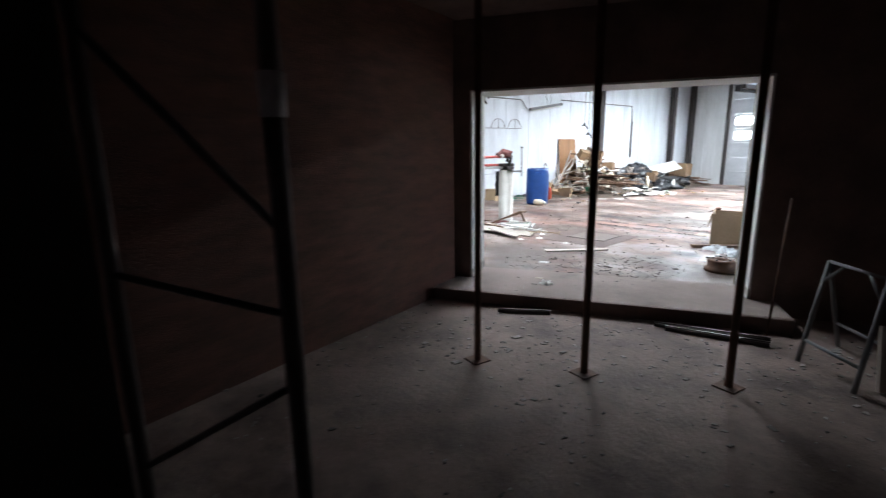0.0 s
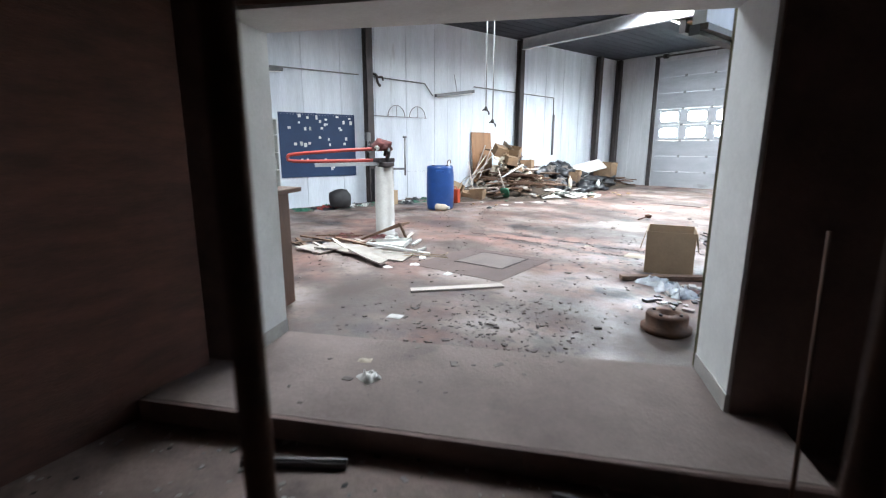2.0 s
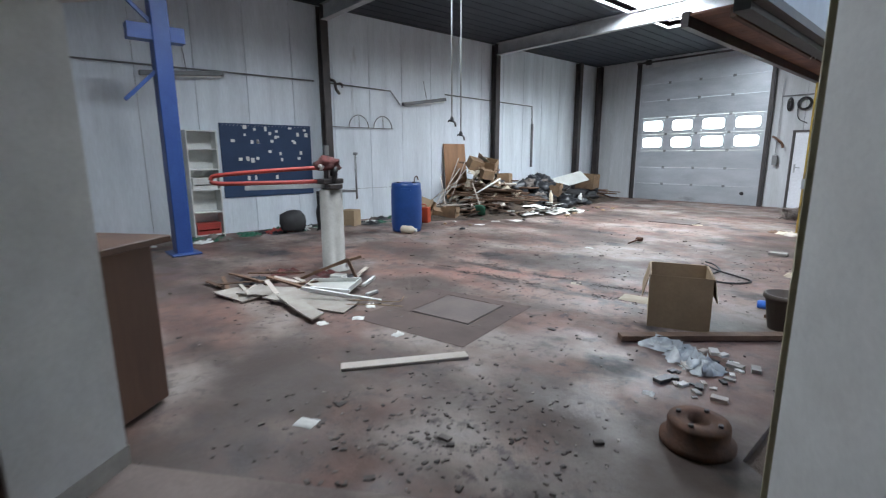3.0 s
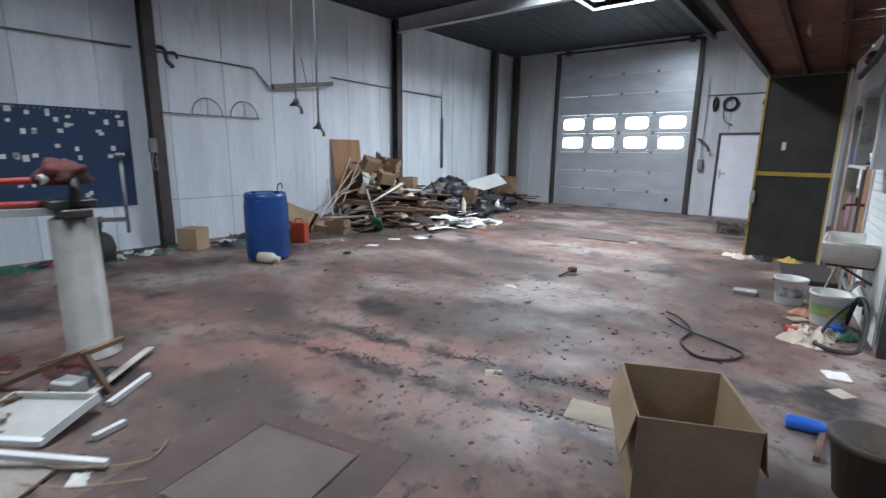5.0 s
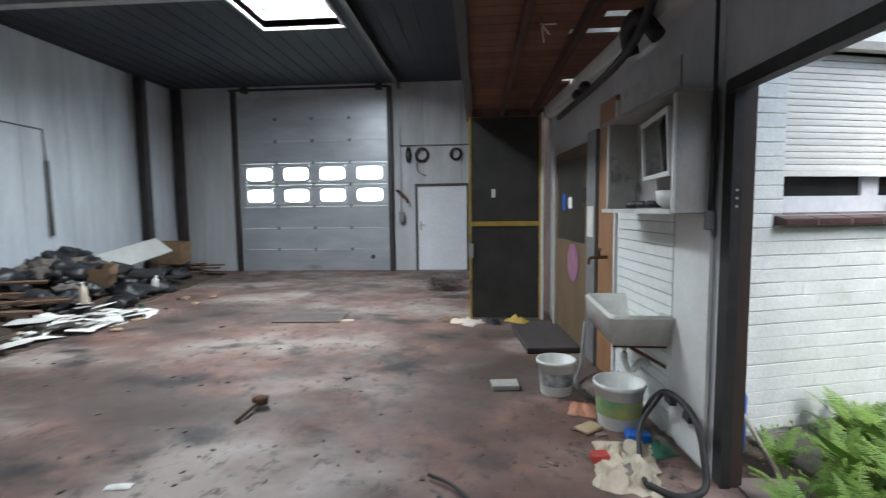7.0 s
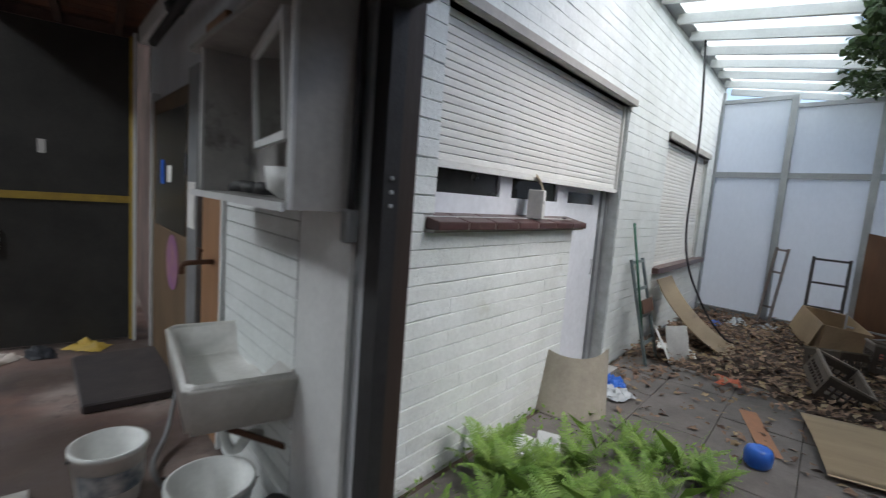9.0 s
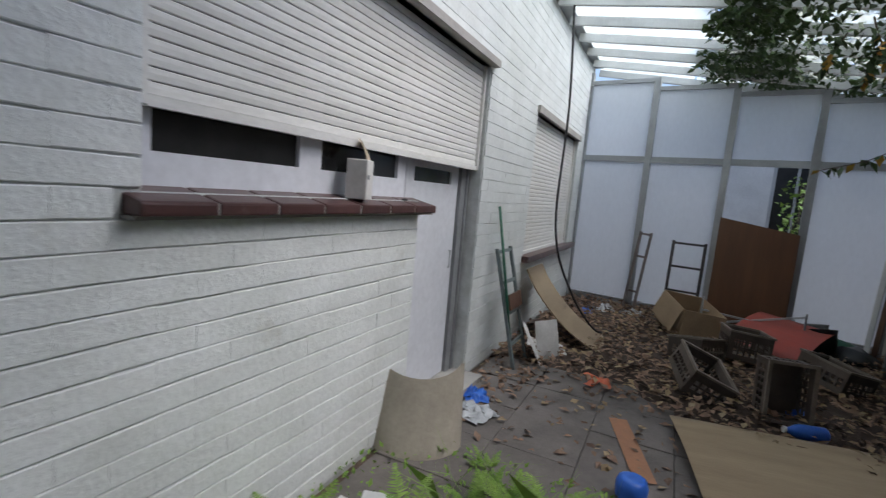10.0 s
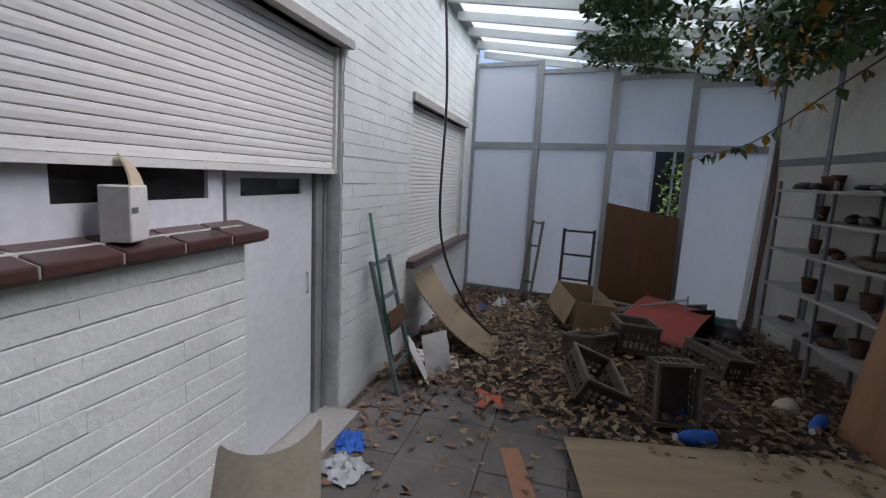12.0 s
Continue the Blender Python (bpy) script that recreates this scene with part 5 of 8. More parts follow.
def barrel(m, label, mat):
    b = thing("barrel", m, label, "barrel")
    bm = bmesh.new()
    lathe(bm, [(0.25, 0.0), (0.275, 0.015), (0.285, 0.08), (0.285, 0.10), (0.292, 0.12), (0.295, 0.45), (0.292, 0.78), (0.28, 0.83), (0.285, 0.86), (0.275, 0.92), (0.255, 0.935), (0.24, 0.925), (0.0, 0.92)], 32)
    part("drum", bm, mat, b)
    for a in (0.5, 3.6):
        bm = bmesh.new()
        lathe(bm, [(0.035, 0.92), (0.035, 0.945), (0.0, 0.948)], 14, pose(0.15 * math.cos(a), 0.15 * math.sin(a), 0))
        part("bung", bm, M["black"], b, "black screw bung")
    bm = bmesh.new()
    tube(bm, smooth_path([(0.12, 0.1, 0.93), (0.12, 0.12, 1.02), (0.16, 0.14, 1.05), (0.18, 0.15, 0.98)]), 0.009)
    part("wire_handle", bm, M["rust"], b)
    for k in (0.0, math.pi):
        bm = bmesh.new()
        box(bm, -0.09, 0.09, 0.262, 0.288, 0.79, 0.845, pose(0, 0, 0, 0, 0, math.degrees(k) + 30))
        part("grip", bevelled(bm, 0.008), mat, b)
    return b


def bottle(m, r, h, mat, label, name="bottle", cap=None):
    b = thing(name, m, label, "bottle", "bottles")
    bm = bmesh.new()
    lathe(bm, [(r * 0.85, 0), (r, 0.01), (r, h * 0.62), (r * 0.85, h * 0.72), (r * 0.4, h * 0.86), (r * 0.38, h * 0.93)], 16)
    part("body", bm, mat, b)
    bm = bmesh.new()
    lathe(bm, [(r * 0.45, h * 0.93), (r * 0.45, h)], 12)
    part("cap", bm, cap or M["white_plastic"], b)
    return b


def lying(x, y, r, rz):
    return pose(x, y, r, 0, 0, rz) @ pose(0, 0, 0, 0, 90, 0)


def build_lift():
    """Old in-floor vehicle lift: grey cylinder with red swing arms."""
    l = thing("vehicle_lift", pose(-0.1, 10.8, 0), "old vehicle lift column, grey cylinder with a faded red arm", "vehicle lift")
    bm = bmesh.new()
    lathe(bm, [(0.19, 0), (0.19, 0.02), (0.145, 0.03), (0.14, 1.02), (0.11, 1.04)], 28)
    part("cylinder", bm, M["grey_tube"], l)
    bm = bmesh.new()
    box(bm, -0.15, 0.15, -0.09, 0.09, 1.04, 1.10)
    box(bm, -0.09, 0.09, -0.14, 0.14, 1.10, 1.16)
    part("head", bevelled(bm, 0.01), M["steel"], l)
    bm = bmesh.new()
    tube(bm, smooth_path([(0.08, 0, 1.12), (0.14, 0, 1.25), (0.05, 0.02, 1.3), (-0.02, 0.04, 1.2)]), 0.03)
    part("hose", bm, M["black"], l, "black bent hose")
    bm = bmesh.new()
    tube(bm, smooth_path([(0.0, 0.0, 1.30), (-0.30, -0.52, 1.27), (-0.64, -1.08, 1.22), (-0.70, -1.18, 1.18), (-0.66, -1.12, 1.12), (-0.36, -0.62, 1.12), (-0.08, -0.12, 1.13)], 6), 0.025)
    part("arm", bm, M["red"], l, "faded red steel loop arm")
    bm = bmesh.new()
    bar(bm, (-0.0, -0.02, 1.08), (-0.50, -0.86, 1.06), 0.10, 0.05)
    part("lower_arm", bm, M["beam"], l, "grey lower arm")
    bm = bmesh.new()
    lump(bm, 0.15, 17, (1.15, 1.0, 0.75), 0.45, 3)
    place_bm(bm, 0, pose(-0.03, -0.02, 1.33))
    part("rag", bm, M["red_rag"], l, "dark red rag bundle on the head")
    bm = bmesh.new()
    tube(bm, [(0.05, -0.16, 1.30), (0.02, -0.06, 1.33)], 0.035, 10)
    part("roller", bm, M["ceramic"], l, "pale roller")
    bm = bmesh.new()
    tube(bm, [(0.12, 0.3, 0.9), (0.12, 0.3, 1.45)], 0.012)
    lathe(bm, [(0.03, 0), (0.03, 0.03)], 10, pose(0.12, 0.3, 1.45))
    bar(bm, (0.0, 0.08, 1.0), (0.12, 0.3, 1.0), 0.03, 0.03)
    part("lever", bm, M["pipe"], l)
    bm = bmesh.new()
    crumpled(bm, 0.3, 0.5, 8, 0.05, 4)
    place_bm(bm, 0, pose(-0.17, 0.05, 0.75, 80, 0, 60))
    part("rag", bm, M["bag"], l, "dark rag hanging from the head")
    # blue post lift further back
    b = thing("blue_lift_post", pose(-2.6, 9.64, 0), "blue painted steel lift post with arms", "vehicle lift")
    bm = bmesh.new()
    box(bm, -0.13, 0.13, -0.11, 0.11, 0, 3.6)
    box(bm, -0.25, 0.25, -0.2, 0.2, 0, 0.03)
    part("post", bevelled(bm, 0.01), M["blue_steel"], b)
    bm = bmesh.new()
    bar(bm, (0.0, -0.4, 3.1), (0.0, 0.3, 3.1), 0.2, 0.2)
    part("crossbar", bm, M["blue_steel"], b)
    for a, c in (((0, -0.5, 2.2), (0, -0.1, 2.6)), ((0, -0.4, 3.55), (0, -0.05, 3.2))):
        bm = bmesh.new()
        bar(bm, a, c, 0.05, 0.05)
        part("brace", bm, M["blue_steel"], b)


M["red_rag"] = material("dark_red_rag", (0.14, 0.03, 0.026), (0.022, 0.016, 0.016), 0.85, 7, 60, 0.4, local=True)
M["blue_steel"] = material("blue_painted_steel", (0.02, 0.06, 0.24), (0.03, 0.08, 0.28), 0.45, 4, 40, 0.1)


def build_hall_things():
    build_lift()
    barrel(pose(-2.03, 13.45, 0, 0, 0, 20), "blue plastic barrel, closed, standing on the floor", M["blue_plastic"])
    bottle(lying(-1.88, 13.22, 0.075, 20), 0.075, 0.32, M["cloth"], "dirty white plastic bottle lying by the barrel")
    carton("cardboard_box", pose(3.64, 12.10, 0, 0, 0, 25), 0.47, 0.54, 0.45, flap=0.2)
    carton("small_box", pose(-3.45, 13.05, 0, 0, 0, 30), 0.32, 0.3, 0.32, False, "closed brown cardboard box against the wall")
    # cupboard by the doorway
    k = thing("cupboard", SLANT @ pose(-0.95, 0.52, 0), "dark brown wooden cupboard, closed, against the slanting wall", "cupboard")
    bm = bmesh.new()
    box(bm, 0, 0.72, 0, 0.55, 0.03, 0.96)
    part("carcass", bevelled(bm, 0.006), M["brown_wood"], k)
    bm = bmesh.new()
    box(bm, -0.05, 0.8, -0.01, 0.62, 0.962, 1.0)
    part("top", bevelled(bm, 0.006), M["brown_wood"], k)
    bm = bmesh.new()
    box(bm, 0.03, 0.69, 0.552, 0.57, 0.06, 0.93)
    dd = part("door", bm, M["brown_wood"], k)
    bm = bmesh.new()
    lathe(bm, [(0.012, 0), (0.012, 0.03)], 10, pose(0.62, 0.571, 0.5, -90, 0, 0))
    part("knob", bm, M["steel"], dd)
    bm = bmesh.new()
    box(bm, 0.05, 0.25, 0.2, 0.42, 1.001, 1.055)
    solid("yellow_case", bevelled(bm, 0.01), M["yellow_bright"], "yellow plastic case on the cupboard", "case", SLANT @ pose(-0.75, 0.52, 0))
    # white shelf unit with crates
    s = thing("shelf_unit", pose(-4.05, 10.12, 0), "narrow white shelf unit, half empty, against the wall", "shelf")
    for y in (0, 0.48):
        bm = bmesh.new()
        box(bm, 0, 0.3, y, y + 0.02, 0, 1.88)
        part("side_panel", bm, M["white_plastic"], s)
    for z in (0.05, 0.45, 0.85, 1.2, 1.55, 1.86):
        bm = bmesh.new()
        box(bm, 0, 0.3, 0.02, 0.48, z, z + 0.02)
        part("shelf_board", bm, M["white_plastic"], s)
    bm = bmesh.new()
    box(bm, -0.01, -0.002, 0, 0.5, 0, 1.88)
    part("back_panel", bm, M["white_plastic"], s)
    for z, mat, lab in ((0.071, "red", "red plastic crate on the white shelf"), (0.871, "white_plastic", "white plastic tray on the white shelf")):
        bm = bmesh.new()
        slab_with_holes(bm, 0, 0.4, 0, 0.2, 0, 0.26, [(0.03, 0.37, 0.06, 0.09)])
        solid("crate", bm, M[mat], lab, "crate", pose(-3.76, 10.16, z, 0, 0, 90), "shelf crates")
    # seat and odds along the wall
    bm = bmesh.new()
    lump(bm, 0.26, 7, (0.8, 1, 1.0), 0.18)
    solid("car_seat", bm, M["black"], "black upholstered seat part against the wall", "seat", pose(-3.35, 11.75, 0.2))
    rnd = random.Random(11)
    for n in range(60):
        y = rnd.uniform(9.2, 14.6)
        bm = bmesh.new()
        r = rnd.uniform(0.07, 0.2)
        crumpled(bm, r * 2.2, r * 1.8, 12, r * 0.42, n + 20)
        mat = rnd.choice(("green", "bag", "white_plastic", "grey_cloth", "green", "bag", "red"))
        solid("junk_bag", bm, M[mat], {"green": "crumpled green plastic junk by the wall", "bag": "crumpled dark plastic bag by the wall", "white_plastic": "white plastic scrap by the wall", "grey_cloth": "grey rag bundle by the wall", "red": "red plastic scrap by the wall"}[mat], "junk", pose(rnd.uniform(-3.9, -3.3), y, 0.004, 0, 0, rnd.uniform(0, 360)), "wall junk")
    # scrap wood round the lift
    for n in range(17):
        L = rnd.uniform(0.25, 0.8)
        x, y = 0.25 + rnd.gauss(0, 0.3), 9.85 + rnd.gauss(0, 0.28)
        bm = bmesh.new()
        box(bm, -L / 2, L / 2, -rnd.uniform(0.015, 0.04), 0.02, 0, rnd.uniform(0.008, 0.022))
        pale = rnd.random() < 0.4
        solid("scrap_board", bm, M["pale_wood" if pale else "scrap_wood"], "pale painted board offcut on the floor" if pale else "dark weathered board offcut on the floor", "board", pose(x, y, 0.005 + 0.012 * (n % 6), rnd.uniform(-3, 3), rnd.uniform(-3, 3), rnd.uniform(-60, 90)), "scrap boards")
    for x, y, z, rz, w, d, seed in ((1.05, 9.93, 0.03, 24, 0.92, 0.40, 1), (1.18, 9.72, 0.06, -3, 0.78, 0.19, 2), (0.52, 9.72, 0.05, 38, 0.55, 0.34, 3), (0.35, 9.45, 0.03, 10, 0.5, 0.25, 4)):
        r2 = random.Random(seed)
        bm = bmesh.new()
        ring = [(-w / 2, -d / 2), (0.1 * w, -d / 2 + 0.03), (w / 2, -d / 2 * 0.7), (w / 2 - 0.06, d / 2), (-0.15 * w, d / 2 - 0.04), (-w / 2 + 0.03, d / 2)]
        polygon_slab(bm, [(a + r2.uniform(-0.03, 0.03), b + r2.uniform(-0.02, 0.02)) for a, b in ring], 0, 0.014)
        solid("torn_board", bm, M["torn_ply"], "dirty beige torn plywood piece lying on the floor", "board", pose(x, y, z, 2, 3, rz), "torn panels")
    # white tray with a spill, rags and a block at the foot of the lift
    t = thing("white_tray", pose(0.72, 10.28, 0.02, 10, -6, 28), "shallow white plastic tray, dirty, tipped on scrap", "tray")
    bm = bmesh.new()
    box(bm, -0.3, 0.3, -0.17, 0.17, 0, 0.008)
    part("base", bm, M["ceramic"], t)
    for bx in ((-0.3, 0.3, -0.18, -0.171, 0, 0.05), (-0.3, 0.3, 0.171, 0.18, 0, 0.05), (-0.31, -0.301, -0.18, 0.18, 0, 0.05), (0.301, 0.31, -0.18, 0.18, 0, 0.05)):
        bm = bmesh.new()
        box(bm, *bx)
        part("rim", bm, M["white_plastic"], t)
    for n, (x, y, r, mat, lab) in enumerate(((0.12, 10.62, 0.16, "red_rag", "dark red rag bundle at the foot of the lift"), (0.36, 10.72, 0.13, "bag", "black rag at the foot of the lift"), (-0.35, 10.25, 0.15, "red_rag", "dark red rag on the floor"), (-0.25, 9.8, 0.14, "bag", "black rag on the floor"))):
        bm = bmesh.new()
        crumpled(bm, r * 2.4, r * 1.8, 16, r * 0.38, n + 930)
        solid("floor_rag", bm, M[mat], lab, "rag", pose(x, y, 0.003, 0, 0, 40 * n), "floor rags")
    bm = bmesh.new()
    box(bm, -0.08, 0.08, -0.06, 0.06, 0, 0.10)
    solid("pale_block", bevelled(bm, 0.008), M["ceramic"], "pale square block beside the lift", "block", pose(0.50, 10.52, 0.0, 0, 0, 25))
    for n, (x, y) in enumerate(((1.62, 9.72), (1.72, 10.02), (2.28, 10.05), (1.5, 10.3))):
        bm = bmesh.new()
        crumpled(bm, 0.1, 0.08, 5, 0.03, n + 950)
        solid("pale_crumb", bm, M["paper"], "pale plaster crumb on the red floor", "crumb", pose(x, y, 0.003, 0, 0, 50 * n), "pale crumbs")
    for n, pts in enumerate((((1.15, 10.15, 0.02), (1.45, 10.3, 0.05), (1.6, 10.55, 0.02), (1.5, 10.7, 0.02)), ((1.3, 10.1, 0.02), (1.62, 10.25, 0.06), (1.75, 10.5, 0.02)))):
        bm = bmesh.new()
        tube(bm, smooth_path(pts), 0.004, 6)
        solid("loose_wire", bm, M["cardboard"], "thin pale wire curling on the floor", "wire", group="loose wires")
    for a, b in (((0.93, 9.87, 0.15), (1.5, 10.42, 0.03)), ((0.88, 9.98, 0.12), (1.2, 10.25, 0.1)), ((1.19, 10.45, 0.02), (1.15, 10.61, 0.02)), ((0.86, 10.62, 0.02), (0.63, 10.92, 0.02))):
        bm = bmesh.new()
        bar(bm, a, b, 0.035, 0.03)
        solid("white_strip", bm, M["jamb"], "white plastic strip on the floor", "strip", group="white strips")
    f = thing("broken_frame", pose(0.1, 10.25, 0.0, 0, 0, 35), "broken wooden frame lying askew", "frame")
    for a, b in (((0, 0, 0.02), (0.6, 0, 0.28)), ((0.6, 0, 0.28), (0.72, 0.02, 0.0)), ((0, 0.3, 0.02), (0.62, 0.3, 0.25)), ((0.6, 0, 0.27), (0.62, 0.3, 0.25))):
        bm = bmesh.new()
        bar(bm, a, b, 0.04, 0.03)
        part("slat", bm, M["scrap_wood"], f)
    bm = bmesh.new()
    box(bm, -0.45, 0.45, -0.05, 0.05, 0, 0.02)
    solid("white_plank", bevelled(bm, 0.003), M["pale_wood"], "whitish plank lying flat on the red floor", "plank", pose(2.74, 9.78, 0.001, 0, 0, 61))
    # floor hatch
    h = thing("floor_hatch", pose(2.12, 10.87, 0, 0, 0, 13), "square steel floor hatch, closed, flush with the floor", "hatch")
    bm = bmesh.new()
    box(bm, -0.31, 0.31, -0.3, 0.3, 0.001, 0.008)
    part("cover", bm, M["hatch_plate"], h)
    # flat darker surround paints the shading of the hatch recess
    bm = bmesh.new()
    for bx in ((-0.62, 0.55, -0.75, -0.33), (-0.62, 0.55, 0.33, 0.45), (-0.62, -0.33, -0.329, 0.329), (0.33, 0.55, -0.329, 0.329)):
        box(bm, bx[0], bx[1], bx[2], bx[3], 0.0005, 0.003)
    part("surround", bm, M["floor_patch"], h, "brown floor surround with the recess shading in its colour")
    bm = bmesh.new()
    box(bm, -0.325, 0.325, -0.314, -0.304, 0.0005, 0.004)
    box(bm, 0.312, 0.320, -0.303, 0.32, 0.0005, 0.004)
    part("rim", bm, M["steel"], h)
    bm = bmesh.new()
    box(bm, 0.0, 0.9, -0.25, 0.25, 0.001, 0.012)
    solid("floor_mat", bm, M["hatch_dark"], "flat dark grating on the red floor", "mat", pose(0.55, 18.35, 0, 0, 0, 3))
    # wheel drum
    w = thing("brake_drum", pose(4.50, 10.28, 0.0, 0, 0, 0), "rusty brake drum lying on the floor by the doorway", "brake drum")
    bm = bmesh.new()
    lathe(bm, [(0.165, 0), (0.175, 0.01), (0.175, 0.04), (0.145, 0.05), (0.145, 0.12), (0.14, 0.135), (0.055, 0.135), (0.05, 0.10), (0.001, 0.10)], 28)
    part("drum", bm, M["rust"], w)
    for q in range(4):
        bm = bmesh.new()
        a = q * math.pi / 2
        lathe(bm, [(0.012, 0.136), (0.012, 0.15)], 8, pose(0.1 * math.cos(a), 0.1 * math.sin(a), 0))
        part("stud", bm, M["steel"], w)
    # plank with film and rubble by the right-hand side
    bm = bmesh.new()
    bar(bm, (3.55, 11.28, 0.03), (4.42, 12.25, 0.03), 0.09, 0.04)
    solid("brown_plank", bm, M["scrap_wood"], "brown plank lying by the cardboard box", "plank")
    for n, (x, y, r) in enumerate(((3.85, 11.42, 0.17), (4.05, 11.3, 0.14), (4.2, 11.2, 0.12))):
        bm = bmesh.new()
        crumpled(bm, r * 2, r * 1.6, 10, 0.09, n + 40)
        solid("plastic_film", bm, M["clear_bag"], "crumpled clear plastic film on the floor", "film", pose(x, y, 0.002, 0, 0, 30 * n), "plastic film")
    for n in range(34):
        bm = bmesh.new()
        r = rnd.uniform(0.015, 0.05)
        box(bm, -r, r, -r * 0.6, r * 0.6, 0, r * 0.5)
        solid("rubble_piece", bm, M[rnd.choice(("paper", "concrete", "pale_wood", "bag"))], "small broken rubble piece by the wall", "rubble", pose(rnd.uniform(4.05, 4.45), rnd.uniform(10.75, 11.6), 0.0, 0, 0, rnd.uniform(0, 180)), "rubble pieces")
    # pot, spray bottle, newspaper
    p = thing("plant_pot", pose(4.34, 12.52, 0), "grey plastic plant pot, empty and dirty", "pot")
    bm = bmesh.new()
    lathe(bm, [(0.11, 0), (0.15, 0.26), (0.165, 0.26), (0.165, 0.30), (0.145, 0.30), (0.10, 0.03), (0.001, 0.03)], 20)
    part("shell", bm, M["crate"], p)
    bottle(lying(4.02, 13.0, 0.04, 10), 0.04, 0.24, M["bright_blue"], "blue spray bottle lying on the floor")
    bm = bmesh.new()
    bar(bm, (4.17, 12.7, 0.02), (4.2, 13.15, 0.02), 0.03, 0.03)
    solid("short_batten", bm, M["scrap_wood"], "short wooden batten on the floor", "batten")
    for n, (x, y, w, h, rz, mat, lab) in enumerate(((3.12, 12.42, 0.3, 0.24, 10, "paper_old", "yellowed newspaper sheet on the floor"), (4.27, 13.98, 0.15, 0.08, 15, "paper", "white paper scrap on the floor"), (4.28, 13.7, 0.12, 0.12, 50, "paper_old", "dirty paper scrap on the floor"), (4.25, 14.05, 0.16, 0.07, 20, "paper", "white folded carton on the floor"), (2.38, 12.48, 0.12, 0.1, 30, "paper_old", "dirty paper scrap on the floor"), (1.33, 14.46, 0.14, 0.06, 10, "paper", "white paper scrap on the floor"), (-1.63, 15.07, 0.2, 0.15, 20, "paper", "white paper sheet on the floor"), (-1.5, 16.1, 0.25, 0.2, -10, "paper", "white paper sheet on the floor"), (-1.75, 15.7, 0.2, 0.12, 40, "paper", "white paper sheet on the floor"), (1.5, 18.25, 0.22, 0.1, 5, "paper_old", "dirty paper scrap on the floor"), (3.0, 8.9, 0.12, 0.09, 30, "paper", "white paper scrap on the floor"), (3.55, 8.3, 0.1, 0.07, 40, "paper_old", "dirty paper scrap on the floor"), (4.1, 10.6, 0.07, 0.05, 10, "paper", "white paper scrap on the floor"))):
        bm = bmesh.new()
        crumpled(bm, w, h, 6, 0.018, n + 60)
        solid("paper_scrap", bm, M[mat], lab, "paper", pose(x, y, 0.003, 0, 0, rz), "paper scraps")
    bm = bmesh.new()
    crumpled(bm, 0.13, 0.11, 8, 0.05, 91)
    solid("white_crumpled_cup", bm, M["paper"], "crumpled white cup on the threshold", "cup", pose(3.77, 8.2, 0.008))
    bm = bmesh.new()
    box(bm, -0.11, 0.11, -0.08, 0.08, 0, 0.04)
    solid("concrete_tile", bevelled(bm, 0.004), M["concrete"], "small pale concrete slab on the floor", "slab", pose(3.47, 15.98, 0.0, 0, 0, 5))
    # socket-headed rod
    v = thing("iron_stake", pose(1.63, 15.5, 0), "short rusty iron stake with a knob on the floor", "stake")
    bm = bmesh.new()
    tube(bm, [(0, 0.02, 0.06), (-0.05, -0.28, 0.015)], 0.012)
    part("rod", bm, M["rust"], v)
    bm = bmesh.new()
    lump(bm, 0.06, 33, (1.1, 0.9, 0.8))
    for w_ in bm.verts:
        w_.co.z += 0.055
    part("knob", bm, M["rust"], v)
    # air hose on the floor
    bm = bmesh.new()
    tube(bm, smooth_path([(2.98, 14.62, 0.03), (3.12, 14.52, 0.03), (3.27, 14.27, 0.02), (3.26, 13.95, 0.012), (3.42, 13.72, 0.012), (3.62, 13.79, 0.012), (3.69, 14.0, 0.012), (3.52, 14.13, 0.012), (3.28, 14.2, 0.03), (3.05, 14.42, 0.03)], 8), 0.0105)
    solid("air_hose", bm, M["black"], "black air hose lying in loops on the floor", "hose")
    # by the sink
    bucket(pose(3.87, 15.9, 0, 0, 0, 20), 0.15, 0.27, M["white_plastic"], "dirty white plastic bucket with a worn dark print on the floor", M["label_dark"])
    bucket(pose(4.2, 15.35, 0, 0, 0, -15), 0.165, 0.30, M["white_plastic"], "white paint bucket with a printed label by the wall", M["label_green"])
    bm = bmesh.new()
    crumpled(bm, 0.55, 0.34, 34, 0.10, 71)
    solid("cream_cloth", bm, M["cloth"], "crumpled cream cloth on the floor by the buckets", "cloth", pose(4.08, 14.80, 0.0, 0, 0, 80))
    for n, (x, y, mat, lab, r) in enumerate(((4.25, 15.12, "bright_blue", "blue and white packet by the buckets", 0.07), (3.98, 15.25, "ply", "flat wooden offcut by the buckets", 0.08), (4.0, 15.55, "orange_old", "torn orange bag by the buckets", 0.09), (4.32, 15.0, "green", "green plastic bag by the wall", 0.08), (4.35, 15.15, "grey_cloth", "grey rag by the wall", 0.1), (3.95, 14.85, "red", "red and white packet on the floor", 0.05), (4.1, 14.75, "grey_cloth", "grey rag on the floor", 0.08))):
        bm = bmesh.new()
        if mat in ("bright_blue", "ply", "red"):
            box(bm, -r, r, -r * 0.7, r * 0.7, 0, 0.05 if mat != "ply" else 0.02)
            bevelled(bm, 0.005)
        else:
            crumpled(bm, r * 2.6, r * 2.0, 10, r * 0.6, n + 50)
        solid("packet", bm, M[mat], lab, "packet", pose(x, y, 0.004, 0, 0, 37 * n), "packets by the sink")
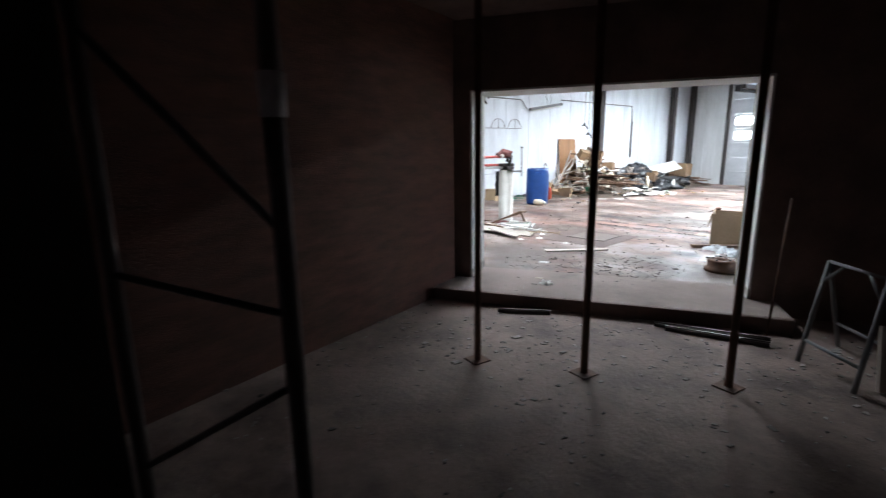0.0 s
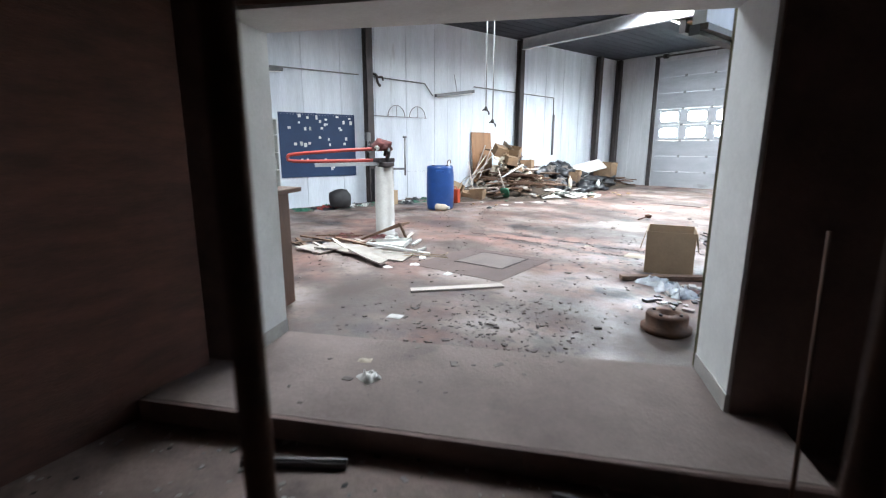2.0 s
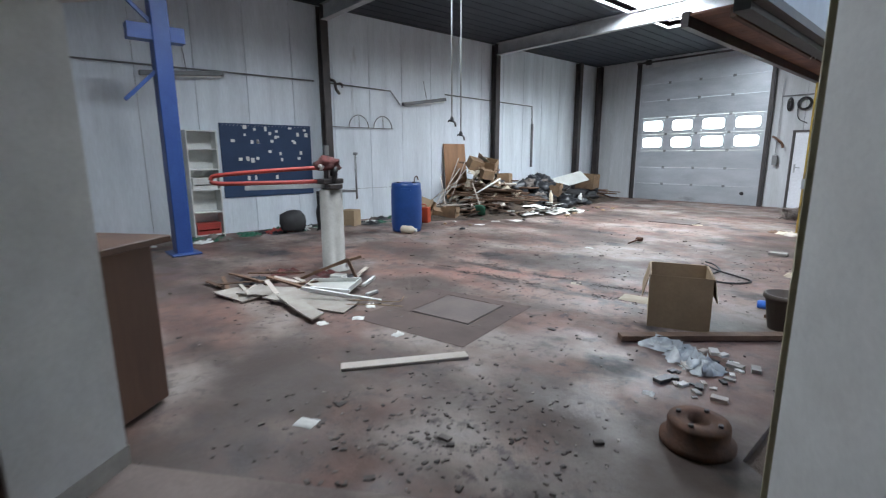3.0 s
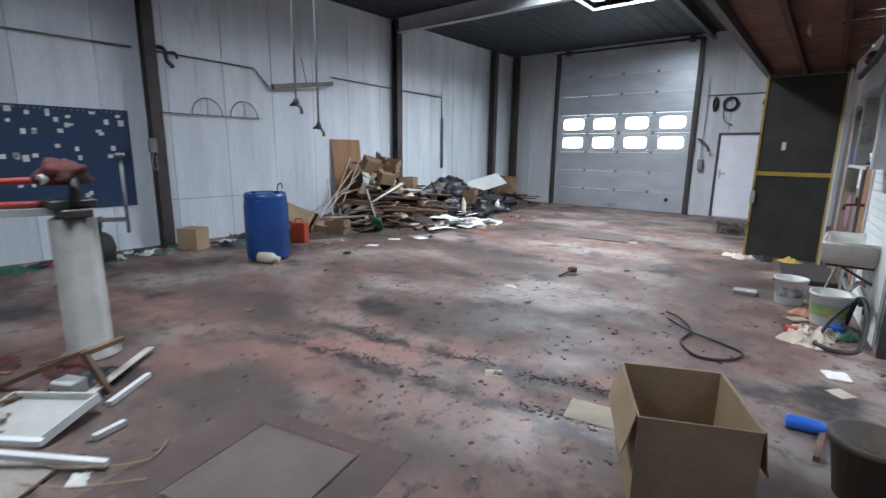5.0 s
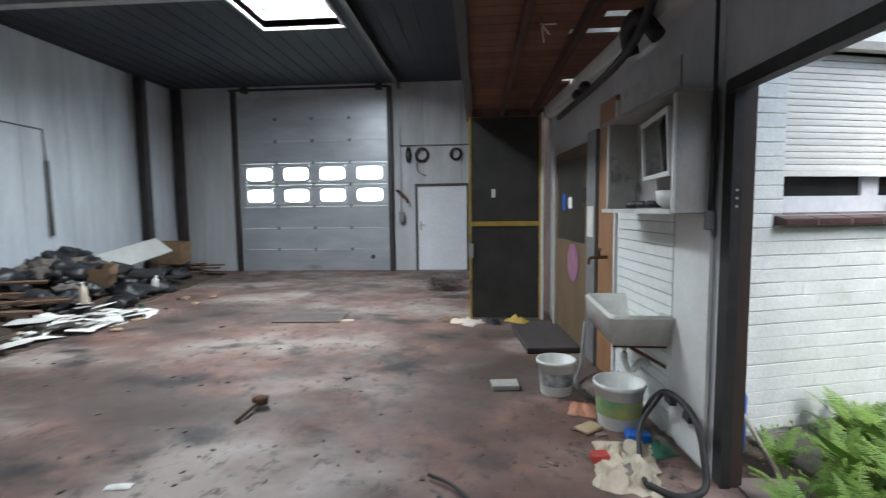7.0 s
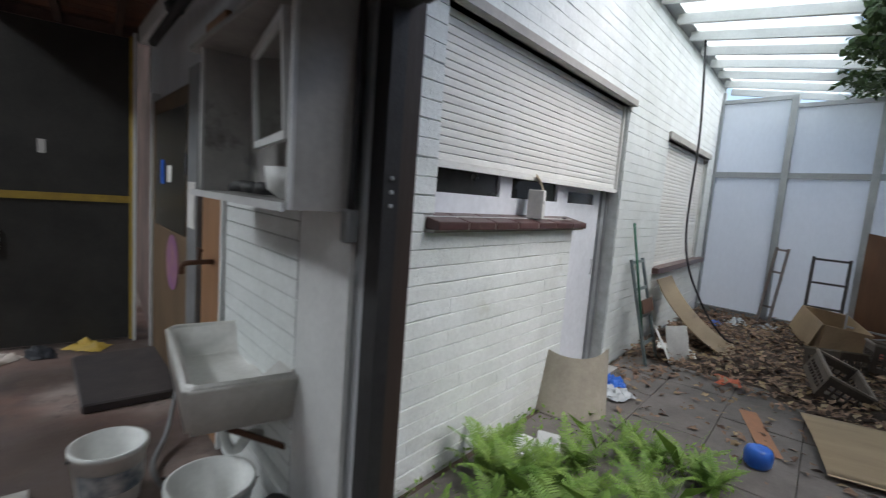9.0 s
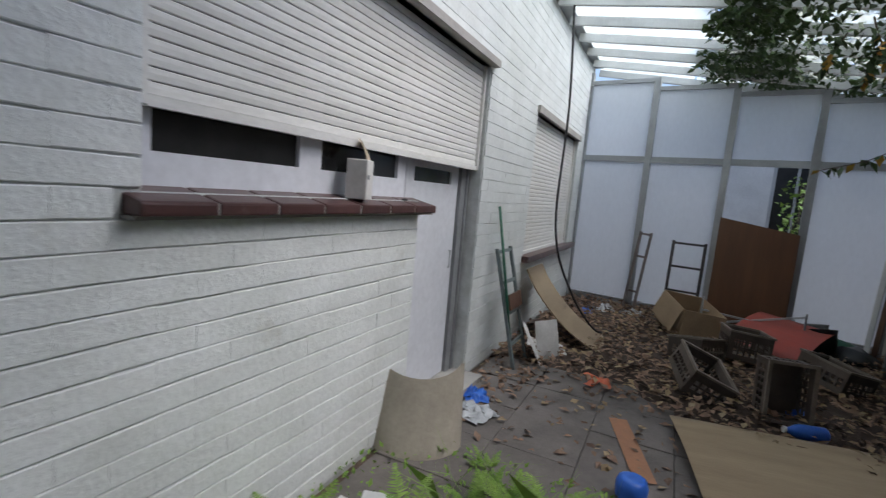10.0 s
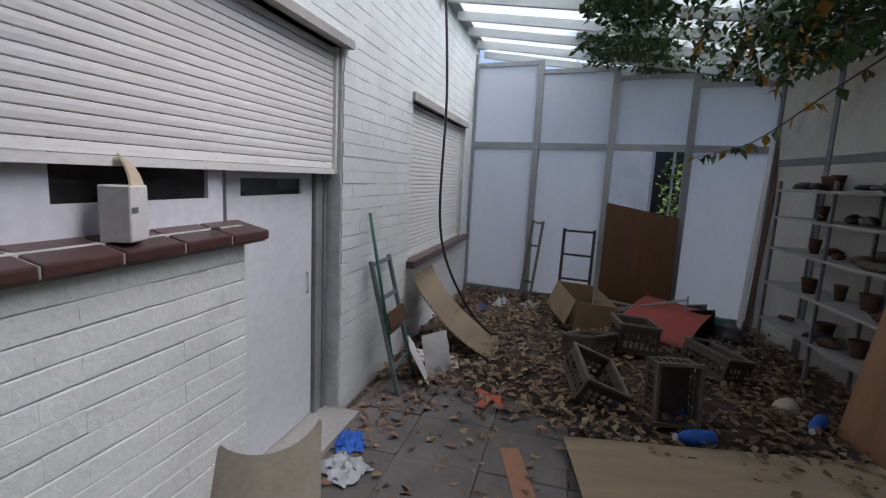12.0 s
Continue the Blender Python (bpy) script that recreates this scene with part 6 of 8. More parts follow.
    q = thing("tubular_frame", pose(4.30, 14.88, 0.0, 0, 0, 0), "black bent tubular frame leaning on the wall", "frame")
    bm = bmesh.new()
    tube(bm, smooth_path([(-0.18, -0.30, 0.03), (-0.06, -0.40, 0.03), (0.08, -0.36, 0.05), (0.11, -0.28, 0.18), (0.11, -0.20, 0.30), (0.10, -0.05, 0.36), (0.07, 0.12, 0.36), (0.05, 0.25, 0.27), (0.03, 0.46, 0.03)], 8), 0.019)
    tube(bm, smooth_path([(-0.18, -0.30, 0.03), (-0.16, -0.15, 0.04), (-0.08, 0.1, 0.16), (0.06, 0.16, 0.34)], 8), 0.015)
    part("tube", bm, M["black"], q)
    for a in ((0.10, -0.12, 0.355), (0.08, 0.08, 0.37)):
        bm = bmesh.new()
        box(bm, a[0] - 0.02, a[0] + 0.02, a[1] - 0.04, a[1] + 0.04, a[2] - 0.06, a[2] - 0.02)
        part("clamp", bm, M["black"], q)
    # low step by the poster door
    bm = bmesh.new()
    box(bm, -0.28, 0.28, -0.5, 0.5, 0.0, 0.06)
    solid("grey_door_mat", bevelled(bm, 0.01), M["steel"], "dark grey mat in front of the poster door", "mat", pose(3.98, 17.4, 0.0, 0, 0, 5))
    bm = bmesh.new()
    tube(bm, smooth_path([(4.25, 16.6, 0.4), (4.15, 16.3, 0.1), (4.05, 16.0, 0.03), (4.15, 15.7, 0.02), (4.3, 15.5, 0.1)]), 0.014)
    solid("drain_hose", bm, M["pipe"], "grey drain hose under the sink", "hose")
    for n, (x, y, mat, lab) in enumerate(((3.05, 18.2, "cloth", "pale rubble at the foot of the tarred door"), (3.2, 18.1, "pale_wood", "pale rubble at the foot of the tarred door"), (3.45, 18.2, "bag", "dark rag at the foot of the tarred door"), (3.75, 18.25, "yellow", "yellow paper at the foot of the tarred door"), (2.9, 18.3, "scrap_wood", "broken wood at the foot of the tarred door"))):
        bm = bmesh.new()
        crumpled(bm, 0.3, 0.18, 9, 0.07, n + 75)
        solid("door_rubble", bm, M[mat], lab, "rubble", pose(x, y, 0.004, 0, 0, 50 * n), "rubble by the tarred door")
    for n, (x, y, r) in enumerate(((2.55, 20.7, 0.17), (2.75, 20.6, 0.16), (2.62, 20.95, 0.15))):
        bm = bmesh.new()
        r3 = random.Random(n + 85)
        for q in range(110):
            a, b = r3.uniform(0, 6.28), r3.uniform(0.1, 1.4)
            o = Vector((r * 0.7 * math.cos(a), r * 0.7 * math.sin(a), r3.uniform(-0.08, 0.1)))
            d = Vector((math.cos(a + r3.uniform(-1, 1)) * math.cos(b), math.sin(a + r3.uniform(-1, 1)) * math.cos(b), math.sin(b) - 0.35)) * r * 0.9
            p = o + d
            p.z = max(p.z, -0.085)
            tube(bm, [o, (o + p) / 2 + Vector((0, 0, 0.03)), p], 0.006, 4)
        solid("hay_clump", bm, M["grey_cloth"], "dull straw-coloured bundle near the white door", "bundle", pose(x, y, 0.09, 0, 0, 60 * n), "straw bundles")


M["torn_ply"] = material("dirty_torn_plywood", (0.40, 0.37, 0.33), (0.27, 0.235, 0.205), 0.8, 3.5, 50, 0.2, spots=0.42, spot=(0.15, 0.10, 0.075), local=True)
M["floor_patch"] = material("recess_shade_patch", (0.135, 0.092, 0.08), (0.09, 0.062, 0.054), 0.8, 2.5, 40, 0.25, spots=0.25, spot=(0.06, 0.045, 0.04))
M["hatch_dark"] = material("dull_floor_grating", (0.10, 0.08, 0.075), (0.07, 0.055, 0.05), 0.7, 6, 60, 0.4)
M["hatch_plate"] = material("dull_floor_hatch", (0.175, 0.135, 0.122), (0.125, 0.098, 0.09), 0.7, 2.5, 50, 0.25)
M["yellow_bright"] = material("yellow_plastic", (0.62, 0.42, 0.03), (0.55, 0.36, 0.03), 0.45, 4, 40, 0.05)
M["paper_old"] = material("yellowed_paper", (0.50, 0.43, 0.33), (0.40, 0.33, 0.25), 0.85, 4, 60, 0.1, spread=0.1, local=True)
M["label_dark"] = material("worn_dark_print", (0.55, 0.56, 0.55), (0.06, 0.10, 0.14), 0.45, 9, 40, 0.0, local=True)
M["label_green"] = material("printed_label", (0.10, 0.36, 0.22), (0.60, 0.50, 0.12), 0.45, 3, 40, 0.0, local=True)
M["orange_old"] = material("faded_orange_film", (0.52, 0.22, 0.12), (0.40, 0.20, 0.14), 0.6, 6, 50, 0.2, local=True)
build_hall_things()


def pile_height(x, y):
    """Height of the heap of rubbish against the wall."""
    bumps = ((1.28, -3.4, 16.95, 0.55, 0.62), (0.80, -3.0, 17.2, 0.75, 0.95), (0.80, -3.35, 19.2, 0.62, 1.15), (0.45, -3.4, 20.9, 0.6, 0.9), (0.40, -3.4, 15.5, 0.5, 0.7), (0.30, -3.3, 22.2, 0.5, 0.7))
    return max(h * math.exp(-(((x - a) / p) ** 2) - ((y - b) / q) ** 2) for h, a, b, p, q in bumps)


def build_pile():
    rnd = random.Random(21)
    bm = bmesh.new()
    n, m_ = 26, 60
    g = {}
    for i in range(n + 1):
        for j in range(m_ + 1):
            x, y = -4.05 + 2.6 * i / n, 14.4 + 8.6 * j / m_
            h = pile_height(x, y) * 0.86
            q = Vector((x * 3, y * 3, 0))
            g[i, j] = bm.verts.new((x, y, max(h * (0.8 + 0.5 * noise.noise(q)) + 0.06 * noise.noise(q * 3) * min(1, h * 4) - 0.015, -0.02)))
    for i in range(n):
        for j in range(m_):
            bm.faces.new((g[i, j], g[i + 1, j], g[i + 1, j + 1], g[i, j + 1]))
    solid("rubbish_heap", bm, M["heap"], "heap of rotten wood and rubbish against the panelled wall", "heap", kind="stuff")
    # long dark boards, most of them stacked flat
    for k in range(105):
        stacked = k < 66
        if stacked:
            layer = k // 6
            x, y = -2.95 + rnd.gauss(0, 0.22) + 0.012 * layer, 16.95 + rnd.gauss(0, 0.34)
            z, rz, L = 0.03 + 0.058 * layer, rnd.gauss(28, 9), rnd.uniform(0.7, 1.5)
            rx, tilt = rnd.gauss(0, 4), rnd.gauss(0, 3)
        else:
            x, y = -3.05 + rnd.gauss(0, 0.4), 16.6 + rnd.gauss(0, 0.7)
            L, rz = rnd.uniform(0.4, 1.1), rnd.choice((rnd.gauss(35, 14), rnd.gauss(70, 25), rnd.gauss(-20, 25)))
            z, rx, tilt = 0.02 + pile_height(x, y) * rnd.uniform(0.8, 1.0), rnd.gauss(0, 12), rnd.gauss(0, 10)
        w, t = rnd.uniform(0.05, 0.13), rnd.uniform(0.015, 0.04)
        bm = bmesh.new()
        box(bm, -L / 2, L / 2, -w / 2, w / 2, 0, t)
        for v in bm.verts:
            if v.co.x > 0 and v.co.y > 0:
                v.co.x -= rnd.uniform(0.0, 0.09)
        x = max(x, -4.02 + 0.5 * L * abs(math.cos(radians(rz))))
        pale = not stacked and rnd.random() < 0.3
        solid("rotten_board", bm, M["pale_wood" if pale else "scrap_wood"], "pale splintered board in the rubbish heap" if pale else "rotten brown board in the rubbish heap", "board", pose(x, y, z, rx, tilt, rz), "boards in the heap")
    # flat boards under the box at the far end
    for k in range(9):
        bm = bmesh.new()
        box(bm, -0.55, 0.55, -0.07, 0.07, 0, 0.03)
        solid("rotten_board", bm, M["scrap_wood"], "rotten brown board at the end of the heap", "board", pose(-3.3 + rnd.uniform(-0.1, 0.25), 22.2 + rnd.uniform(-0.25, 0.3), 0.02 + 0.035 * k, rnd.gauss(0, 2), rnd.gauss(0, 3), rnd.gauss(25, 10)), "boards in the heap")
    # fan of pale battens and cables leaning left of the heap
    for k in range(6):
        bm = bmesh.new()
        a = Vector((-3.55 + rnd.gauss(0, 0.15), 16.35 + rnd.gauss(0, 0.2), 0.95 + rnd.uniform(-0.2, 0.45)))
        b = Vector((-3.35 + rnd.gauss(0, 0.2), 15.45 + rnd.gauss(0, 0.25), 0.10 + rnd.uniform(0, 0.25)))
        bar(bm, a, b, rnd.uniform(0.014, 0.026), 0.015)
        solid("white_batten", bm, M["pale_wood"], "long pale batten leaning on the heap", "batten", group="battens in the heap")
    bm = bmesh.new()
    tube(bm, [(-2.95, 16.05, 0.42), (-2.75, 16.95, 0.86)], 0.022)
    solid("white_pipe", bm, M["jamb"], "white plastic pipe lying across the heap", "pipe")
    # boxes
    for n_, (x, y, z, w, rz, tilt) in enumerate(((-3.3, 17.05, 1.0, 0.46, 30, 16), (-2.95, 17.35, 0.72, 0.34, 20, -6), (-2.85, 15.35, 0.02, 0.34, 25, 0), (-3.1, 15.15, 0.03, 0.26, 60, 20), (-2.75, 19.2, 0.34, 0.42, 20, 10), (-3.45, 16.7, 1.1, 0.36, 70, 25), (-3.42, 22.05, 0.36, 0.62, 8, 3), (-3.05, 16.75, 0.86, 0.3, 70, 14), (-3.45, 14.95, 0.05, 0.5, 40, 32))):
        carton("heap_box", pose(x, y, z, tilt, tilt * 0.6, rz), w, w * 0.8, w * 0.72, n_ % 2 == 0, "crushed brown cardboard box in the heap", mat=M["old_card"], flap=0.12)
    # torn paper, cloth and card on the crest
    for k in range(60):
        mat, lab = rnd.choice((("old_card", "torn brown card on the crest of the heap"), ("grey_cloth", "grey-brown rag on the crest of the heap"), ("paper_old", "yellowed paper on the crest of the heap"), ("cloth", "dirty cream cloth in the heap")))
        x, y = -3.2 + rnd.gauss(0, 0.33), 16.95 + rnd.gauss(0, 0.5)
        bm = bmesh.new()
        w = rnd.uniform(0.15, 0.5)
        crumpled(bm, w, w * rnd.uniform(0.5, 0.9), 9, 0.11, k + 900)
        solid("torn_scrap", bm, M[mat], lab, "scrap", pose(max(x, -3.8), y, pile_height(x, y) * rnd.uniform(0.9, 1.02), rnd.gauss(0, 25), rnd.gauss(0, 25), rnd.uniform(0, 360)), "scraps in the heap")
    # dark trays and flat appliances among the bags
    for x, y, z, rz, tilt, w in ((-2.75, 20.35, 0.32, 20, 12, 0.55), (-2.7, 20.9, 0.16, 30, -8, 0.5), (-2.9, 19.8, 0.5, -10, 18, 0.45), (-2.55, 19.9, 0.12, 50, 10, 0.5)):
        bm = bmesh.new()
        box(bm, -w / 2, w / 2, -w * 0.33, w * 0.33, 0, 0.05)
        box(bm, -w / 2 + 0.04, w / 2 - 0.04, -w * 0.28, w * 0.28, 0.0501, 0.07)
        solid("dark_appliance", bevelled(bm, 0.008), M["black"], "flat black plastic appliance among the bags", "appliance", pose(x, y, z, tilt, tilt * 0.5, rz), "appliances in the heap")
    # dark bags behind
    for k in range(64):
        x, y = -3.12 + rnd.gauss(0, 0.36), 19.35 + rnd.gauss(0, 0.95)
        r = rnd.uniform(0.10, 0.22)
        bm = bmesh.new()
        lump(bm, r, k + 100, (1.1, 1.2, 0.75), 0.7, 3)
        solid("rubbish_bag", bm, M["bag" if rnd.random() < 0.85 else "grey_cloth"], "full dark rubbish bag in the heap", "bag", pose(max(x, -3.75), y, max(pile_height(x, y) * 0.95, 0.08), 0, 0, rnd.uniform(0, 360)), "rubbish bags")
    # white sheets spilling onto the floor
    for k in range(74):
        t = rnd.random()
        x, y = -2.35 + 0.75 * t + rnd.gauss(0, 0.15), 17.55 + rnd.gauss(0, 0.42) + 0.55 * t
        bm = bmesh.new()
        w = rnd.uniform(0.2, 0.42)
        crumpled(bm, w, w * 0.7, 6, 0.028, k + 200)
        solid("paper_sheet", bm, M["paper"], "crumpled white paper spilling from the heap", "paper", pose(x, y, 0.004 + 0.25 * (1 - t) * rnd.random(), rnd.uniform(-10, 10), rnd.uniform(-10, 14), rnd.uniform(0, 360)), "papers by the heap")
    bm = bmesh.new()
    box(bm, -0.72, 0.72, -0.22, 0.22, 0, 0.05)
    solid("white_board", bevelled(bm, 0.01), M["white_plastic"], "white plastic panel on top of the heap", "panel", pose(-3.25, 20.75, 0.66, 38, -9, 84))
    bm = bmesh.new()
    box(bm, 0, 0.018, 0, 0.76, 0, 1.42)
    solid("orange_board", bm, M["orange_wood"], "orange-brown board leaning on the wall behind the heap", "board", pose(-3.93, 16.22, 0.32, 0, -6, 0))
    # red can, shovel, funnel, basin
    r = thing("jerry_can", pose(-2.72, 14.45, 0, 0, 0, 25), "red plastic fuel can on the floor", "can")
    bm = bmesh.new()
    box(bm, -0.13, 0.13, -0.08, 0.08, 0, 0.34)
    part("body", bevelled(bm, 0.025, 2), M["orange_red"], r)
    bm = bmesh.new()
    tube(bm, smooth_path([(-0.08, 0, 0.34), (-0.06, 0, 0.39), (0.04, 0, 0.39), (0.06, 0, 0.34)]), 0.012)
    part("handle", bm, M["orange_red"], r)
    s = thing("shovel", pose(-2.45, 16.0, 0.04, 0, 0, 10), "green bladed shovel leaning on the heap", "shovel")
    bm = bmesh.new()
    lathe(bm, [(0.02, 0), (0.10, 0.03), (0.14, 0.2), (0.13, 0.27), (0.03, 0.29)], 14, pose(0, 0, 0, 25, 0, 0) @ Matrix.Diagonal((1, 0.3, 1, 1)))
    part("blade", bm, M["green"], s)
    bm = bmesh.new()
    tube(bm, [(0, -0.1, 0.25), (-0.35, 0.1, 0.75)], 0.014)
    part("shaft", bm, M["pale_wood"], s)
    bm = bmesh.new()
    bmw = [(-0.3, -0.25), (0.3, -0.25), (0.3, 0.25), (-0.3, 0.25)]
    box(bm, -0.3, 0.3, -0.22, 0.22, 0, 0.02)
    box(bm, -0.3, -0.28, -0.22, 0.22, 0.02, 0.14)
    box(bm, 0.28, 0.3, -0.22, 0.22, 0.02, 0.14)
    solid("wooden_drawer", bm, M["ply"], "broken wooden drawer on edge by the heap", "drawer", pose(-3.3, 14.75, 0.32, 62, 20, 30))
    bottle(pose(-2.05, 18.15, 0.24, 5, 0, 0), 0.05, 0.3, M["cloth"], "pale plastic bottle standing on the papers")
    bottle(pose(-2.45, 20.1, 0.1, 0, 10, 0), 0.06, 0.25, M["white_plastic"], "white plastic bottle by the heap")
    for k in range(40):
        x, y = -1.9 + rnd.gauss(0, 0.5), rnd.uniform(14.3, 20.3)
        bm = bmesh.new()
        lump(bm, rnd.uniform(0.02, 0.07), k + 300, (1.4, 1, 0.5), 0.6, 1)
        solid("small_rubbish", bm, M[rnd.choice(("cardboard", "bag", "paper", "scrap_wood", "grey_cloth", "green"))], "small piece of rubbish by the heap", "rubbish", pose(max(min(x, -1.2), -3.6), y, 0.012 + pile_height(x, y) * 0.8, 0, 0, rnd.uniform(0, 360)), "small rubbish")


M["old_card"] = material("stained_old_cardboard", (0.27, 0.175, 0.10), (0.17, 0.11, 0.07), 0.9, 4, 40, 0.2, spread=0.2, spots=0.35, spot=(0.09, 0.06, 0.045), local=True)
M["heap"] = material("dark_rubbish", (0.10, 0.07, 0.05), (0.045, 0.036, 0.03), 0.95, 9, 50, 0.8)
M["orange_red"] = material("orange_red_plastic", (0.50, 0.07, 0.025), (0.42, 0.06, 0.03), 0.45, 4, 40, 0.05, local=True)
build_pile()


def build_floor_grit():
    rnd = random.Random(31)
    bm = bmesh.new()
    spots = [(3.7, 9.4, 0.5, 330), (4.2, 8.6, 0.55, 260), (3.6, 8.9, 0.7, 200), (2.4, 12.0, 0.9, 260), (1.0, 13.5, 1.6, 260), (0.5, 16.5, 2.2, 200), (0.9, 10.0, 0.7, 260), (4.1, 15.2, 0.4, 120), (3.0, 14.0, 1.0, 120), (-2.2, 16.5, 1.6, 160)]
    for cx, cy, sp, n in spots:
        for k in range(n):
            x, y = rnd.gauss(cx, sp), rnd.gauss(cy, sp)
            if x < -3.9 or x > wall_x(max(y, 14.8)) - 0.15 or y > 23 or (Vector((x - 3.06, y - 7.71, 0)).dot(Vector((-0.62, 0.785, 0))) < -0.4):
                continue
            r = rnd.uniform(0.004, 0.016) * (2.2 if rnd.random() < 0.05 else 1)
            box(bm, -r, r, -r * 0.6, r * 0.6, 0, r * rnd.uniform(0.15, 0.6), pose(x, y, 0.0, rnd.uniform(-6, 6), 0, rnd.uniform(0, 180)))
    solid("floor_grit", bm, M["chips"], "grit and paint flakes scattered on the red floor", "grit", kind="stuff")


build_floor_grit()


def build_trench_edges():
    rnd = random.Random(37)
    bm = bmesh.new()
    for a, b in (((0.55, 11.93), (3.2, 12.28)), ((1.0, 12.43), (3.15, 12.7))):
        for k in range(420):
            f = rnd.random()
            drift = 0.10 * noise.noise(Vector((f * 7, a[1], 0))) + 0.04 * noise.noise(Vector((f * 25, a[1], 3)))
            if noise.noise(Vector((f * 5, a[1] * 2, 8))) < -0.15:
                continue
            x, y = a[0] + (b[0] - a[0]) * f, a[1] + (b[1] - a[1]) * f + drift + rnd.gauss(0, 0.03)
            r = rnd.uniform(0.004, 0.015)
            box(bm, -r, r, -r * 0.4, r * 0.4, -0.002, r * rnd.uniform(0.1, 0.3), pose(x, y, 0.0, rnd.uniform(-10, 10), rnd.uniform(-6, 6), rnd.gauss(10, 40)))
    solid("trench_crumbs", bm, M["dark_chips"], "dark broken crumbs along a filled floor trench", "rubble", kind="stuff")


M["dark_chips"] = material("dark_cement_crumbs", (0.075, 0.055, 0.05), (0.03, 0.024, 0.022), 0.9, 9, 60, 0.3, spread=0.35, island=True)
build_trench_edges()


def build_plaster_flakes():
    """Flakes of plaster and mortar fallen on the floor of the dark room."""
    rnd = random.Random(77)
    for name, mat, count, lo, hi, label in (("plaster_flakes", M["concrete"], 330, 0.005, 0.021, "pale plaster flakes and mortar crumbs on the concrete"), ("soot_flakes", M["tar"], 80, 0.008, 0.03, "dark scraps and soot crumbs on the concrete")):
        bm = bmesh.new()
        for k in range(count):
            r = rnd.uniform(lo, hi)
            u, v = rnd.uniform(-0.6, 3.7), -0.45 - 2.9 * rnd.random() ** 1.3
            m = SLANT @ pose(u, v, -0.119, rnd.uniform(-6, 6), rnd.uniform(-6, 6), rnd.uniform(0, 360))
            h = rnd.uniform(0.002, 0.006)
            n = rnd.randint(4, 6)
            ring = [(r * rnd.uniform(0.5, 1.1) * math.cos(2 * math.pi * q / n), 0.7 * r * rnd.uniform(0.5, 1.1) * math.sin(2 * math.pi * q / n)) for q in range(n)]
            low = [bm.verts.new(m @ Vector((x, y, 0))) for x, y in ring]
            top = [bm.verts.new(m @ Vector((x * 0.8, y * 0.8, h))) for x, y in ring]
            bm.faces.new(top)
            for q in range(n):
                bm.faces.new((low[q], low[(q + 1) % n], top[(q + 1) % n], top[q]))
        ob = new(name, mesh_of(name, bm, mat))
        tagged(ob, label, "debris", kind="stuff")


build_plaster_flakes()
# ---- things in the yard ----
def sheet_along(bm, profile, width, thick):
    """A bent sheet: a profile of (y, z) drawn out along x, with thickness."""
    front = [[bm.verts.new((x, y, z)) for y, z in profile] for x in (0, width)]
    back = [[bm.verts.new((x, y + thick, z + thick * 0.4)) for y, z in profile] for x in (0, width)]
    for q in range(len(profile) - 1):
        bm.faces.new((front[0][q], front[1][q], front[1][q + 1], front[0][q + 1])).smooth = True
        bm.faces.new((back[0][q + 1], back[1][q + 1], back[1][q], back[0][q])).smooth = True
        for s in (0, 1):
            bm.faces.new((front[s][q], front[s][q + 1], back[s][q + 1], back[s][q]))
    for q in (0, len(profile) - 1):
        bm.faces.new((front[0][q], front[1][q], back[1][q], back[0][q]))


def crate(m, w, d, h, label):
    c = thing("plastic_crate", m, label, "crate", "plastic crates")
    t = 0.012
    bm = bmesh.new()
    box(bm, -w / 2, w / 2, -d / 2, d / 2, 0, t)
    part("bottom", bm, M["crate"], c)
    for (L, off, rz) in ((w, d / 2, 0), (w, d / 2, 180), (d, w / 2, 90), (d, w / 2, 270)):
        bm = bmesh.new()
        holes = []
        n = max(3, int(L / 0.06))
        for k in range(n):
            x = -L / 2 + 0.03 + (L - 0.06) * k / n
            for z in (0.05, 0.05 + (h - 0.1) / 2):
                holes.append((round(x, 4), round(x + (L - 0.06) / n - 0.015, 4), round(z, 4), round(z + (h - 0.1) / 2 - 0.015, 4)))
        slab_with_holes(bm, -L / 2, L / 2, t, h, off - t, off, holes)
        s = part("side", bm, M["crate"], c)
        s.matrix_local = pose(0, 0, 0, 0, 0, rz)
    bm = bmesh.new()
    slab_with_holes(bm, -w / 2 - 0.012, w / 2 + 0.012, -d / 2 - 0.012, d / 2 + 0.012, h, h + 0.018, [(-w / 2 + 0.012, w / 2 - 0.012, -d / 2 + 0.012, d / 2 - 0.012)], Matrix(((1, 0, 0, 0), (0, 0, 1, 0), (0, 1, 0, 0), (0, 0, 0, 1))))
    part("rim", bm, M["crate_rim"], c, "scuffed paler rim")
    return c


def metal_grid(m, w, h, rungs, mat, label, name="metal_rack"):
    f = thing(name, m, label, "frame", "leaning metal frames")
    for x in (0, w):
        bm = bmesh.new()
        box(bm, x - 0.018, x + 0.018, -0.012, 0.012, 0, h)
        part("upright", bm, mat, f)
    for z in rungs:
        bm = bmesh.new()
        box(bm, 0.019, w - 0.019, -0.01, 0.01, z - 0.014, z + 0.014)
        part("rung", bm, mat, f)
    return f


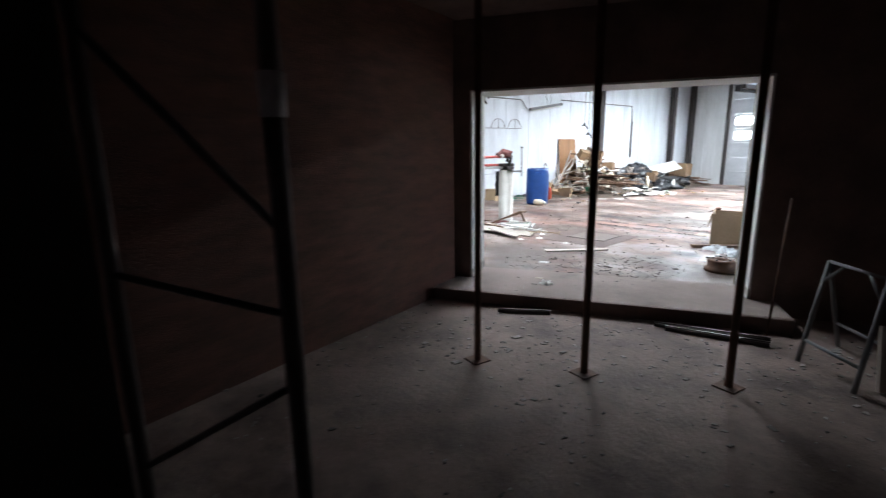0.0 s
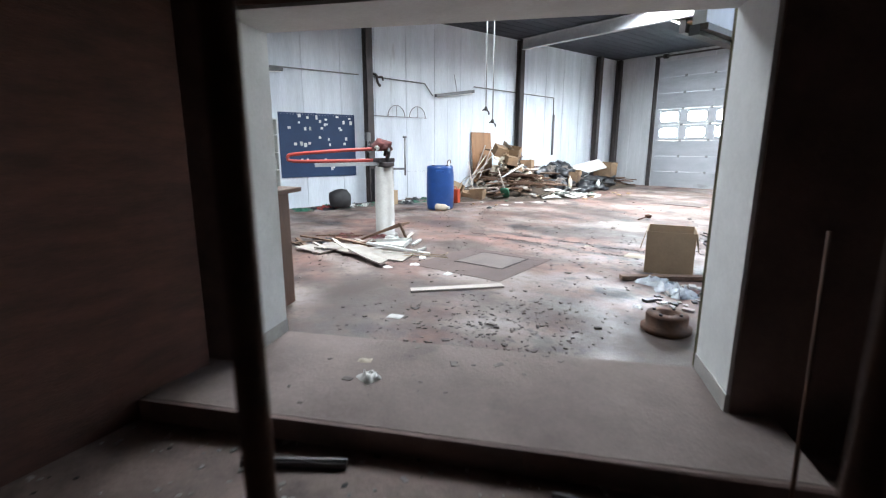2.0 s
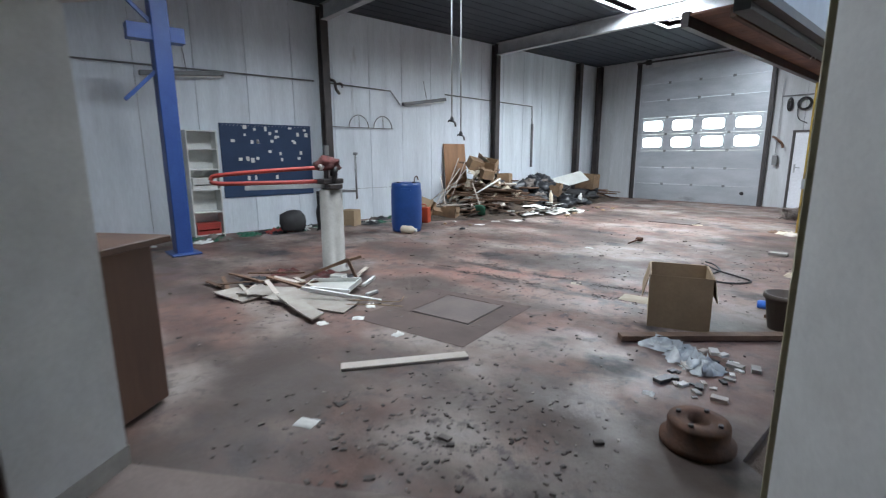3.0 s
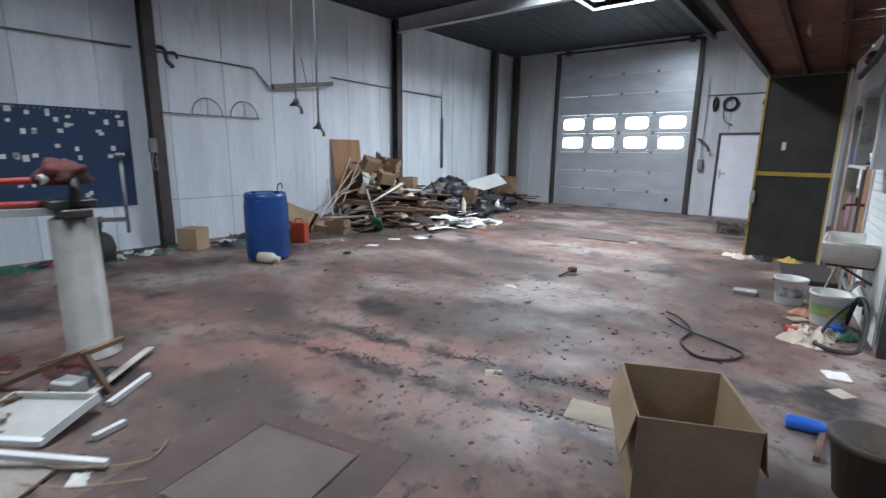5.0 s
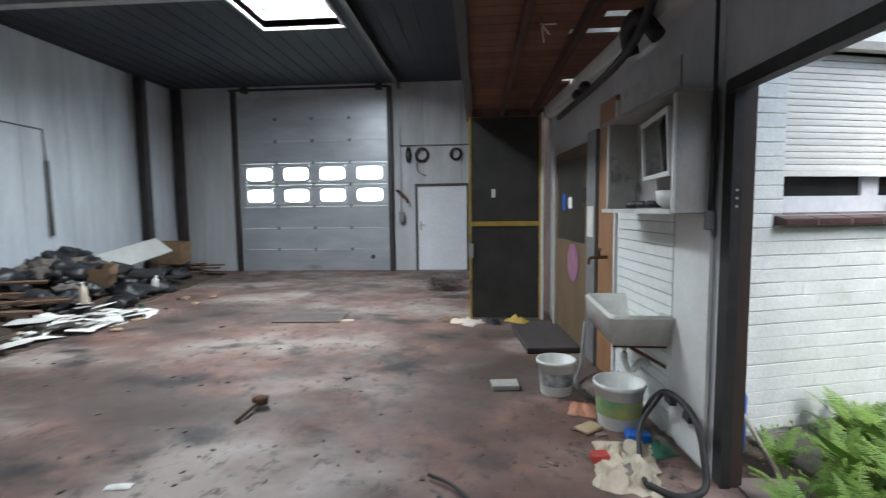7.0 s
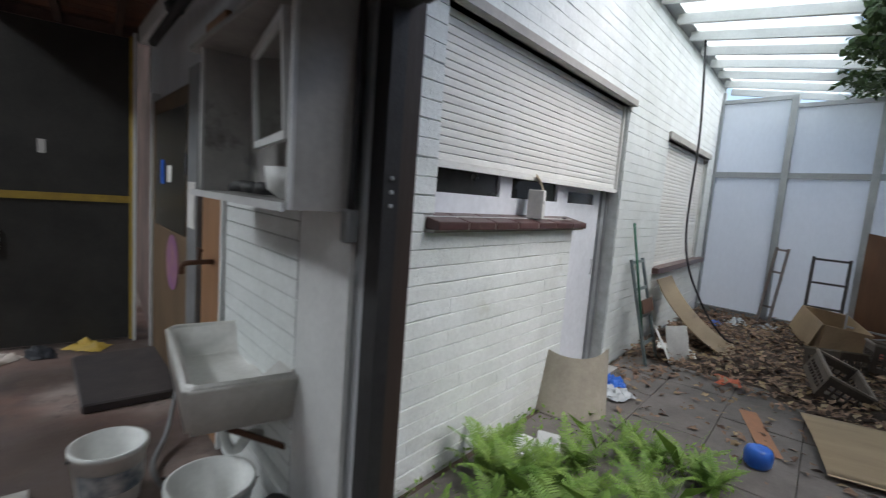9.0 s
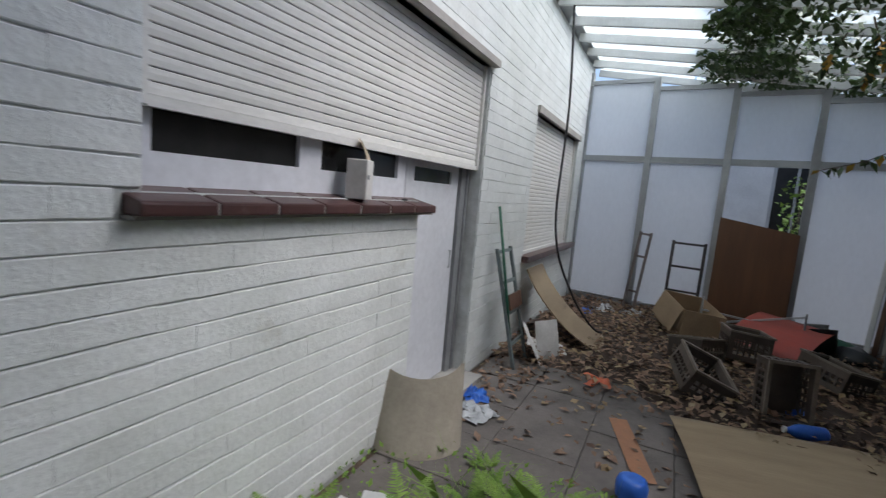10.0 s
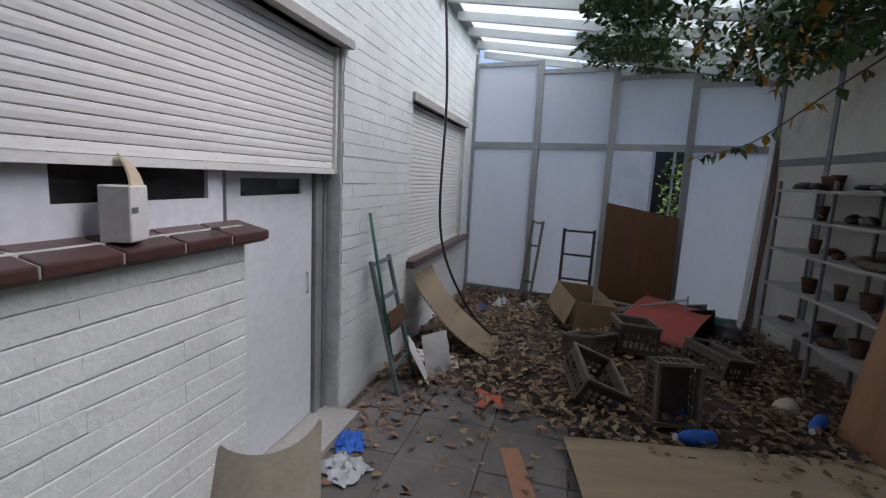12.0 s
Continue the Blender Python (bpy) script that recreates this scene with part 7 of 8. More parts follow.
def build_yard_things():
    rnd = random.Random(41)
    # large plywood sheet on the ground
    bm = bmesh.new()
    n = 16
    prof = [(0.95 * k / n, 0.02 * math.sin(math.pi * k / n)) for k in range(n + 1)]
    sheet_along(bm, prof, 2.15, 0.012)
    solid("plywood_sheet", bm, M["ply"], "weathered plywood sheet lying on the leaves, water-stained", "sheet", Matrix.Translation((7.31, 14.14, 0.04)) @ pose(0, 0, 0, 1.5, 0, -64.5))
    # bent lino sheet by the house
    bm = bmesh.new()
    cols = [radians(-68 + 136 * k / 12) for k in range(13)]
    for inner in (0.27, 0.282):
        rows_ = []
        for z in (0.0, 0.135, 0.27, 0.40):
            rows_.append([bm.verts.new((inner * math.sin(a), 0.27 - inner * math.cos(a) + 0.3 * z - 0.05 * (1 - z / 0.40) ** 2, z * (1 + 0.16 * (a / 1.19) ** 2))) for a in cols])
        for r1, r2 in zip(rows_, rows_[1:]):
            for q in range(12):
                bm.faces.new((r1[q], r1[q + 1], r2[q + 1], r2[q])).smooth = True
    bmesh.ops.recalc_face_normals(bm, faces=bm.faces)
    solid("bent_board", bm, M["lino"], "bent beige board standing against the brick wall", "board", pose(6.55, 15.42, 0.0, 0, 0, -46))
    # bent plywood further back
    bm = bmesh.new()
    prof = [(0.95 * k / 14, 0.72 - 0.72 * math.sin(0.5 * math.pi * k / 14) ** 0.8) for k in range(15)]
    sheet_along(bm, prof, 0.62, 0.012)
    solid("bent_plywood", bm, M["ply"], "bent mossy plywood sheet leaning on the house", "sheet", pose(9.55, 16.42, 0.02, 0, 0, 195))
    metal_grid(HOUSE @ pose(3.42, -0.30, 0.0, -14, 0, 0), 0.36, 1.05, (0.22, 0.48, 0.75, 1.02), M["grey_green"], "grey-green metal rack leaning on the brick wall")
    bm = bmesh.new()
    tube(bm, [at_house(3.45, -0.28, 0.0), at_house(3.40, -0.04, 1.38)], 0.012)
    solid("green_pole", bm, M["green"], "thin dark green pole leaning on the wall", "pole")
    bm = bmesh.new()
    box(bm, 0, 0.34, -0.02, 0.0, 0.0, 0.13)
    solid("brown_offcut", bm, M["brown_wood"], "brown board offcut in the metal rack", "board", HOUSE @ pose(3.44, -0.20, 0.50, -14, 0, 0))
    for k, (u, v, rx, rz) in enumerate(((3.75, -0.35, 62, 20), (3.95, -0.45, 75, -30), (4.15, -0.4, 8, 15))):
        bm = bmesh.new()
        crumpled(bm, 0.3, 0.38, 6, 0.03, k + 400)
        solid("white_sheet", bm, M["paper"], "white plastic sheet piece among the leaves", "sheet", HOUSE @ pose(u, v, 0.16 if rx > 20 else 0.05, rx, 0, rz), "white sheets")
    metal_grid(FAR @ pose(0.92, -0.22, 0.0, -8, 4, 0), 0.14, 1.15, (0.3, 0.8, 1.12), M["rusty_grey"], "rusty narrow metal frame leaning on the end wall")
    metal_grid(FAR @ pose(1.46, -0.3, 0.3, -6, 0, 0), 0.38, 0.78, (0.12, 0.44, 0.75), M["steel"], "dark metal frame leaning on the end wall")
    for k, (x0, x1) in enumerate(((3.62, 3.75), (3.55, 3.66))):
        bm = bmesh.new()
        bar(bm, FAR @ Vector((x0, -0.25, 0.05)), FAR @ Vector((x1, -0.05, 2.35)), 0.05, 0.025)
        solid("long_batten", bm, M["jamb" if k else "brown_wood"], "long batten standing in the corner", "batten", group="corner battens")
    # black cable from the eaves
    bm = bmesh.new()
    tube(bm, smooth_path([at_house(4.55, -0.2, 3.48), at_house(4.5, -0.28, 2.4), at_house(4.42, -0.3, 1.2), at_house(4.55, -0.5, 0.55), at_house(4.85, -0.75, 0.12), at_house(5.2, -0.9, 0.05)], 8), 0.012)
    solid("hanging_cable", bm, M["black"], "black cable hanging from the eaves to the ground", "cable")
    # crushed carton and wire rack near the end wall
    carton("crushed_carton", pose(10.85, 15.15, 0.06, 8, -12, 40), 0.55, 0.5, 0.36, True, "crushed brown cardboard box on the leaves", flap=0.3)
    r = thing("wire_rack", FAR @ pose(1.95, -0.75, 0.12), "pale metal rack frame lying on the heap", "rack")
    for a, b in (((0, 0, 0), (0, 0, 0.36)), ((1.0, 0, 0), (1.0, 0, 0.36)), ((0, 0, 0.02), (1.0, 0, 0.02)), ((0, 0, 0.2), (1.0, 0, 0.14)), ((0.1, 0.02, 0.05), (1.0, 0.02, 0.32)), ((0, 0.4, 0.0), (1.0, 0.4, 0.0)), ((0, 0, 0.02), (0, 0.4, 0.0)), ((1.0, 0, 0.02), (1.0, 0.4, 0.0))):
        bm = bmesh.new()
        bar(bm, a, b, 0.025, 0.02)
        part("bar", bm, M["beam"], r)
    bm = bmesh.new()
    sheet_along(bm, [(0.85 * k / 8, 0.05 + 0.05 * math.sin(3 * k / 8)) for k in range(9)], 0.75, 0.01)
    solid("red_sheet", bm, M["red_dull"], "faded red plastic sheet lying on the leaves", "sheet", pose(10.7, 14.72, 0.08, 15, 4, -105))
    # crates
    crate(pose(8.98, 14.6, 0.07, 24, -12, 28), 0.48, 0.34, 0.2, "dark plastic crate tipped over on the leaves")
    crate(pose(9.0, 14.05, 0.24, 4, -84, 25), 0.42, 0.30, 0.2, "dark plastic crate standing on its side")
    crate(pose(9.75, 14.75, 0.06, -10, 8, -15), 0.46, 0.32, 0.2, "dark plastic crate half buried in leaves")
    crate(pose(10.2, 14.45, 0.08, 4, 5, 20), 0.5, 0.36, 0.26, "dark plastic crate on the leaves")
    crate(pose(10.05, 13.75, 0.06, 12, -5, 50), 0.46, 0.32, 0.2, "dark plastic crate half buried in leaves")
    # blue and other bits
    for k, (x, y, s, mat, lab) in enumerate(((9.1, 13.9, 0.12, "bright_blue", "crumpled blue plastic bag on the leaves"), (7.42, 15.66, 0.10, "bright_blue", "crumpled blue plastic bag by the door step"), (7.2, 15.52, 0.12, "clear_bag", "crumpled clear plastic bag by the door step"), (10.9, 13.7, 0.12, "bright_blue", "blue plastic bag by the shelf"), (11.0, 16.2, 0.16, "clear_bag", "white plastic canister scrap by the end wall"), (10.7, 16.3, 0.12, "bright_blue", "blue plastic scrap by the end wall"), (11.2, 15.9, 0.14, "clear_bag", "grey plastic film by the end wall"), (11.7, 13.75, 0.16, "green", "green plastic bag in the corner"), (9.55, 13.25, 0.1, "cloth", "pale plastic can on the leaves"), (11.55, 14.2, 0.2, "bag", "dark bag in the corner"), (11.3, 13.6, 0.2, "bag", "dark bag in the corner"))):
        bm = bmesh.new()
        if mat in ("clear_bag", "bright_blue"):
            crumpled(bm, s * 2.2, s * 1.7, 12, s * 0.7, k + 500, -0.05)
        else:
            lump(bm, s, k + 500, (1.3, 0.9, 0.65), 0.5)
        solid("plastic_scrap", bm, M[mat], lab, "plastic", pose(x, y, 0.07, 0, 0, 41 * k), "plastic scraps")
    bottle(lying(8.68, 13.72, 0.05, 120) @ Matrix.Translation((-0.04, 0, 0)), 0.05, 0.26, M["bright_blue"], "blue plastic bottle on the leaves")
    bottle(lying(9.45, 13.05, 0.045, 160) @ Matrix.Translation((-0.04, 0, 0)), 0.045, 0.28, M["bright_blue"], "blue plastic bottle on the leaves")
    p = thing("blue_cup", pose(7.09, 14.43, 0.0), "round blue plastic pot on the paving", "pot")
    bm = bmesh.new()
    lathe(bm, [(0.05, 0.0), (0.075, 0.03), (0.08, 0.09), (0.07, 0.12), (0.05, 0.13), (0.001, 0.125)], 20)
    part("shell", bm, M["bright_blue"], p)
    bm = bmesh.new()
    lathe(bm, [(0.065, 0), (0.07, 0.02), (0.07, 0.34), (0.05, 0.38), (0.025, 0.39)], 20)
    solid("blue_canister", bm, M["bright_blue"], "bright blue canister behind the door post", "canister", pose(4.80, 15.08, -0.02))
    for k, (dx, dy, rz) in enumerate(((0, 0, 0), (0.1, 0.03, 70), (0.06, -0.08, 30))):
        bm = bmesh.new()
        crumpled(bm, 0.22, 0.07, 5, 0.03, k + 600)
        solid("orange_film", bm, M["orange_plastic"], "torn orange plastic strip on the ground", "film", pose(8.4 + dx, 15.2 + dy, 0.03, 0, 0, rz), "orange strips")
    for k, (u, v) in enumerate(((1.15, -0.22), (1.22, -0.36), (0.95, -0.3))):
        bm = bmesh.new()
        box(bm, -0.11, 0.11, -0.07, 0.07, 0, 0.035)
        solid("stone_slab", bevelled(bm, 0.006), M["jamb"], "pale broken slab lying by the ferns", "slab", HOUSE @ pose(u, v, 0.02 + 0.04 * k, 4 * k, 3, 25 * k), "broken slabs")
    # carton on the sill
    c = thing("carton_on_sill", HOUSE @ pose(1.46, 0.0, 1.395, 0, 0, 20), "small white carton with a torn brown flap on the sill", "carton")
    bm = bmesh.new()
    box(bm, -0.055, 0.055, -0.05, 0.05, 0.005, 0.19)
    part("body", bevelled(bm, 0.004), M["paper"], c)
    bm = bmesh.new()
    sheet_along(bm, [(0.0, 0.0), (0.004, 0.04), (0.012, 0.08), (0.03, 0.125)], 0.095, 0.008)
    for w in bm.verts:
        w.co = pose(-0.03, -0.045, 0.185, -14, 22, 0) @ w.co
    part("flap", bm, M["flap_card"], c, "torn pale brown flap")
    bm = bmesh.new()
    box(bm, -0.05, -0.01, -0.0512, -0.0505, 0.10, 0.12)
    part("print_bar", bm, M["pipe"], c)
    bm = bmesh.new()
    lump(bm, 0.02, 700, (1.3, 0.8, 0.4))
    solid("sill_pebble", bm, M["black"], "small dark stone on the tiled sill", "stone", HOUSE @ pose(1.86, -0.02, 1.405))
    # shelf rack on the side wall
    m = RIGHT @ pose(0.95, -0.40, 0.0)
    s = thing("storage_rack", m, "open metal shelf rack full of pots and junk", "rack")
    for x in (0.0, 0.85, 1.7):
        for y in (0.0, 0.34):
            bm = bmesh.new()
            box(bm, x - 0.012, x + 0.012, y - 0.012, y + 0.012, 0, 1.78)
            part("post", bm, M["pipe"], s)
    for z in (0.42, 0.78, 1.12, 1.42, 1.68):
        bm = bmesh.new()
        box(bm, -0.02, 1.72, -0.02, 0.36, z, z + 0.022)
        part("shelf_board", bm, M["concrete"], s)
    for z in (0.42, 0.78, 1.12, 1.42, 1.68):
        for k in range(7):
            bm = bmesh.new()
            rr = rnd.uniform(0.04, 0.08)
            if rnd.random() < 0.5:
                lathe(bm, [(rr * 0.7, 0), (rr, 0.12), (rr * 1.1, 0.13), (rr * 0.95, 0.13), (rr * 0.6, 0.02)], 12)
                solid("plant_pot", bm, M[rnd.choice(("rust", "crate", "brown_wood"))], "old brown plant pot on the metal rack", "pot", m @ pose(rnd.uniform(0.05, 1.6), rnd.uniform(0.08, 0.26), z + 0.022), "pots on the rack")
            else:
                lump(bm, rr, k + int(z * 100), (1.6, 0.9, 0.6), 0.5)
                solid("rack_junk", bm, M[rnd.choice(("bag", "rust", "grey_cloth", "crate"))], "dirty junk on the metal rack", "junk", m @ pose(rnd.uniform(0.1, 1.6), rnd.uniform(0.08, 0.26), z + 0.055, 0, 0, rnd.uniform(0, 360)), "junk on the rack")
    bm = bmesh.new()
    box(bm, 0, 1.2, 0, 0.02, 0, 1.15)
    solid("orange_sheet", bm, M["orange_wood"], "orange-brown veneered board leaning on the side wall", "board", RIGHT @ pose(2.62, -0.62, 0.0, -9, 0, 0))
    for k, (x, mat, lab) in enumerate(((0.5, "bag", "grey plastic watering can by the rack"), (0.25, "clear_bag", "grey plastic tub by the rack"))):
        bm = bmesh.new()
        lathe(bm, [(0.12, 0), (0.15, 0.26), (0.16, 0.27), (0.14, 0.27), (0.1, 0.02)], 16)
        tube(bm, smooth_path([(0.12, 0, 0.06), (0.24, 0, 0.2), (0.3, 0, 0.34)]), 0.02)
        solid("watering_can", bm, M[mat], lab, "watering can", RIGHT @ pose(x, -0.75, 0.05, 0, 18, 200), "watering cans")


M["flap_card"] = material("pale_torn_card", (0.55, 0.46, 0.33), (0.45, 0.37, 0.26), 0.85, 6, 50, 0.1, local=True)
M["lino"] = material("beige_lino", (0.46, 0.415, 0.34), (0.31, 0.275, 0.22), 0.6, 3, 40, 0.15, spots=0.3, spot=(0.2, 0.165, 0.12), local=True)
M["crate_rim"] = material("scuffed_crate_rim", (0.24, 0.205, 0.17), (0.15, 0.125, 0.10), 0.6, 6, 40, 0.2, local=True)
M["grey_green"] = material("grey_green_paint", (0.16, 0.20, 0.20), (0.11, 0.14, 0.14), 0.5, 6, 40, 0.1, local=True)
M["rusty_grey"] = material("rusty_grey_steel", (0.22, 0.17, 0.15), (0.13, 0.12, 0.12), 0.6, 12, 40, 0.1, local=True)
M["red_dull"] = material("faded_red_plastic", (0.46, 0.085, 0.06), (0.36, 0.09, 0.07), 0.6, 5, 40, 0.1, spots=0.25, spot=(0.12, 0.07, 0.05), local=True)
build_yard_things()


# ---- plants and leaves ----
def leaf(bm, m, L, w):
    """A small folded leaf of four triangles."""
    pts = [(0, 0, 0), (L * 0.45, w / 2, L * 0.08), (L, 0, -L * 0.08), (L * 0.45, -w / 2, L * 0.08), (L * 0.5, 0, 0)]
    v = [bm.verts.new(m @ Vector(p)) for p in pts]
    for f in ((0, 4, 1), (1, 4, 2), (0, 3, 4), (3, 2, 4)):
        bm.faces.new([v[i] for i in f])


def build_leaf_litter():
    rnd = random.Random(51)
    bm = bmesh.new()
    n, k_ = 60, 50
    g = {}
    for i in range(n + 1):
        for j in range(k_ + 1):
            x, y = 6.6 + 5.5 * i / n, 12.0 + 5.0 * j / k_
            q = Vector((x * 1.6, y * 1.6, 0))
            far_ = min(max((x - 7.9) / 1.2, 0), 1)
            h = far_ * (0.035 + 0.05 * noise.noise(q) + 0.02 * noise.noise(q * 4)) - (1 - far_) * 0.05
            g[i, j] = bm.verts.new((x, y, h))
    for i in range(n):
        for j in range(k_):
            c = Vector((6.6 + 5.5 * (i + 0.5) / n, 12.0 + 5.0 * (j + 0.5) / k_, 0))
            if (HOUSE.inverted() @ c).y < -0.02:
                bm.faces.new((g[i, j], g[i + 1, j], g[i + 1, j + 1], g[i, j + 1])).smooth = True
    for v in [v for v in bm.verts if not v.link_faces]:
        bm.verts.remove(v)
    solid("leaf_mould", bm, M["soil"], "dark layer of rotting leaves over the yard", "leaf litter", kind="stuff")
    bm = bmesh.new()
    for k in range(9500):
        x = 6.9 + 5.0 * rnd.random() ** 0.8
        y = rnd.uniform(12.4, 17.0)
        local = HOUSE.inverted() @ Vector((x, y, 0))
        if local.y > -0.05:
            continue
        on_paving = x < 8.3 and 13.9 < y < 15.5
        if on_paving and rnd.random() < 0.8:
            continue
        far_ = min(max((x - 7.9) / 1.2, 0), 1)
        z = 0.012 + far_ * 0.075 * rnd.random() + 0.02 * far_
        L = rnd.uniform(0.04, 0.10)
        leaf(bm, pose(x, y, z, rnd.uniform(-28, 28), rnd.uniform(-28, 28), rnd.uniform(0, 360)), L, L * rnd.uniform(0.4, 0.65))
    solid("fallen_leaves", bm, M["leaf_dry"], "fallen brown leaves strewn over the yard", "leaves", kind="stuff")
    bm = bmesh.new()
    for k in range(1100):
        x, y = 7.2 + 4.6 * rnd.random(), rnd.uniform(12.6, 16.2)
        if (HOUSE.inverted() @ Vector((x, y, 0))).y > -0.05 or (x < 8.3 and rnd.random() < 0.7):
            continue
        L = rnd.uniform(0.04, 0.09)
        leaf(bm, pose(x, y, 0.06 + 0.05 * rnd.random() if x > 8.3 else 0.02, rnd.uniform(-20, 20), rnd.uniform(-20, 20), rnd.uniform(0, 360)), L, L * 0.6)
    solid("pale_fallen_leaves", bm, M["leaf_pale"], "pale curled leaves among the litter", "leaves", kind="stuff")


M["leaf_pale"] = material("pale_dead_leaves", (0.34, 0.27, 0.17), (0.26, 0.17, 0.08), 0.8, 9, 60, 0.1, spread=0.25, island=True)


def frond(bm, m, L, rnd):
    """A fern frond: an arching rib with paired, toothed leaflets."""
    n = 34
    lean = rnd.uniform(0.55, 1.05)
    sway = rnd.uniform(-0.25, 0.25)
    pts = []
    x = z = 0.0
    for k in range(n + 1):
        a = 1.4 - lean * 1.5 * k / n
        pts.append(Vector((x, sway * x * x / max(L, 0.1), z)))
        x += math.cos(a) * L / n
        z += math.sin(a) * L / n
    for k in range(4, n):
        p, d = pts[k], (pts[k + 1] - pts[k]).normalized()
        w = L * 0.17 * math.sin(math.pi * ((k - 3) / (n - 2)) ** 0.7) + 0.004
        for s in (-1, 1):
            t = p + Vector((d.x * w * 0.45, s * w, d.z * w * 0.4 - w * rnd.uniform(0.05, 0.35)))
            e = d * (L / n * 0.30)
            v = [bm.verts.new(m @ q) for q in (p - e, p.lerp(t, 0.45) - e * 1.1, t, p.lerp(t, 0.45) + e * 1.1, p + e)]
            bm.faces.new(v)
    for a, b in zip(pts, pts[1:]):
        q = Vector((0, 0.003, 0))
        bm.faces.new([bm.verts.new(m @ c) for c in (a - q, b - q, b + q, a + q)])


def build_ferns():
    rnd = random.Random(61)
    places = []
    for k in range(30):
        u, v = rnd.uniform(0.2, 1.75), -rnd.uniform(0.15, 1.2)
        places.append((u, v, rnd.uniform(0.75, 1.15)))
    places += [(0.0, -0.75, 0.7), (0.05, -1.15, 0.6), (0.35, -1.3, 0.8), (1.75, -0.75, 0.55), (1.9, -0.62, 0.5), (0.12, -0.35, 0.7)]
    for u, v, s in places:
        if 1.25 < u and v > -0.55:
            continue
        s *= 0.72 if u > 0.95 else 1.0
        bm = bmesh.new()
        c = at_house(u, v)
        for q in range(rnd.randint(9, 13)):
            frond(bm, pose(rnd.uniform(-0.04, 0.04), rnd.uniform(-0.04, 0.04), 0, 0, 0, rnd.uniform(0, 360)), s * rnd.uniform(0.26, 0.46), rnd)
        solid("fern", bm, M["fern"], "bright green fern growing by the brick wall", "fern", pose(c.x, c.y, -0.03), "ferns")
    # smaller ferns along the threshold and behind the pot
    for x, y, s in ((4.78, 13.6, 0.5), (4.85, 13.95, 0.6), (4.95, 14.3, 0.65), (4.72, 13.1, 0.45), (5.1, 13.8, 0.6), (4.66, 12.75, 0.5), (4.68, 13.95, 0.65), (4.67, 14.25, 0.6), (4.75, 14.45, 0.65)):
        bm = bmesh.new()
        for q in range(10):
            frond(bm, pose(0, 0, 0, 0, 0, rnd.uniform(0, 360)), s * rnd.uniform(0.28, 0.5), rnd)
        solid("fern", bm, M["fern"], "small green fern growing at the concrete threshold", "fern", pose(x, y, 0.0), "ferns")
    bm = bmesh.new()
    for k in range(900):
        u, v = rnd.uniform(0.0, 2.0), -rnd.uniform(0.0, 1.3)
        c = at_house(u, v, 0.0)
        L = rnd.uniform(0.02, 0.05)
        leaf(bm, pose(c.x, c.y, rnd.uniform(0.0, 0.06), rnd.uniform(-40, 40), rnd.uniform(-60, 0), rnd.uniform(0, 360)), L, L * 0.5)
    for k in range(160):
        u, v = rnd.uniform(0.2, 1.7), -rnd.uniform(0.4, 1.3)
        c = at_house(u, v, 0.0)
        d = Vector((rnd.gauss(0, 0.1), rnd.gauss(0, 0.1), rnd.uniform(0.15, 0.34)))
        side = Vector((0.003, 0.002, 0))
        mid = c + d * 0.6
        tip = c + d + Vector((d.x, d.y, -0.02))
        bm.faces.new([bm.verts.new(p) for p in (c - side, c + side, mid + side, tip, mid - side)])
    solid("ground_weeds", bm, M["fern"], "small green weeds and grass among the ferns", "weeds", kind="stuff")
    bm = bmesh.new()
    tube(bm, [(4.9, 14.78, -0.02), (4.78, 15.1, 0.34)], 0.012, 6)
    solid("pale_stick", bm, M["pale_wood"], "thin pale stick leaning by the ferns", "stick")
    rnd2 = random.Random(62)
    for k in range(7):
        bm = bmesh.new()
        a = Vector((4.50 + 0.1 * k, 14.15 + 0.08 * k, 0.022))
        tube(bm, smooth_path([a, a + Vector((0.2, rnd2.uniform(-0.1, 0.3), 0.03)), a + Vector((0.4, rnd2.uniform(0.0, 0.4), 0.01)), a + Vector((0.6, rnd2.uniform(0.1, 0.5), 0.03))]), 0.005, 6)
        solid("loose_wire", bm, M["twig"], "tangled dark wire on the threshold", "wire", group="loose wires")


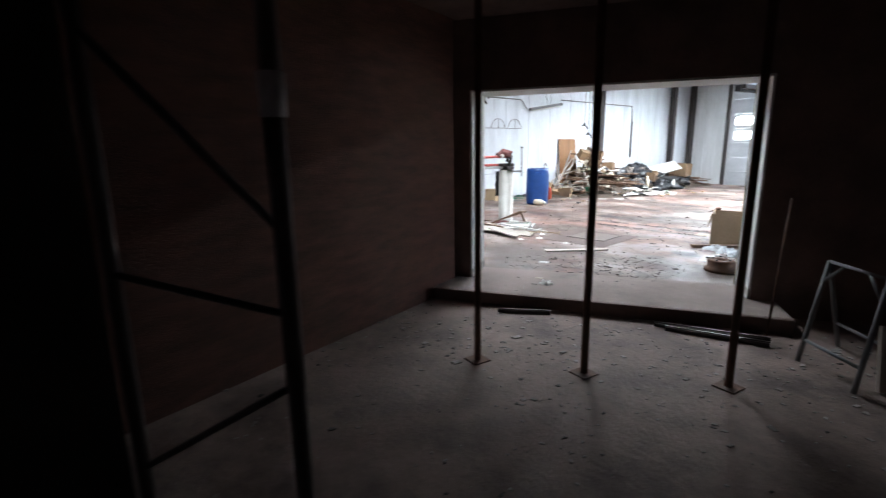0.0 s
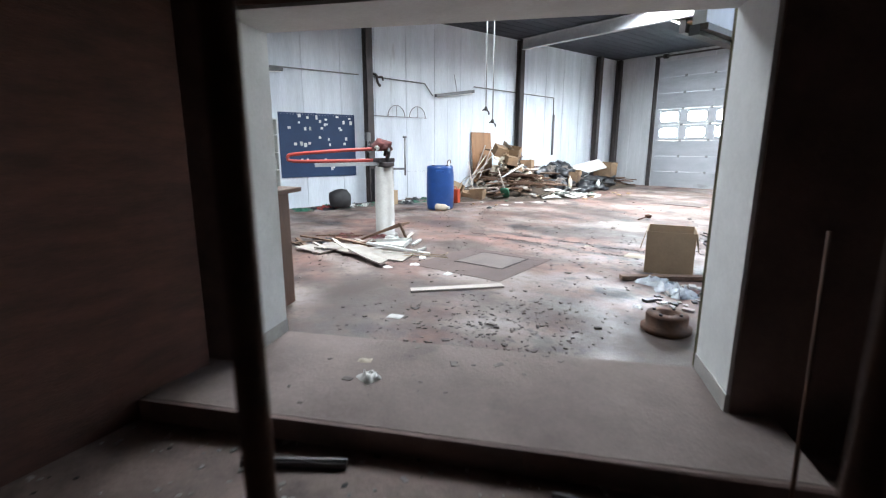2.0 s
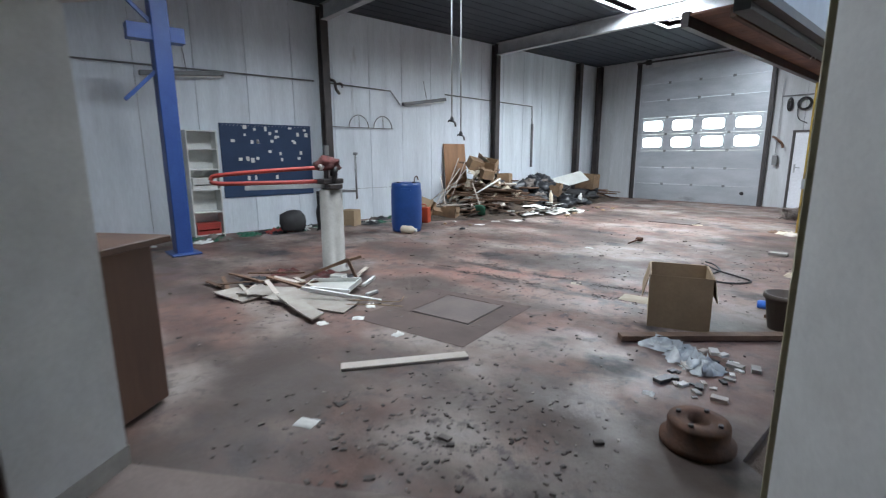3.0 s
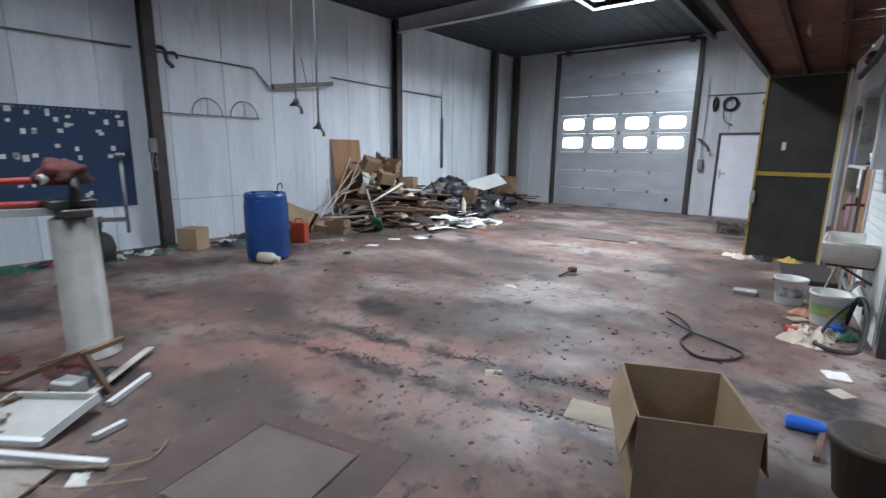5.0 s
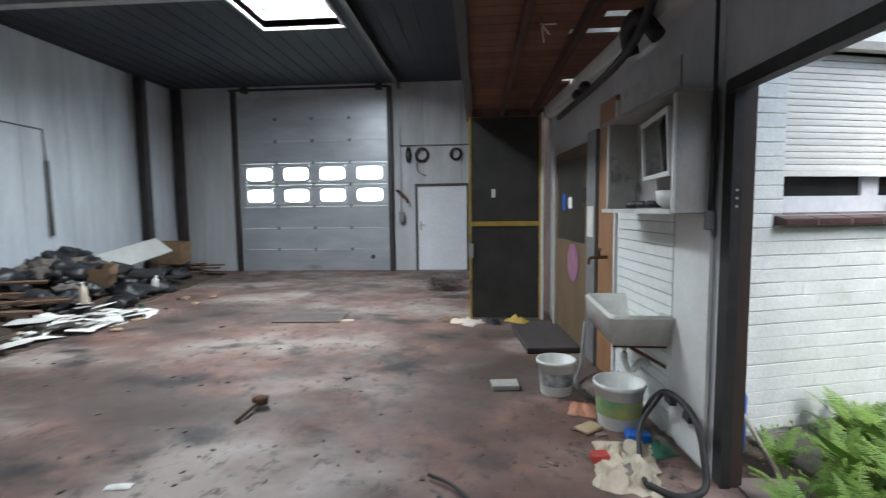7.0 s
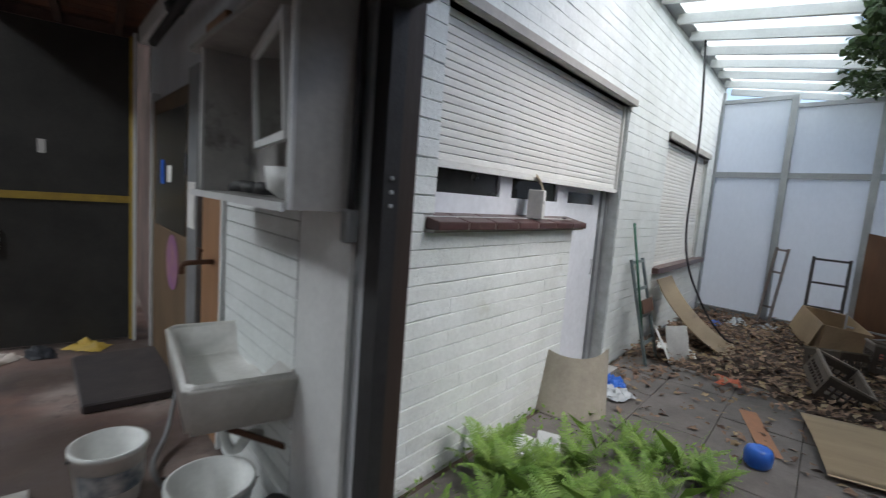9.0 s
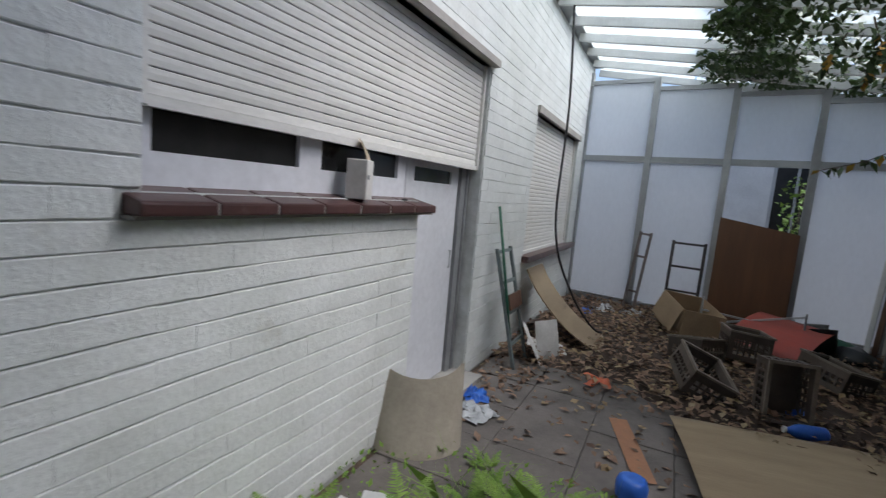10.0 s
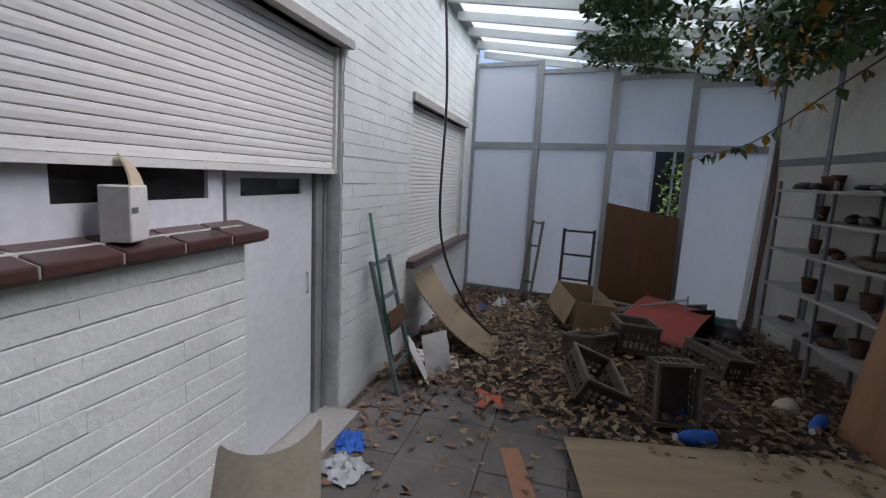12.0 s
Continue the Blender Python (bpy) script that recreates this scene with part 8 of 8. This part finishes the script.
def build_vine():
    rnd = random.Random(71)
    v = thing("roof_vine", pose(0, 0, 0), "vine with dark green and yellowing leaves over the glazed roof", "vine")

    def roof_z(y):
        return 2.86 + 0.6 * (y - 12.0) / 4.7

    bm, by = bmesh.new(), bmesh.new()
    for k in range(33000):
        x = rnd.uniform(7.6, 12.6)
        edge = 14.5 + 0.28 * (x - 8.0) + 0.35 * noise.noise(Vector((x * 1.5, 0, 0)))
        y = 11.6 + (edge - 11.6) * rnd.random() ** 0.75
        if noise.noise(Vector((x * 1.1, y * 1.1, 4.0))) < (-0.12 if y > 13.5 else -0.45) and rnd.random() < 0.75:
            continue
        z = roof_z(y) + rnd.uniform(-0.14, 0.22)
        L = rnd.uniform(0.05, 0.11)
        leaf(bm, pose(x, y, z, rnd.uniform(-60, 60), rnd.uniform(-60, 60), rnd.uniform(0, 360)), L, L * 0.6)
    stems = []
    for k in range(15):
        a = Vector((rnd.uniform(8.2, 11.0), rnd.uniform(12.9, 14.2), 0))
        a.z = roof_z(a.y) - 0.02
        drop = rnd.uniform(0.15, 0.75)
        d = Vector((rnd.uniform(-0.5, 0.3), rnd.uniform(-0.3, 0.5), 0))
        stems.append([a, a + d * 0.3 + Vector((0, 0, -drop * 0.3)), a + d * 0.7 + Vector((0, 0, -drop * 0.65)), a + d + Vector((0, 0, -drop))])
    stems.append([Vector((8.6, 12.7, 2.8)), Vector((9.3, 13.3, 2.35)), Vector((9.9, 13.7, 2.05)), Vector((10.3, 14.1, 1.95))])
    for st in stems:
        bs = bmesh.new()
        path = smooth_path(st, 5)
        tube(bs, path, 0.007, 6, 0.4)
        part("stem", bs, M["twig"], v, "thin brown stem")
        for p in path[3:]:
            for q in range(rnd.randint(1, 3)):
                L = rnd.uniform(0.07, 0.13)
                leaf(by if rnd.random() < 0.33 else bm, Matrix.Translation(p) @ pose(0, 0, 0, rnd.uniform(-40, 40), rnd.uniform(10, 80), rnd.uniform(0, 360)), L, L * 0.65)
    part("leaves", bm, M["leaf_green"], v)
    part("yellow_leaves", by, M["leaf_yellow"], v, "yellow and orange autumn leaves")
    for k in range(7):
        bs = bmesh.new()
        x = 7.9 + 0.6 * k
        tube(bs, smooth_path([(x, 11.8, 2.95), (x + 0.3, 13.0, roof_z(13.0) + 0.12), (x + 0.2, 14.0, roof_z(14.0) + 0.1), (x + 0.5, 14.6, roof_z(14.6) + 0.12)]), 0.018, 6, 0.4)
        part("stem", bs, M["twig"], v)


def build_shrub():
    """A yellow-green shrub behind the end wall, seen through its gap."""
    rnd = random.Random(66)
    g = thing("shrub", FAR @ pose(2.75, 1.5, -0.4), "yellow-green leafy shrub beyond the gap in the end wall", "shrub")
    bm = bmesh.new()
    for k in range(4):
        p = [Vector((0, 0, 0))]
        for q in range(5):
            p.append(p[-1] + Vector((rnd.gauss(0, 0.08), rnd.gauss(0, 0.08), 0.48)))
        bs = bmesh.new()
        tube(bs, smooth_path(p, 4), 0.012, 6, 0.3)
        part("stem", bs, M["twig"], g)
        for c in smooth_path(p, 8)[14:]:
            for q in range(3):
                L = rnd.uniform(0.05, 0.11)
                leaf(bm, Matrix.Translation(c + Vector((rnd.gauss(0, 0.1), rnd.gauss(0, 0.1), rnd.gauss(0, 0.06)))) @ pose(0, 0, 0, rnd.uniform(-60, 60), rnd.uniform(-60, 60), rnd.uniform(0, 360)), L, L * 0.6)
    part("leaves", bm, M["fern"], g)


build_shrub()
build_leaf_litter()
build_ferns()
build_vine()


# ---- pieces of the setting, laid last ----
def build_pavers():
    pv = thing("paving", pose(6.75, 13.35, 0, 0, 0, 15.2), "grey concrete paving slabs, stained, with leaves on them", "paving")
    pv["kind"] = "structure"
    bm = bmesh.new()
    box(bm, -0.2485, 0.2485, -0.2485, 0.2485, -0.045, 0.0)
    me = mesh_of("paver", bevelled(bm, 0.004), M["paver"])
    rnd = random.Random(81)
    for i in range(-4, 5):
        for j in range(-4, 6):
            w = pv.matrix_world @ Vector((i * 0.5, j * 0.5, 0))
            local = HOUSE.inverted() @ w
            if local.y > -0.2 or w.x < 5.2 or w.x > 8.45 or w.y < 12.0:
                continue
            ob = new("paver", me)
            ob.parent = pv
            ob.matrix_local = pose(i * 0.5, j * 0.5, 0.006 + rnd.uniform(-0.004, 0.004), rnd.uniform(-0.5, 0.5), rnd.uniform(-0.5, 0.5), 0)
    bm = bmesh.new()
    crumpled(bm, 0.12, 0.75, 8, 0.002, 90, 0.013)
    solid("rust_stain", bm, M["rust_stain"], "rust-coloured stain strip on the paving", "stain", pose(7.62, 14.62, 0.001, 0, 0, -58), kind="stuff")


M["rust_stain"] = material("rust_stained_concrete", (0.36, 0.17, 0.09), (0.28, 0.15, 0.09), 0.85, 6, 50, 0.2)


def build_bricks():
    wall = bpy.data.objects["wall_house"]
    course, length, gap = 0.088, 0.27, 0.0045
    rnd = random.Random(91)
    cache = {}

    def brick_mesh(L):
        key = round(L, 3)
        if key not in cache:
            bm = bmesh.new()
            h, c, d = course - gap, 0.0035, 0.016
            back = [bm.verts.new(p) for p in ((0, d, 0), (key, d, 0), (key, d, h), (0, d, h))]
            mid = [bm.verts.new(p) for p in ((0, c, 0), (key, c, 0), (key, c, h), (0, c, h))]
            top = [bm.verts.new(p) for p in ((0.0003, 0, c), (key - 0.0003, 0, c), (key - 0.0003, 0, h - c), (0.0003, 0, h - c))]
            for a, b in ((back, mid), (mid, top)):
                for q in range(4):
                    bm.faces.new((a[q], a[(q + 1) % 4], b[(q + 1) % 4], b[q]))
            bm.faces.new(top)
            bmesh.ops.recalc_face_normals(bm, faces=bm.faces)
            cache[key] = mesh_of("brick", bm, M["white_brick"])
        return cache[key]

    rest = bmesh.new()
    count = 0
    for k in range(int(3.5 / course)):
        z = k * course + 0.004
        u = 0.075 - (length / 2 if k % 2 else 0)
        while u < 7.24:
            a, b = max(u, 0.075), min(u + length - 0.0001, 7.245)
            u += length
            spans = [(a, b)]
            for h in HOUSE_HOLES + [(0.36, 2.23, 1.32, 1.41)]:
                if h[2] < z + course - gap and h[3] > z + 0.002:
                    cut = []
                    for s0, s1 in spans:
                        if h[1] <= s0 or h[0] >= s1:
                            cut.append((s0, s1))
                        else:
                            if h[0] - s0 > 0.03:
                                cut.append((s0, h[0] - 0.004))
                            if s1 - h[1] > 0.03:
                                cut.append((h[1] + 0.004, s1))
                    spans = cut
            for s0, s1 in spans:
                if s1 - s0 < 0.03:
                    continue
                proud = rnd.uniform(-0.0006, 0.0005) * (3 if rnd.random() < 0.12 else 1)
                m = HOUSE @ pose(s0, proud, z + rnd.uniform(-0.0022, 0.0022), rnd.uniform(-0.6, 0.6), rnd.uniform(-0.5, 0.5), 0)
                if s0 < 2.1 and z < 2.2 and count < 300:
                    ob = new("brick", brick_mesh(s1 - s0))
                    ob.parent = wall
                    ob.matrix_world = m
                    count += 1
                else:
                    box(rest, 0, s1 - s0, 0.0, 0.016, 0, course - gap, m)
    ob = new("brickwork", mesh_of("brickwork", rest, M["white_brick_rest"]))
    ob.parent = wall
    ob["kind"] = "stuff"


M["white_brick_rest"] = material("white_painted_brick_far", (0.80, 0.83, 0.82), (0.70, 0.73, 0.71), 0.75, 3, 45, 0.5, spread=0.025, spots=0.18, spot=(0.52, 0.52, 0.46), island=True)
build_pavers()
build_bricks()
